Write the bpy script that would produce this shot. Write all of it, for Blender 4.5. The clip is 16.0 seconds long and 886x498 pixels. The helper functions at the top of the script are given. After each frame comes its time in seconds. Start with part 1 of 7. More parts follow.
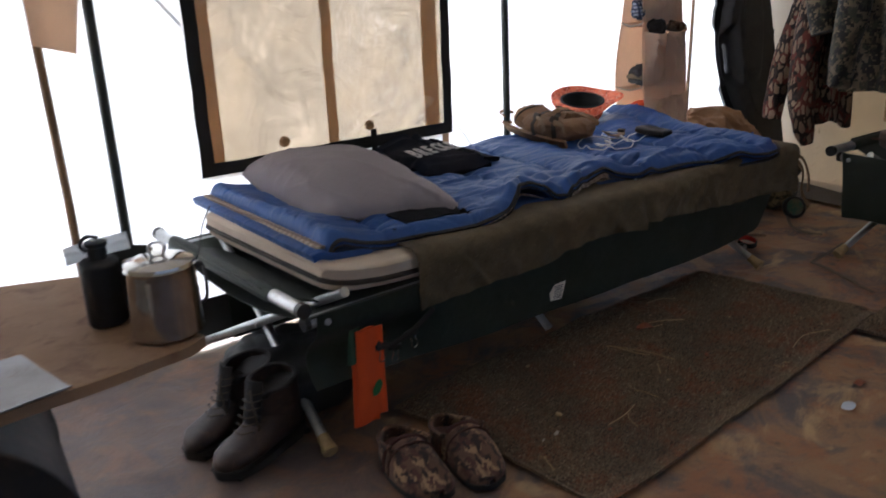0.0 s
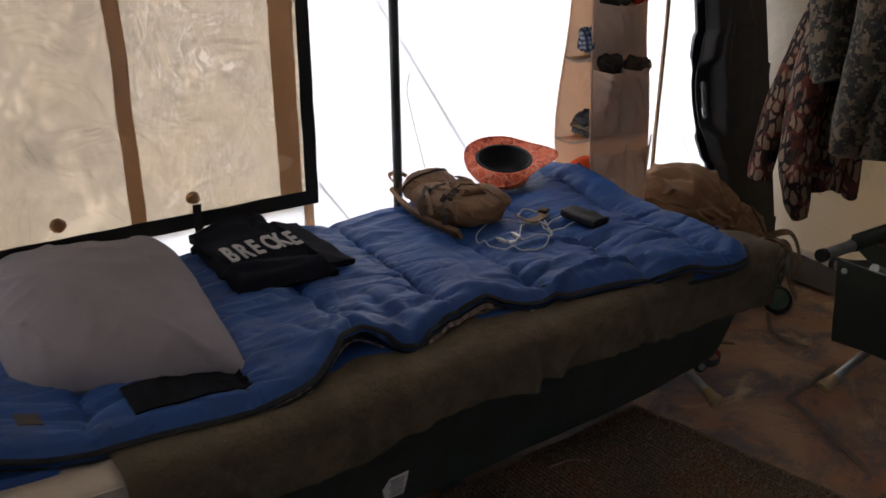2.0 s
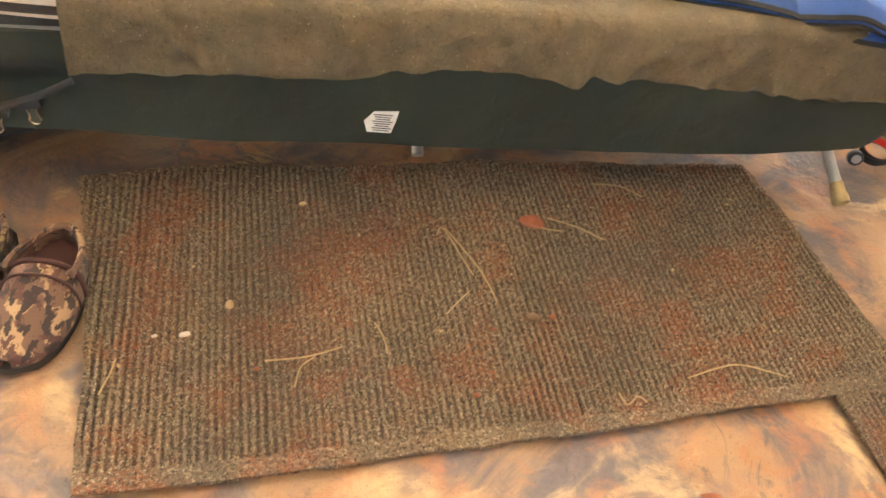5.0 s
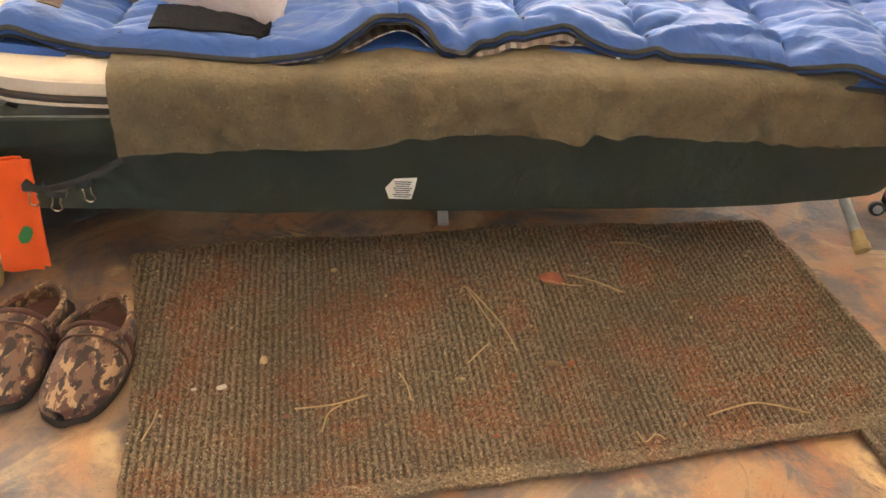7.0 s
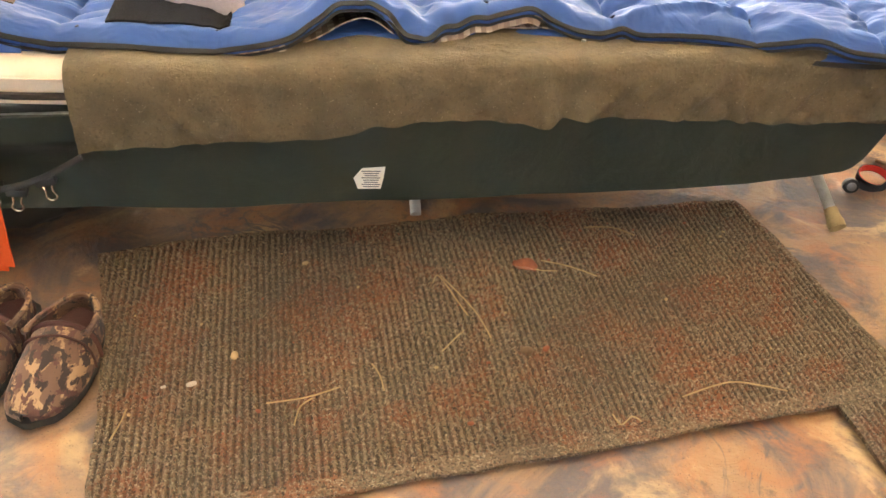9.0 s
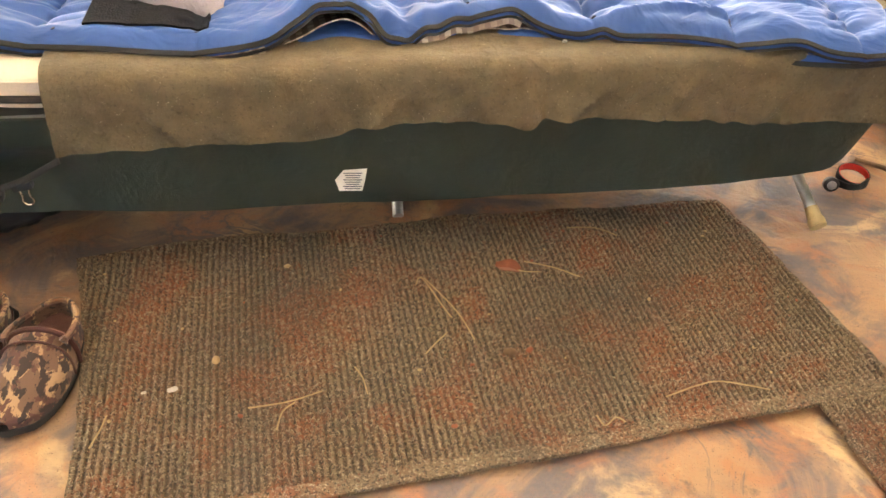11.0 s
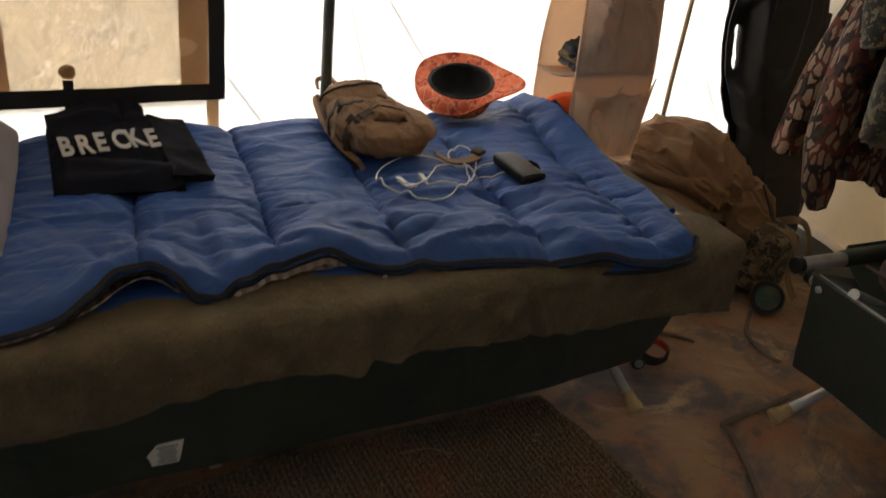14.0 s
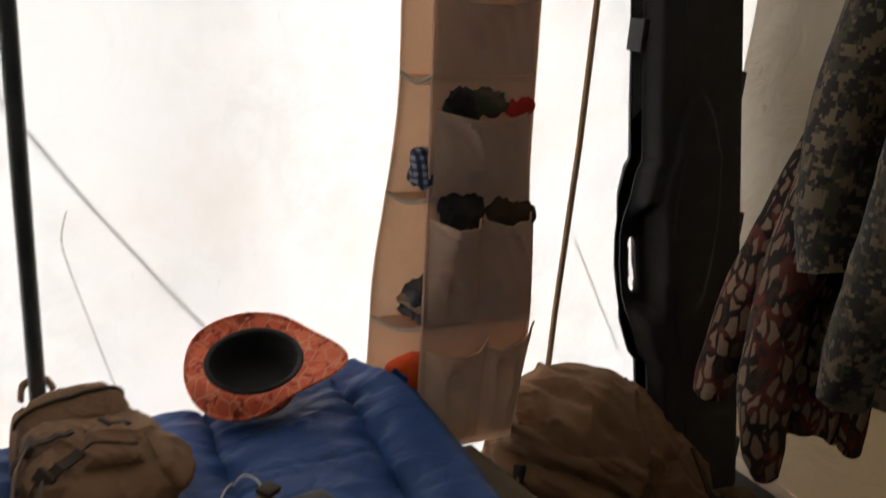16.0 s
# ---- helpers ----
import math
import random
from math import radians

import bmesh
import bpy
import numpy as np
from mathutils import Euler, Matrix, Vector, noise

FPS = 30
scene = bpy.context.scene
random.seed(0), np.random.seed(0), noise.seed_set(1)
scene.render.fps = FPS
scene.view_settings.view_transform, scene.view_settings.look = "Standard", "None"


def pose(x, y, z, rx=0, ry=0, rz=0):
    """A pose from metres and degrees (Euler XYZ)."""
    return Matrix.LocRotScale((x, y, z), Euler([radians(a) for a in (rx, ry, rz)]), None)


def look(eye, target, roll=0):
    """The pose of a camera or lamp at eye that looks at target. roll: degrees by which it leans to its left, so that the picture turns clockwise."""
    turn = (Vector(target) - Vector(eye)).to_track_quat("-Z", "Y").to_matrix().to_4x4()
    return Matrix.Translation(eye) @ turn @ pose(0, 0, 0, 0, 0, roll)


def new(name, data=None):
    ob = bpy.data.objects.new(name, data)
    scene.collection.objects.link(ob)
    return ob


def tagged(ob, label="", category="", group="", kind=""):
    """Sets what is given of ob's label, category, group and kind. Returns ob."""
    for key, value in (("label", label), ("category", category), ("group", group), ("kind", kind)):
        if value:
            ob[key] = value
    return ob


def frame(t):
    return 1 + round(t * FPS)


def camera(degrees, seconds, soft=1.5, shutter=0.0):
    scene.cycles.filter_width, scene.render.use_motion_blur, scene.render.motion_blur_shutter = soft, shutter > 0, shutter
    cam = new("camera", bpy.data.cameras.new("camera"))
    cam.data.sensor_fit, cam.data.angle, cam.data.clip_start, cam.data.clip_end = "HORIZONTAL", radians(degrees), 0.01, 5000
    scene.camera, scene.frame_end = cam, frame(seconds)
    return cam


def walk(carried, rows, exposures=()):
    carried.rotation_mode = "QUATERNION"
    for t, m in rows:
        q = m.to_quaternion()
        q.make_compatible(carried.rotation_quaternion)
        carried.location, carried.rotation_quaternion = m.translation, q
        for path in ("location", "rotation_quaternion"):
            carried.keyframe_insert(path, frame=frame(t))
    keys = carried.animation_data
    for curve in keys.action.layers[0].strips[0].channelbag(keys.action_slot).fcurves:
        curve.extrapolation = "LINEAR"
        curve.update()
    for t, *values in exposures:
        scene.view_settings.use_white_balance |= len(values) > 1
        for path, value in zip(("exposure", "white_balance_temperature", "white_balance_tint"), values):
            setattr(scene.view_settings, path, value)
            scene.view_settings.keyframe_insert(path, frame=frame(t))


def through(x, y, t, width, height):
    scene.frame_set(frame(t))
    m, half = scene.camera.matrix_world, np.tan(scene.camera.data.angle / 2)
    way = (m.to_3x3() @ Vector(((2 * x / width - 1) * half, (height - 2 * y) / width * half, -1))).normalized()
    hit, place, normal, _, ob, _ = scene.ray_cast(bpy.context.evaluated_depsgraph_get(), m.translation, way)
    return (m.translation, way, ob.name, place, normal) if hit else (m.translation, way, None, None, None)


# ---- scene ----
cam = camera(53.9, 16.0, soft=1.5, shutter=0.3)
PATH = [
    (0, (-1.762, -1.497, 1.122), (-0.808, 0.142, 0.486), -2.6),
    (0.5, (-1.603, -1.325, 1.233), (-0.532, 0.232, 0.58), 1.2),
    (1, (-1.436, -1.152, 1.257), (-0.302, 0.36, 0.604), 6.3),
    (1.5, (-1.181, -1.037, 1.227), (-0.177, 0.537, 0.511), 1.8),
    (2, (-0.932, -0.961, 1.256), (-0.03, 0.672, 0.536), -0.3),
    (2.5, (-0.726, -0.801, 1.23), (0.167, 0.823, 0.479), 3.8),
    (3, (-0.555, -0.665, 1.222), (0.135, 1.016, 0.386), 6.7),
    (3.5, (-0.391, -0.689, 1.19), (-0.06, 1.028, 0.219), 4.3),
    (4, (-0.351, -0.775, 1.145), (-0.144, 0.826, -0.035), 5.4),
    (4.5, (-0.412, -0.86, 1.17), (0.135, 0.574, -0.113), 16.4),
    (5, (-0.401, -0.921, 1.139), (-0.136, 0.493, -0.25), 12.4),
    (7.5, (-0.292, -1.071, 1.131), (-0.214, 0.535, -0.058), 4.5),
    (8, (-0.284, -1.069, 1.124), (-0.203, 0.523, -0.084), 4.1),
    (10.5, (-0.265, -1.055, 1.104), (-0.118, 0.526, -0.112), 3.6),
    (11, (-0.27, -1.055, 1.11), (-0.124, 0.529, -0.103), 3.9),
    (11.5, (-0.266, -1.059, 1.112), (-0.118, 0.536, -0.085), 3.7),
    (12, (-0.276, -1.058, 1.115), (-0.089, 0.535, -0.08), 4.7),
    (12.5, (-0.29, -1.058, 1.114), (-0.089, 0.534, -0.079), 5.2),
    (13, (-0.317, -1.025, 1.147), (0.007, 0.584, 0.005), 6.5),
    (13.5, (-0.373, -0.935, 1.219), (0.171, 0.68, 0.173), 8.5),
    (14, (-0.345, -0.835, 1.245), (0.314, 0.797, 0.294), 6.8),
    (14.5, (-0.191, -0.639, 1.22), (0.412, 1.037, 0.31), 2.4),
    (15, (-0.074, -0.521, 1.241), (0.565, 1.16, 0.366), 1.4),
    (15.5, (0.062, -0.404, 1.227), (0.758, 1.312, 0.472), 2.4),
    (16, (0.103, -0.193, 1.252), (0.984, 1.491, 0.628), 4.5),
]
WARM = 7400
LIGHT = [
    (0.0, 1.7, 5600, 13), (0.5, 1.05, 5750, 14), (1.0, 1.35, 5900, 15), (1.5, 1.9, 6000, 16), (2.0, 1.2, 5900, 15), (3.0, 1.1, 5950, 14), (3.5, 1.3, 5700, 14), (4.0, 3.9, 6700, 10),
    (4.5, 4.75, 7800, 9), (5.0, 4.8, WARM, 12), (7.5, 4.35, WARM, 11), (8.0, 4.45, WARM, 11), (10.5, 4.75, WARM, 11), (12.5, 4.8, WARM, 11),
    (13.0, 4.5, 7700, 10), (13.5, 3.45, WARM, 10), (14.0, 1.65, 6900, 10), (14.5, 0.95, 6600, 10), (15.0, 0.4, 6600, 10), (15.5, 0.65, 6500, 11), (16.0, 0.9, 6500, 12),
]
walk(cam, [(t, look(eye, target, roll)) for t, eye, target, roll in PATH], LIGHT)


# light of a dull day outside the canvas
world = bpy.data.worlds.new("overcast_sky")
scene.world = world
world.use_nodes = True
sky = world.node_tree.nodes.new("ShaderNodeTexSky")
sky.sky_type, sky.sun_disc = "NISHITA", False
sky.sun_elevation, sky.sun_rotation = radians(32), radians(12)
sky.air_density, sky.dust_density = 1.0, 4.0
back = world.node_tree.nodes["Background"]
back.inputs["Strength"].default_value = 0.15
world.node_tree.links.new(sky.outputs["Color"], back.inputs["Color"])
sun_data = bpy.data.lights.new("sun", "SUN")
sun_data.energy, sun_data.angle, sun_data.color = 1.5, radians(30), (1.0, 0.96, 0.9)
sun = new("sun", sun_data)
sun.matrix_world = look((1.5, 7, 4.5), (0, 0, 0))


# ---- materials ----
class Nodes:
    """A material's node tree, written short."""

    def __init__(self, name):
        self.m = bpy.data.materials.new(name)
        self.m.use_nodes = True
        self.t = self.m.node_tree
        self.b = self.t.nodes["Principled BSDF"]
        self.out = self.t.nodes["Material Output"]
        self.co = self.n("ShaderNodeTexCoord").outputs["Object"]

    def n(self, kind, feature="", bands="", operation="", blend="", data=""):
        node = self.t.nodes.new(kind)
        if feature:
            node.feature = feature
        if bands:
            node.bands_direction = bands
        if operation:
            node.operation = operation
        if blend:
            node.interpolation_type = blend
        if data:
            node.data_type = data
        return node

    def put(self, sock, v):
        if isinstance(v, bpy.types.NodeSocket):
            self.t.links.new(v, sock)
        elif isinstance(v, (tuple, list)) and len(v) == 3 and sock.type == "RGBA":
            sock.default_value = (*v, 1)
        else:
            sock.default_value = v

    def noise(self, scale, detail=4, rough=0.55, co=None, dist=0.0):
        k = self.n("ShaderNodeTexNoise")
        self.put(k.inputs["Vector"], co or self.co)
        for key, v in (("Scale", scale), ("Detail", detail), ("Roughness", rough), ("Distortion", dist)):
            k.inputs[key].default_value = v
        return k.outputs["Fac"]

    def voronoi(self, scale, co=None, feature="F1", out="Distance"):
        k = self.n("ShaderNodeTexVoronoi", feature=feature)
        self.put(k.inputs["Vector"], co or self.co)
        k.inputs["Scale"].default_value = scale
        return k.outputs[out]

    def wave(self, scale, direction="X", co=None, dist=0.0):
        k = self.n("ShaderNodeTexWave", bands=direction)
        self.put(k.inputs["Vector"], co or self.co)
        k.inputs["Scale"].default_value, k.inputs["Distortion"].default_value = scale, dist
        return k.outputs["Fac"]

    def scaled(self, x, y, z, rot=(0, 0, 0)):
        k = self.n("ShaderNodeMapping")
        self.put(k.inputs["Vector"], self.co)
        k.inputs["Scale"].default_value = (x, y, z)
        k.inputs["Rotation"].default_value = [radians(a) for a in rot]
        return k.outputs["Vector"]

    def snapped(self, step):
        k = self.n("ShaderNodeVectorMath", operation="SNAP")
        self.put(k.inputs[0], self.co)
        k.inputs[1].default_value = (step, step, step)
        return k.outputs["Vector"]

    def ramp(self, fac, lo, hi):
        k = self.n("ShaderNodeMapRange", blend="SMOOTHSTEP")
        self.put(k.inputs["Value"], fac)
        k.inputs["From Min"].default_value, k.inputs["From Max"].default_value = lo, hi
        return k.outputs["Result"]

    def math(self, op, a, b=0.0):
        k = self.n("ShaderNodeMath", operation=op)
        self.put(k.inputs[0], a)
        self.put(k.inputs[1], b)
        return k.outputs[0]

    def mix(self, fac, a, b):
        k = self.n("ShaderNodeMix", data="RGBA")
        self.put(k.inputs[0], fac)
        self.put(k.inputs[6], a)
        self.put(k.inputs[7], b)
        return k.outputs[2]

    def bump(self, height, strength=0.4, distance=0.002, normal=None):
        k = self.n("ShaderNodeBump")
        self.put(k.inputs["Height"], height)
        k.inputs["Strength"].default_value, k.inputs["Distance"].default_value = strength, distance
        if normal:
            self.put(k.inputs["Normal"], normal)
        return k.outputs["Normal"]

    def done(self, color, rough, normal=None, **more):
        self.put(self.b.inputs["Base Color"], color)
        self.put(self.b.inputs["Roughness"], rough)
        if normal:
            self.put(self.b.inputs["Normal"], normal)
        for k, v in more.items():
            self.put(self.b.inputs[k.replace("_", " ")], v)
        return self.m


def surface(name, a, b, scale=6, fine=180, rough=0.7, bump=0.3, depth=0.001, stain=None, amount=0.5, **more):
    """Two tones in large patches, fine grain, a bump and, at choice, stains."""
    k = Nodes(name)
    c = k.mix(k.ramp(k.noise(scale), 0.35, 0.65), a, b)
    g = k.noise(fine, 3)
    c = k.mix(k.math("MULTIPLY", g, 0.35), c, tuple(v * 0.6 for v in a))
    if stain:
        c = k.mix(k.math("MULTIPLY", k.ramp(k.noise(scale * 2.3, 6, 0.65, dist=0.6), 0.5, 0.72), amount), c, stain)
    r = k.math("ADD", k.math("MULTIPLY", k.noise(scale * 3), 0.2), rough - 0.1)
    return k.done(c, r, k.bump(g, bump, depth), **more)


def cloth(name, a, b, weave=900, patch=9, rough=0.85, bump=0.35, depth=0.0008, wrinkle=0.004, specks=None, sheen=0.05, gloss=0.5):
    """Woven or felted cloth: patches of tone, a weave, soft wrinkles, at choice pale specks of lint."""
    k = Nodes(name)
    c = k.mix(k.ramp(k.noise(patch, 5), 0.3, 0.7), a, b)
    w = k.noise(450, 3, 0.7) if specks else k.math("MULTIPLY", k.wave(weave, "X", dist=0.5), k.wave(weave, "Y", dist=0.5))
    c = k.mix(k.math("MULTIPLY", k.noise(weave * 0.35, 2), 0.3), c, tuple(v * 0.5 for v in a))
    if specks:
        c = k.mix(k.math("MULTIPLY", k.ramp(k.noise(210, 4, 0.8), 0.62, 0.72), 0.75), c, specks)
        c = k.mix(k.math("MULTIPLY", k.ramp(k.noise(150, 4, 0.8), 0.53, 0.66), 0.6), c, tuple(v * 0.35 for v in a))
    n = k.bump(k.noise(22, 4, 0.5, dist=0.4), 0.5, wrinkle)
    n = k.bump(k.math("ADD", w, k.noise(weave * 0.5, 2)), bump, depth, n)
    return k.done(c, rough, n, Sheen_Weight=sheen, Sheen_Roughness=0.5, Specular_IOR_Level=gloss)


def camo(name, tones, scale, step=0.0, rough=0.85, stretch=(1, 1, 1), soft=0.025):
    """Camouflage print of four tones; step: the side of its squares, for a pixel print."""
    k = Nodes(name)
    co = k.snapped(step) if step else k.scaled(*stretch)
    c = tones[0]
    for i, t in enumerate(tones[1:]):
        sh = k.n("ShaderNodeVectorMath", operation="ADD")
        k.put(sh.inputs[0], co)
        sh.inputs[1].default_value = (3.1 * i, 1.7 * i + 5, 0.9 * i)
        f = k.noise(scale * (1 + 0.35 * i), 3 if step else 5, 0.6, sh.outputs["Vector"], dist=0.3)
        c = k.mix(k.ramp(f, 0.53, 0.53 + (0.002 if step else soft)), c, t)
    n = k.bump(k.noise(25, 4), 0.5, 0.004)
    n = k.bump(k.noise(700, 2), 0.3, 0.0006, n)
    return k.done(c, rough, n, Sheen_Weight=0.1)


def leaf_camo(name, ground, blade, line, scale):
    """A print of long pale pointed blades between dark and red-brown stems."""
    k = Nodes(name)
    bend = k.n("ShaderNodeVectorMath", operation="ADD")
    k.put(bend.inputs[0], k.scaled(1, 1, 0.42, (12, 14, 0)))
    wob = k.n("ShaderNodeTexNoise")
    k.put(wob.inputs["Vector"], k.co)
    wob.inputs["Scale"].default_value = 14
    pull = k.n("ShaderNodeVectorMath", operation="SCALE")
    k.put(pull.inputs[0], wob.outputs["Color"])
    pull.inputs["Scale"].default_value = 0.03
    k.put(bend.inputs[1], pull.outputs["Vector"])
    co = bend.outputs["Vector"]
    e = k.voronoi(scale, co, "DISTANCE_TO_EDGE")
    tone = k.n("ShaderNodeSeparateColor")
    k.put(tone.inputs[0], k.voronoi(scale, co, "F1", "Color"))
    c = k.mix(tone.outputs[0], blade, tuple(v * 0.62 for v in blade))
    c = k.mix(k.ramp(tone.outputs[1], 0.72, 0.76), c, line)
    c = k.mix(k.math("MULTIPLY", k.ramp(k.noise(90, 3), 0.5, 0.7), 0.4), c, tuple(v * 0.55 for v in blade))
    stem = k.mix(k.ramp(k.noise(16, 2), 0.48, 0.56), ground, (0.13, 0.03, 0.02))
    c = k.mix(k.ramp(e, 0.15, 0.11), c, stem)
    n = k.bump(k.noise(25, 4), 0.5, 0.004)
    return k.done(c, 0.85, n)


def canvas_mat(name, color, through, dirt, share=0.55, marks=True, crumple=0.02, creased=False):
    """Tent canvas that lets daylight through; creased: wrinkle highlights and shade painted in as pale and dark lines.
    """
    k = Nodes(name)
    tinted = through
    k.t.nodes.remove(k.b)
    blot = k.math("MULTIPLY", k.ramp(k.noise(3.0, 7, 0.65, dist=0.5), 0.45, 0.8), 0.5)
    c = k.mix(blot, color, dirt)
    mark = k.ramp(k.noise(26, 3, 0.6, k.scaled(1, 1, 0.35, (0, 30, 0))), 0.7, 0.78) if marks else 0.0
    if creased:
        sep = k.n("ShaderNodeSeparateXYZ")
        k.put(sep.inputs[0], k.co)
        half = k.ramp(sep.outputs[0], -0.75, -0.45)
        # shaded folds and bright ridges of the wrinkles go into the colour
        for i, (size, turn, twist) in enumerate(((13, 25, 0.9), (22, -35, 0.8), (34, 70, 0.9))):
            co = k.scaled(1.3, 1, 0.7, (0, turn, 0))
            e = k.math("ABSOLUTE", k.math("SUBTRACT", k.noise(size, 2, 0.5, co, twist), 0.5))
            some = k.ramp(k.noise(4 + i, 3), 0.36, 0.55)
            tinted = k.mix(k.math("MULTIPLY", k.math("MULTIPLY", k.ramp(e, 0.14, 0.03), some), 0.8), tinted, tuple(v * 0.6 for v in through))
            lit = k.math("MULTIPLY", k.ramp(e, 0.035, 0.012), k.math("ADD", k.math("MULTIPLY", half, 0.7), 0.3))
            tinted = k.mix(k.math("MULTIPLY", k.math("MULTIPLY", lit, some), 0.85), tinted, (1.0, 0.98, 0.94))
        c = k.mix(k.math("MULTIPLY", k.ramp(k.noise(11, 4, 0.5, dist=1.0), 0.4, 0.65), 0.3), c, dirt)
    c = k.mix(mark, c, tuple(v * 0.75 for v in dirt))
    n = k.bump(k.noise(7, 5, 0.55, dist=0.8), 0.7, crumple)
    n = k.bump(k.noise(420, 2), 0.25, 0.0006, n)
    cloud = k.math("MULTIPLY", k.ramp(k.noise(13, 8, 0.7, dist=0.3), 0.42, 0.62), k.ramp(k.noise(2.2, 3), 0.3, 0.6))
    tinted = k.mix(k.math("MULTIPLY", cloud, 0.5), tinted, tuple(v * 0.84 for v in through))
    d, tr, mx = k.n("ShaderNodeBsdfDiffuse"), k.n("ShaderNodeBsdfTranslucent"), k.n("ShaderNodeMixShader")
    mx.inputs[0].default_value = share
    k.put(d.inputs["Color"], c)
    k.put(tr.inputs["Color"], k.mix(blot, tinted, tuple(p * q * 1.15 for p, q in zip(through, (0.86, 0.82, 0.76)))))
    for s in (d, tr):
        k.put(s.inputs["Normal"], n)
    k.t.links.new(d.outputs[0], mx.inputs[1])
    k.t.links.new(tr.outputs[0], mx.inputs[2])
    k.t.links.new(mx.outputs[0], k.out.inputs["Surface"])
    return k.m


M = {}
M["canvas"] = canvas_mat("tent_canvas", (0.78, 0.77, 0.74), (0.82, 0.85, 0.88), (0.56, 0.52, 0.46), 0.75, True, 0.005)
M["canvas_end"] = canvas_mat("end_wall_canvas", (0.72, 0.67, 0.58), (0.62, 0.53, 0.39), (0.52, 0.44, 0.33), 0.46)
M["canvas_roof"] = canvas_mat("roof_canvas", (0.76, 0.74, 0.69), (0.58, 0.555, 0.5), (0.5, 0.44, 0.35), 0.44)
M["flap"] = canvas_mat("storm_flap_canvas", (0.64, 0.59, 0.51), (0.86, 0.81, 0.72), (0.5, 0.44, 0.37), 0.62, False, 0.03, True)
M["toggle"] = canvas_mat("brown_toggle", (0.5, 0.33, 0.2), (0.5, 0.36, 0.24), (0.4, 0.26, 0.15), 0.5, False)
M["shade_strip"] = canvas_mat("doubled_canvas", (0.56, 0.41, 0.27), (0.68, 0.52, 0.37), (0.5, 0.36, 0.23), 0.6, False)


def vinyl():
    k = Nodes("clear_vinyl")
    n = k.bump(k.noise(20, 4, 0.6, dist=1.5), 0.3, 0.004)
    k.t.nodes.remove(k.b)
    tr, gl, mx = k.n("ShaderNodeBsdfTransparent"), k.n("ShaderNodeBsdfGlossy"), k.n("ShaderNodeMixShader")
    fr = k.n("ShaderNodeFresnel")
    fr.inputs["IOR"].default_value = 1.5
    k.put(fr.inputs["Normal"], n)
    k.put(tr.inputs["Color"], (0.9, 0.89, 0.86))
    gl.inputs["Roughness"].default_value = 0.3
    k.put(gl.inputs["Normal"], n)
    k.t.links.new(fr.outputs[0], mx.inputs[0])
    k.t.links.new(tr.outputs[0], mx.inputs[1])
    k.t.links.new(gl.outputs[0], mx.inputs[2])
    k.t.links.new(mx.outputs[0], k.out.inputs["Surface"])
    return k.m


M["vinyl"] = vinyl()
M["webbing"] = cloth("black_webbing", (0.012, 0.011, 0.01), (0.02, 0.018, 0.016), 600)
M["sod"] = surface("black_sod_cloth", (0.015, 0.015, 0.016), (0.03, 0.028, 0.026), rough=0.6)
M["steel_pole"] = surface("painted_steel_pole", (0.06, 0.065, 0.055), (0.09, 0.095, 0.08), 12, rough=0.45, Metallic=0.5)
M["wood_pole"] = surface("stripped_wood", (0.32, 0.2, 0.1), (0.24, 0.14, 0.07), 14, rough=0.75, stain=(0.12, 0.07, 0.04))
M["cord"] = surface("hemp_cord", (0.3, 0.26, 0.2), (0.2, 0.17, 0.13), 40)
M["alu"] = surface("dull_aluminium", (0.62, 0.63, 0.62), (0.5, 0.51, 0.5), 18, 300, 0.38, 0.1, stain=(0.3, 0.27, 0.22), amount=0.4, Metallic=0.85)
M["rubber_tan"] = surface("worn_tan_rubber", (0.5, 0.36, 0.16), (0.38, 0.26, 0.12), 30, rough=0.65, stain=(0.15, 0.08, 0.04))
M["cot_green"] = cloth("dark_green_cot_canvas", (0.017, 0.026, 0.016), (0.025, 0.034, 0.021), 700, 5, 0.7, wrinkle=0.008)
M["tag"] = surface("white_tag", (0.85, 0.8, 0.7), (0.78, 0.71, 0.6), 30)
M["ink"] = surface("faded_ink", (0.08, 0.08, 0.09), (0.12, 0.12, 0.13), 60)
M["mattress"] = cloth("cream_ticking", (0.72, 0.6, 0.46), (0.64, 0.51, 0.38), 500, 7)
M["piping"] = cloth("dark_brown_piping", (0.03, 0.022, 0.018), (0.045, 0.032, 0.026), 800)
M["blanket"] = cloth("olive_wool", (0.15, 0.11, 0.058), (0.1, 0.076, 0.041), 300, 18, 0.95, 0.9, 0.002, 0.014, (0.5, 0.41, 0.27), 0.02)
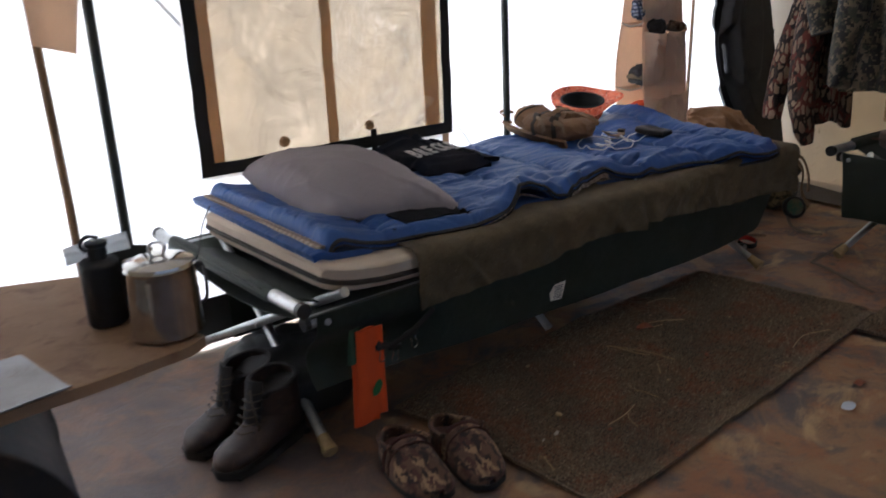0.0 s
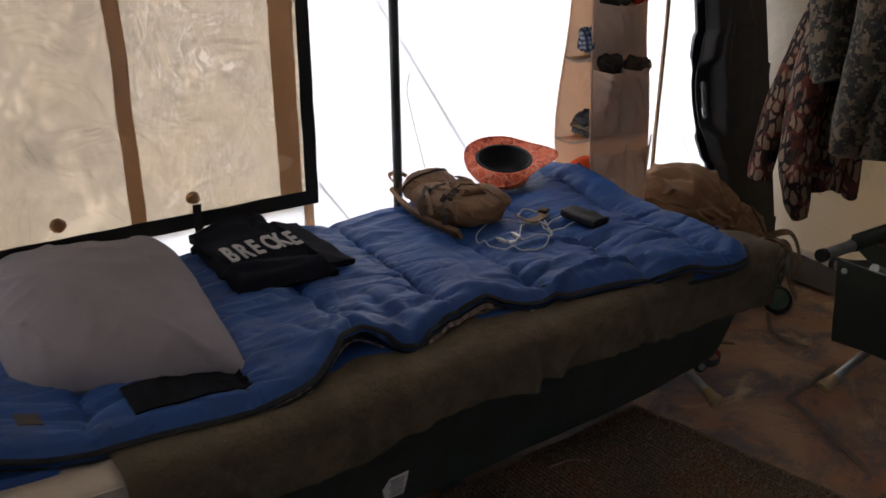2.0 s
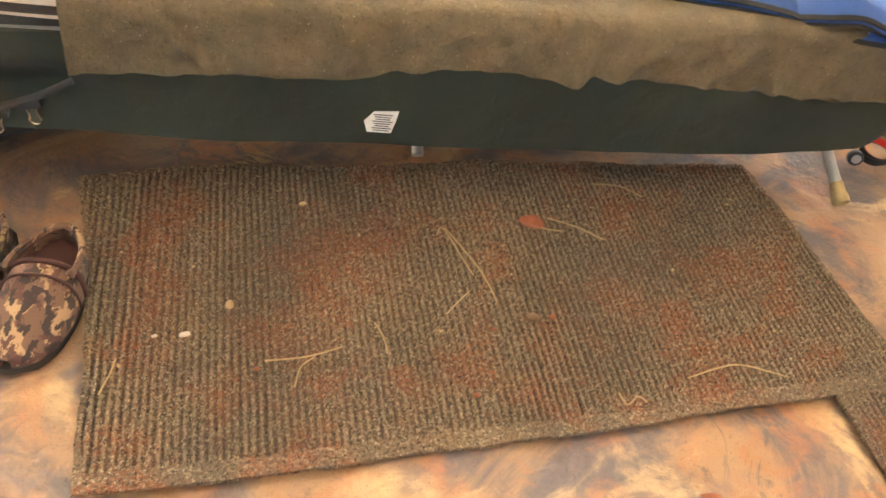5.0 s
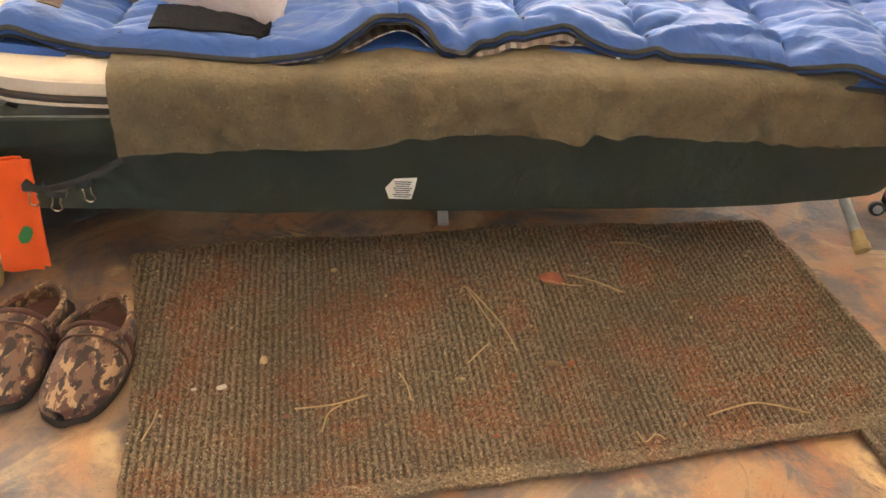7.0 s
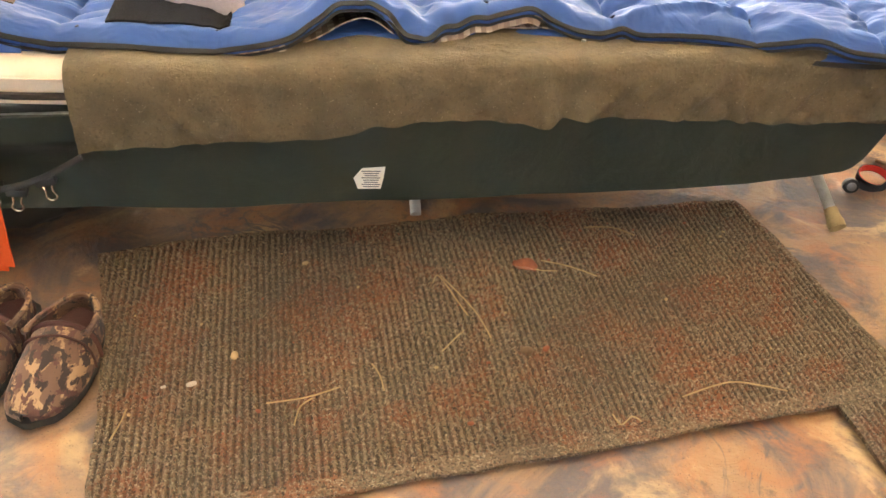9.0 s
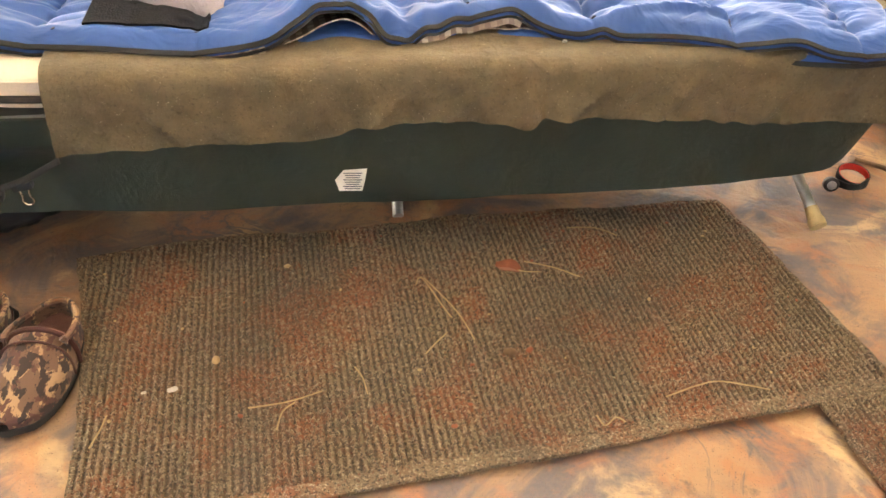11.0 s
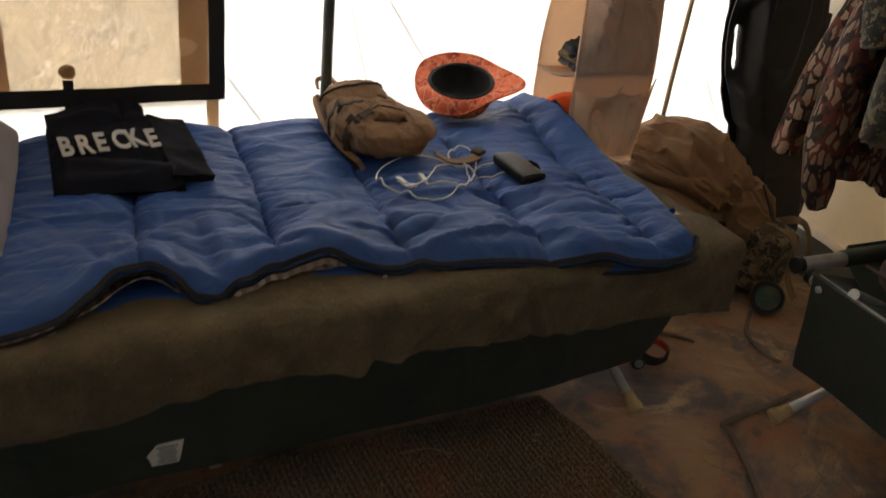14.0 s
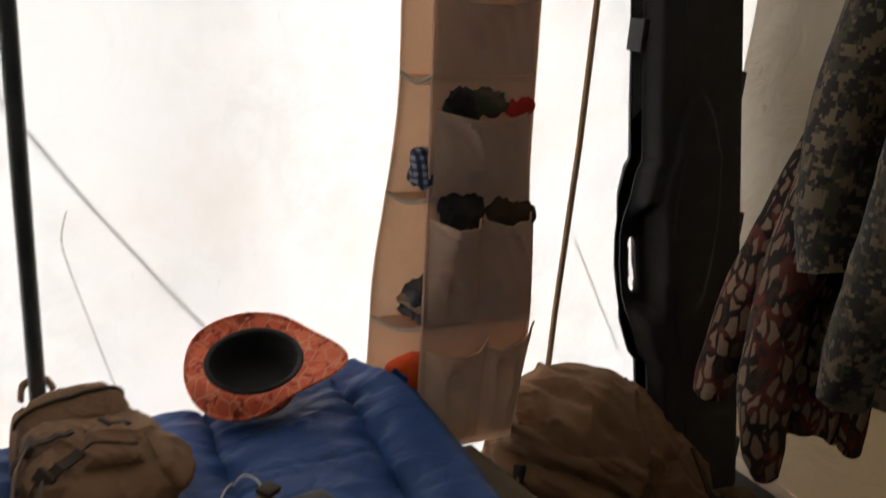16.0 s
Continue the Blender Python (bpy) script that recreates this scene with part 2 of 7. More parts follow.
def quilted_nylon():
    """Thin nylon over wadding: fine gathers and sharp little creases."""
    k = Nodes("royal_blue_nylon")
    c = k.mix(k.ramp(k.noise(4, 5), 0.3, 0.7), (0.021, 0.083, 0.285), (0.017, 0.067, 0.235))
    c = k.mix(k.math("MULTIPLY", k.noise(500, 2), 0.25), c, (0.008, 0.03, 0.13))
    line = k.math("ABSOLUTE", k.math("SUBTRACT", k.noise(9, 3, 0.5, k.scaled(0.7, 1.3, 1.0, (0, 0, 15)), 1.6), 0.5))
    fine = k.math("ABSOLUTE", k.math("SUBTRACT", k.noise(26, 2, 0.5, k.scaled(0.6, 1.2, 1.0, (0, 0, -20)), 1.2), 0.5))
    n = k.bump(k.ramp(line, 0.0, 0.3), 0.4, 0.007)
    n = k.bump(k.math("MULTIPLY", k.ramp(fine, 0.0, 0.3), k.ramp(k.noise(6, 3), 0.4, 0.65)), 0.3, 0.0025, n)
    n = k.bump(k.noise(700, 2), 0.1, 0.0003, n)
    return k.done(c, 0.55, n, Specular_IOR_Level=0.42)


M["bag"] = quilted_nylon()
M["stitch"] = cloth("dark_blue_thread", (0.005, 0.012, 0.05), (0.007, 0.016, 0.06), 900)
M["zip"] = cloth("black_zip_tape", (0.014, 0.013, 0.012), (0.022, 0.02, 0.018), 1200)
M["pillow"] = cloth("grey_pillowcase", (0.33, 0.285, 0.3), (0.285, 0.245, 0.26), 900, 5, 0.85, wrinkle=0.013)
M["navy"] = cloth("navy_fleece", (0.01, 0.01, 0.017), (0.014, 0.014, 0.023), 500, 10, 0.95, 0.5, sheen=0.0, gloss=0.2)
M["white_felt"] = cloth("white_felt", (0.62, 0.6, 0.58), (0.5, 0.48, 0.46), 600)
M["coyote"] = cloth("coyote_brown_nylon", (0.27, 0.145, 0.065), (0.21, 0.11, 0.05), 800, 10, 0.8, wrinkle=0.016, sheen=0.0)
M["coyote_dark"] = cloth("dark_brown_webbing", (0.07, 0.045, 0.025), (0.05, 0.032, 0.018), 700)
M["tan_web"] = cloth("tan_webbing", (0.27, 0.17, 0.09), (0.22, 0.135, 0.07), 700)
M["black"] = surface("black_plastic", (0.012, 0.012, 0.013), (0.02, 0.02, 0.02), 20, rough=0.45)
M["case"] = surface("black_moulded_plastic", (0.012, 0.012, 0.013), (0.018, 0.018, 0.018), 8, 260, 0.6, 0.5, 0.0008, stain=(0.035, 0.03, 0.026))
M["white_plastic"] = surface("white_plastic", (0.75, 0.74, 0.72), (0.68, 0.67, 0.64), 30, rough=0.35)
M["khaki"] = canvas_mat("khaki_organizer_cloth", (0.84, 0.68, 0.53), (0.88, 0.7, 0.54), (0.74, 0.58, 0.44), 0.48, False, 0.012)
M["cream"] = cloth("cream_binding", (0.62, 0.55, 0.44), (0.54, 0.47, 0.37), 700)
M["orange"] = cloth("safety_orange_knit", (0.85, 0.1, 0.008), (0.75, 0.08, 0.008), 500)
M["red"] = cloth("red_fleece", (0.6, 0.03, 0.015), (0.5, 0.022, 0.012), 500)
M["rubber"] = surface("black_rubber", (0.02, 0.018, 0.016), (0.03, 0.026, 0.022), 25, rough=0.7)
M["steel"] = surface("worn_stainless", (0.62, 0.6, 0.57), (0.5, 0.48, 0.45), 14, 220, 0.12, 0.03, stain=(0.3, 0.24, 0.18), amount=0.35, Metallic=1.0)
M["boot"] = surface("brown_boot_leather", (0.048, 0.024, 0.016), (0.03, 0.016, 0.011), 18, 240, 0.5, 0.5, stain=(0.11, 0.062, 0.038))
M["boot_dark"] = cloth("dark_boot_lining", (0.02, 0.016, 0.014), (0.03, 0.024, 0.02), 700)
M["cardboard"] = surface("kraft_cardboard", (0.4, 0.25, 0.13), (0.35, 0.215, 0.11), 9, 260, 0.85, 0.2)
M["brown_cover"] = cloth("brown_mattress_cover", (0.075, 0.034, 0.022), (0.055, 0.025, 0.017), 600, 8)
M["ply"] = surface("dirty_plywood", (0.34, 0.21, 0.12), (0.27, 0.16, 0.09), 7, 90, 0.8, 0.5, stain=(0.14, 0.06, 0.035), amount=0.7)
M["zinc"] = surface("grey_sheet_metal", (0.3, 0.29, 0.29), (0.22, 0.21, 0.21), 8, 160, 0.5, 0.2, stain=(0.16, 0.12, 0.1), Metallic=0.6)
M["iron"] = surface("blackened_steel", (0.015, 0.013, 0.012), (0.03, 0.022, 0.018), 9, 150, 0.7, 0.4, stain=(0.07, 0.03, 0.018), amount=0.6)
M["denim"] = cloth("folded_dark_clothes", (0.05, 0.055, 0.07), (0.1, 0.1, 0.1), 600)
M["grey_cloth"] = cloth("grey_shirts", (0.16, 0.15, 0.15), (0.1, 0.1, 0.11), 600)
M["faded_khaki"] = cloth("faded_khaki_shirt", (0.36, 0.29, 0.19), (0.26, 0.2, 0.13), 600)
M["lining_hat"] = cloth("black_hat_lining", (0.012, 0.012, 0.013), (0.018, 0.018, 0.019), 700)
M["straw"] = surface("dry_straw", (0.5, 0.35, 0.17), (0.38, 0.25, 0.12), 30)
M["leaf"] = surface("dead_leaf", (0.33, 0.1, 0.04), (0.24, 0.07, 0.03), 60, rough=0.6)
M["bark"] = surface("bark_crumb", (0.2, 0.12, 0.06), (0.14, 0.08, 0.04), 60)
M["green_knit"] = cloth("dark_green_trim", (0.02, 0.06, 0.03), (0.03, 0.08, 0.04), 600)
M["green_print"] = cloth("green_print", (0.03, 0.2, 0.06), (0.04, 0.16, 0.05), 600)
M["teal"] = surface("mottled_green_plastic", (0.03, 0.11, 0.065), (0.13, 0.12, 0.06), 30, rough=0.5)
M["ground"] = surface("forest_ground", (0.12, 0.09, 0.06), (0.18, 0.14, 0.1), 2, 30, 0.95)
M["camo_digital"] = camo("pixel_camouflage", ((0.055, 0.05, 0.03), (0.022, 0.023, 0.016), (0.11, 0.08, 0.048), (0.17, 0.125, 0.075), (0.02, 0.016, 0.013)), 15, 0.007)
M["camo_wood"] = camo("woodland_camouflage", ((0.06, 0.068, 0.036), (0.022, 0.02, 0.016), (0.13, 0.1, 0.06), (0.035, 0.05, 0.026)), 11)
M["camo_blade"] = leaf_camo("marsh_camouflage", (0.02, 0.012, 0.01), (0.34, 0.23, 0.155), (0.045, 0.026, 0.02), 40)
M["camo_slip"] = camo("bark_camouflage", ((0.14, 0.075, 0.045), (0.34, 0.21, 0.11), (0.09, 0.036, 0.026), (0.035, 0.02, 0.016)), 30, stretch=(1.2, 0.7, 1), soft=0.03)
M["camo_pouch"] = camo("leafy_camouflage", ((0.14, 0.1, 0.05), (0.05, 0.035, 0.02), (0.22, 0.16, 0.08), (0.03, 0.028, 0.015)), 28)


def hat_print():
    k = Nodes("blaze_orange_print")
    e = k.voronoi(34, k.scaled(1, 1, 0.5, (20, 35, 0)), "DISTANCE_TO_EDGE")
    c = k.mix(k.ramp(k.noise(30, 2), 0.45, 0.55), (0.8, 0.18, 0.075), (0.68, 0.12, 0.05))
    c = k.mix(k.ramp(e, 0.02, 0.05), (0.75, 0.32, 0.2), c)
    c = k.mix(k.ramp(k.noise(48, 2, 0.5, dist=0.6), 0.58, 0.62), c, (0.4, 0.055, 0.025))
    return k.done(c, 0.8, k.bump(k.noise(600, 2), 0.3, 0.0006))


M["hat"] = hat_print()


def plaid():
    k = Nodes("tan_plaid_flannel")
    c = k.mix(k.ramp(k.wave(14, "X"), 0.45, 0.6), (0.5, 0.4, 0.3), (0.16, 0.1, 0.08))
    c = k.mix(k.math("MULTIPLY", k.ramp(k.wave(14, "Y"), 0.45, 0.6), 0.7), c, (0.2, 0.12, 0.09))
    c = k.mix(k.math("MULTIPLY", k.noise(400, 2), 0.3), c, (0.6, 0.52, 0.42))
    return k.done(c, 0.95, k.bump(k.noise(500, 2), 0.4, 0.001))


M["plaid"] = plaid()


def mesh_net():
    k = Nodes("black_net_patch")
    d = k.voronoi(260)
    c = k.mix(k.ramp(d, 0.25, 0.45), (0.016, 0.017, 0.025), (0.008, 0.008, 0.01))
    return k.done(c, 0.9, k.bump(d, 0.6, 0.0012), Specular_IOR_Level=0.1)


M["net"] = mesh_net()


def check_cloth():
    k = Nodes("blue_checked_cotton")
    c = k.mix(k.ramp(k.wave(22, "X"), 0.45, 0.6), (0.04, 0.06, 0.13), (0.3, 0.33, 0.4))
    c = k.mix(k.math("MULTIPLY", k.ramp(k.wave(22, "Z"), 0.45, 0.6), 0.7), c, (0.025, 0.03, 0.06))
    return k.done(c, 0.9, k.bump(k.noise(500, 2), 0.4, 0.001))


M["check"] = check_cloth()


def tarp_floor():
    """Brown and slate mottled groundsheet with orange clay trodden into it."""
    k = Nodes("mottled_groundsheet")
    c = k.mix(k.ramp(k.noise(4.0, 6, 0.65, dist=1.0), 0.4, 0.6), (0.34, 0.2, 0.105), (0.085, 0.08, 0.095))
    # darker slate and less clay towards low x, with a ragged border
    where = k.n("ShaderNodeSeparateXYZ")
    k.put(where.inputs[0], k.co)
    tinted = k.ramp(k.math("ADD", where.outputs[0], k.math("MULTIPLY", k.noise(3.5, 4), 0.9)), -0.95, -0.1)
    c = k.mix(k.math("MULTIPLY", k.math("SUBTRACT", 1.0, tinted), 0.85), c, k.mix(k.ramp(k.noise(7, 5, 0.6, dist=0.8), 0.4, 0.65), (0.075, 0.068, 0.08), (0.115, 0.08, 0.065)))
    c = k.mix(k.math("MULTIPLY", k.math("MULTIPLY", k.ramp(k.noise(3.1, 6, 0.62, dist=1.4), 0.53, 0.66), tinted), 0.85), c, (0.58, 0.4, 0.2))
    c = k.mix(k.math("MULTIPLY", k.math("MULTIPLY", k.ramp(k.noise(7, 8, 0.68, dist=0.6), 0.46, 0.66), k.math("ADD", k.math("MULTIPLY", tinted, 0.75), 0.25)), 0.8), c, (0.36, 0.14, 0.055))
    vein = k.math("ABSOLUTE", k.math("SUBTRACT", k.noise(5.5, 5, 0.6, dist=1.3), 0.5))
    c = k.mix(k.math("MULTIPLY", k.ramp(vein, 0.035, 0.0), k.ramp(k.noise(4, 3), 0.45, 0.65)), c, (0.09, 0.08, 0.085))
    c = k.mix(k.math("MULTIPLY", k.ramp(k.noise(17, 5, 0.65), 0.6, 0.74), 0.8), c, (0.06, 0.05, 0.05))
    c = k.mix(k.math("MULTIPLY", k.noise(120, 4, 0.7), 0.3), c, (0.36, 0.22, 0.12))
    c = k.mix(k.ramp(k.noise(300, 2, 0.7), 0.62, 0.72), c, (0.12, 0.075, 0.05))
    n = k.bump(k.noise(9, 6, 0.6, dist=0.8), 0.6, 0.014)
    n = k.bump(vein, 0.4, 0.01, n)
    n = k.bump(k.noise(160, 3), 0.35, 0.0012, n)
    return k.done(c, k.math("ADD", k.math("MULTIPLY", k.noise(6), 0.3), 0.45), n)


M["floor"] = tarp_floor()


def carpet(name, ribs):
    """Needle-felt carpet: speckled olive fibres, clay trodden in, pale rib tops, shade painted into the gaps."""
    k = Nodes(name)
    c = k.mix(k.ramp(k.noise(5, 5, 0.6), 0.35, 0.65), (0.165, 0.11, 0.06), (0.125, 0.09, 0.054))
    if ribs:
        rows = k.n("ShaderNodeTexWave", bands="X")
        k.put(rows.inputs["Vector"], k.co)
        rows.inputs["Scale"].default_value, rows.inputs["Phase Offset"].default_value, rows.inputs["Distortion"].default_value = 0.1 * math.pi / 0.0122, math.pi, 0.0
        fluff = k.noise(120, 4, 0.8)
        # light and shade of the ribs as colour: paler tops, darkened gaps
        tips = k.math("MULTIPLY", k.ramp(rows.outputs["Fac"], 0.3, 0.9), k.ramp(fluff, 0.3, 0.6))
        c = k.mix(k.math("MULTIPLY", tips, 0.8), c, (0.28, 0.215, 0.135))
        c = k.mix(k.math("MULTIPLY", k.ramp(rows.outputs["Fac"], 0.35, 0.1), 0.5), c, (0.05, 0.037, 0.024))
    else:
        c = k.mix(0.35, c, (0.24, 0.18, 0.11))
    clay = k.math("MULTIPLY", k.ramp(k.noise(4.5, 6, 0.7, dist=0.4), 0.47, 0.64), k.ramp(k.noise(110, 3, 0.75), 0.25, 0.6))
    c = k.mix(k.math("MULTIPLY", clay, 0.85), c, (0.28, 0.09, 0.035))
    c = k.mix(k.math("MULTIPLY", k.ramp(k.noise(150, 3, 0.9), 0.54, 0.6), 0.85), c, (0.45, 0.35, 0.23))
    c = k.mix(k.math("MULTIPLY", k.ramp(k.noise(165, 3, 0.9), 0.53, 0.59), 0.85), c, (0.018, 0.015, 0.012))
    c = k.mix(k.math("MULTIPLY", k.ramp(k.noise(190, 3, 0.8, dist=0.5), 0.56, 0.63), 0.6), c, (0.2, 0.06, 0.025))
    c = k.mix(k.math("MULTIPLY", k.ramp(k.noise(2.6, 3), 0.45, 0.7), 0.35), c, (0.07, 0.058, 0.04))
    return k.done(c, 0.95, k.bump(k.noise(330, 3, 0.75), 1.0, 0.005))


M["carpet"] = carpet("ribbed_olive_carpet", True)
M["carpet_edge"] = carpet("flat_carpet_edge", False)


# ---- building helpers ----
def shift(x, y, z, k=1.0, seed=0.0):
    """Smooth noise between about -1 and 1."""
    return noise.noise(Vector((x * k + seed * 7.3, y * k - seed * 3.1, z * k + seed)))


def part(name, bm, material, parent=None, label="", smooth=True, at=None):
    """Links a bmesh as one mesh object under a thing or a part."""
    me = bpy.data.meshes.new(name)
    bmesh.ops.recalc_face_normals(bm, faces=bm.faces) if len(bm.faces) < 60000 else None
    bm.to_mesh(me)
    bm.free()
    return part_of(name, me, material, parent, label, smooth, at)


def part_of(name, me, material, parent=None, label="", smooth=True, at=None):
    me.materials.append(M[material] if isinstance(material, str) else material)
    if smooth:
        me.shade_smooth()
        me.set_sharp_from_angle(angle=radians(42))
    ob = new(name, me)
    if parent:
        ob.parent = parent
    if at:
        ob.matrix_basis = at
    return tagged(ob, label)


def thing(name, label, category, m=None, group="", kind=""):
    ob = new(name)
    ob.empty_display_size = 0.05
    if m:
        ob.matrix_basis = m
    return tagged(ob, label, category, group, kind)


def rbox(sx, sy, sz, bevel=0.004, m=None, bm=None, seg=2):
    """A box with rounded edges, its middle at the origin of m."""
    own = bmesh.new()
    bmesh.ops.create_cube(own, size=1.0, matrix=Matrix.Diagonal((sx, sy, sz, 1)))
    if bevel:
        bmesh.ops.bevel(own, geom=own.edges[:], offset=bevel, segments=seg, affect="EDGES", profile=0.6)
    if m:
        own.transform(m)
    return join(bm, own)


def join(bm, own):
    if bm is None:
        return own
    me = bpy.data.meshes.new("tmp")
    own.to_mesh(me)
    own.free()
    bm.from_mesh(me)
    bpy.data.meshes.remove(me)
    return bm


def tube(points, r, n=8, bm=None, caps=True, flat=1.0, up=None):
    """A tube along points; r: one radius or one a point; flat: thickness over width."""
    pts = [Vector(p) for p in points]
    radii = r if isinstance(r, (list, tuple)) else [r] * len(pts)
    own = bmesh.new()
    d = (pts[1] - pts[0]).normalized()
    side = (d.cross(Vector(up)) if up else d.orthogonal()).normalized()
    rings = []
    for i, p in enumerate(pts):
        a, b = pts[max(i - 1, 0)], pts[min(i + 1, len(pts) - 1)]
        d = (b - a).normalized()
        side = (side - d * side.dot(d)).normalized()
        if up:
            s2 = d.cross(Vector(up))
            side = s2.normalized() if s2.length > 1e-4 else side
        other = d.cross(side)
        rings.append([own.verts.new(p + radii[i] * (math.cos(t) * side + flat * math.sin(t) * other)) for t in (2 * math.pi * j / n for j in range(n))])
    for a, b in zip(rings, rings[1:]):
        for j in range(n):
            own.faces.new((a[j], a[(j + 1) % n], b[(j + 1) % n], b[j]))
    if caps:
        own.faces.new(rings[0])
        own.faces.new(rings[-1])
    return join(bm, own)


def curve(points, steps=8, closed=False):
    """A smooth line through points (Catmull-Rom)."""
    p = [Vector(q) for q in points]
    n = len(p)
    out = []
    for i in range(n if closed else n - 1):
        a, b, c, d = (p[(i + k) % n] if closed else p[min(max(i + k, 0), n - 1)] for k in (-1, 0, 1, 2))
        for s in range(steps):
            t = s / steps
            out.append(0.5 * (2 * b + (c - a) * t + (2 * a - 5 * b + 4 * c - d) * t * t + (3 * b - a - 3 * c + d) * t**3))
    if not closed:
        out.append(p[-1])
    return out


def lathe(profile, n=24, m=None, bm=None, caps=True):
    """Turns (radius, height) pairs about z."""
    own = bmesh.new()
    rings = []
    for r, z in profile:
        rings.append([own.verts.new((max(r, 1e-4) * math.cos(t), max(r, 1e-4) * math.sin(t), z)) for t in (2 * math.pi * j / n for j in range(n))])
    for a, b in zip(rings, rings[1:]):
        for j in range(n):
            own.faces.new((a[j], a[(j + 1) % n], b[(j + 1) % n], b[j]))
    if caps:
        own.faces.new(rings[0])
        own.faces.new(rings[-1])
    if m:
        own.transform(m)
    return join(bm, own)


def sheet(fn, nu, nv, thick=0.002, bm=None, drop=None):
    """A cloth from fn(s, t) with s, t in 0..1, closed to a thickness on its underside. drop(s, t): cells left out."""
    P = np.array([[fn(i / nu, j / nv) for j in range(nv + 1)] for i in range(nu + 1)], float)
    du, dv = np.gradient(P, axis=0), np.gradient(P, axis=1)
    N = np.cross(du, dv)
    N /= np.maximum(np.linalg.norm(N, axis=2, keepdims=True), 1e-9)
    Q = P - N * thick
    own = bmesh.new()
    top = [[own.verts.new(p) for p in row] for row in P]
    low = [[own.verts.new(p) for p in row] for row in Q]
    live = [[not (drop and drop((i + 0.5) / nu, (j + 0.5) / nv)) for j in range(nv)] for i in range(nu)]
    ok = lambda i, j: 0 <= i < nu and 0 <= j < nv and live[i][j]
    for i in range(nu):
        for j in range(nv):
            if not live[i][j]:
                continue
            own.faces.new((top[i][j], top[i + 1][j], top[i + 1][j + 1], top[i][j + 1]))
            own.faces.new((low[i][j], low[i][j + 1], low[i + 1][j + 1], low[i + 1][j]))
            for di, dj, a, b in ((-1, 0, (i, j), (i, j + 1)), (1, 0, (i + 1, j + 1), (i + 1, j)), (0, -1, (i + 1, j), (i, j)), (0, 1, (i, j + 1), (i + 1, j + 1))):
                if not ok(i + di, j + dj):
                    own.faces.new((top[a[0]][a[1]], top[b[0]][b[1]], low[b[0]][b[1]], low[a[0]][a[1]]))
    if drop:
        bmesh.ops.delete(own, geom=[v for v in own.verts if not v.link_faces], context="VERTS")
    return join(bm, own)


def lump(sx, sy, sz, e=0.5, m=None, bm=None, crease=0.0, k=8, seed=0, nu=28, nv=18, e2=None):
    """A stuffed form: a rounded box with half sizes sx, sy, sz (e: 1 round, 0.3 boxy), creased by noise."""
    e2 = e if e2 is None else e2
    pw = lambda v, q: math.copysign(abs(v) ** q, v)
    own = bmesh.new()
    rings = []
    for j in range(nv + 1):
        b = -math.pi / 2 + math.pi * j / nv
        ring = []
        for i in range(nu):
            a = 2 * math.pi * i / nu
            p = Vector((sx * pw(math.cos(b), e2) * pw(math.cos(a), e), sy * pw(math.cos(b), e2) * pw(math.sin(a), e), sz * pw(math.sin(b), e2)))
            if crease:
                f = shift(p.x, p.y, p.z, k, seed) + 0.5 * shift(p.x, p.y, p.z, k * 2.3, seed + 4)
                p *= 1 + crease * f / max(p.length, 0.02)
            ring.append(own.verts.new(p))
        rings.append(ring)
    for a, b in zip(rings, rings[1:]):
        for i in range(nu):
            own.faces.new((a[i], a[(i + 1) % nu], b[(i + 1) % nu], b[i]))
    bmesh.ops.remove_doubles(own, verts=own.verts, dist=1e-5)
    if m:
        own.transform(m)
    return join(bm, own)


def band(points, width, thick, up=(0, 0, 1), bm=None):
    """A flat strap along points."""
    pts = [Vector(p) for p in points]
    own = bmesh.new()
    rings = []
    for i, p in enumerate(pts):
        d = (pts[min(i + 1, len(pts) - 1)] - pts[max(i - 1, 0)]).normalized()
        side = d.cross(Vector(up))
        side = side.normalized() if side.length > 1e-5 else d.orthogonal().normalized()
        nrm = side.cross(d)
        rings.append([own.verts.new(p + s * side * width / 2 + t * nrm * thick / 2) for s, t in ((-1, -1), (1, -1), (1, 1), (-1, 1))])
    for a, b in zip(rings, rings[1:]):
        for j in range(4):
            own.faces.new((a[j], a[(j + 1) % 4], b[(j + 1) % 4], b[j]))
    own.faces.new(rings[0])
    own.faces.new(rings[-1])
    return join(bm, own)


def interp(x, pairs):
    """Smooth curve through (x, y) pairs."""
    if x <= pairs[0][0]:
        return pairs[0][1]
    for (a, p), (b, q) in zip(pairs, pairs[1:]):
        if x <= b:
            t = (x - a) / (b - a)
            t = t * t * (3 - 2 * t)
            return p + (q - p) * t
    return pairs[-1][1]


def flow(x, pairs):
    """A rounder curve through (x, y) pairs, with no flat steps at them."""
    if x <= pairs[0][0]:
        return pairs[0][1]
    for i, ((a, p), (b, q)) in enumerate(zip(pairs, pairs[1:])):
        if x <= b:
            (e, g), (f, h) = pairs[max(i - 1, 0)], pairs[min(i + 2, len(pairs) - 1)]
            m, n = (q - g) / (b - e) * (b - a), (h - p) / (f - a) * (b - a)
            t = (x - a) / (b - a)
            return (2 * t**3 - 3 * t * t + 1) * p + (t**3 - 2 * t * t + t) * m + (3 * t * t - 2 * t**3) * q + (t**3 - t * t) * n
    return pairs[-1][1]


def ease(x):
    x = min(max(x, 0.0), 1.0)
    return x * x * (3 - 2 * x)


# the bed stands turned by eight degrees to the walls; its own u runs to the foot, v to the back
BED = Matrix.Translation((-1.042, 0.195, 0)) @ Matrix.Rotation(radians(8), 4, "Z")



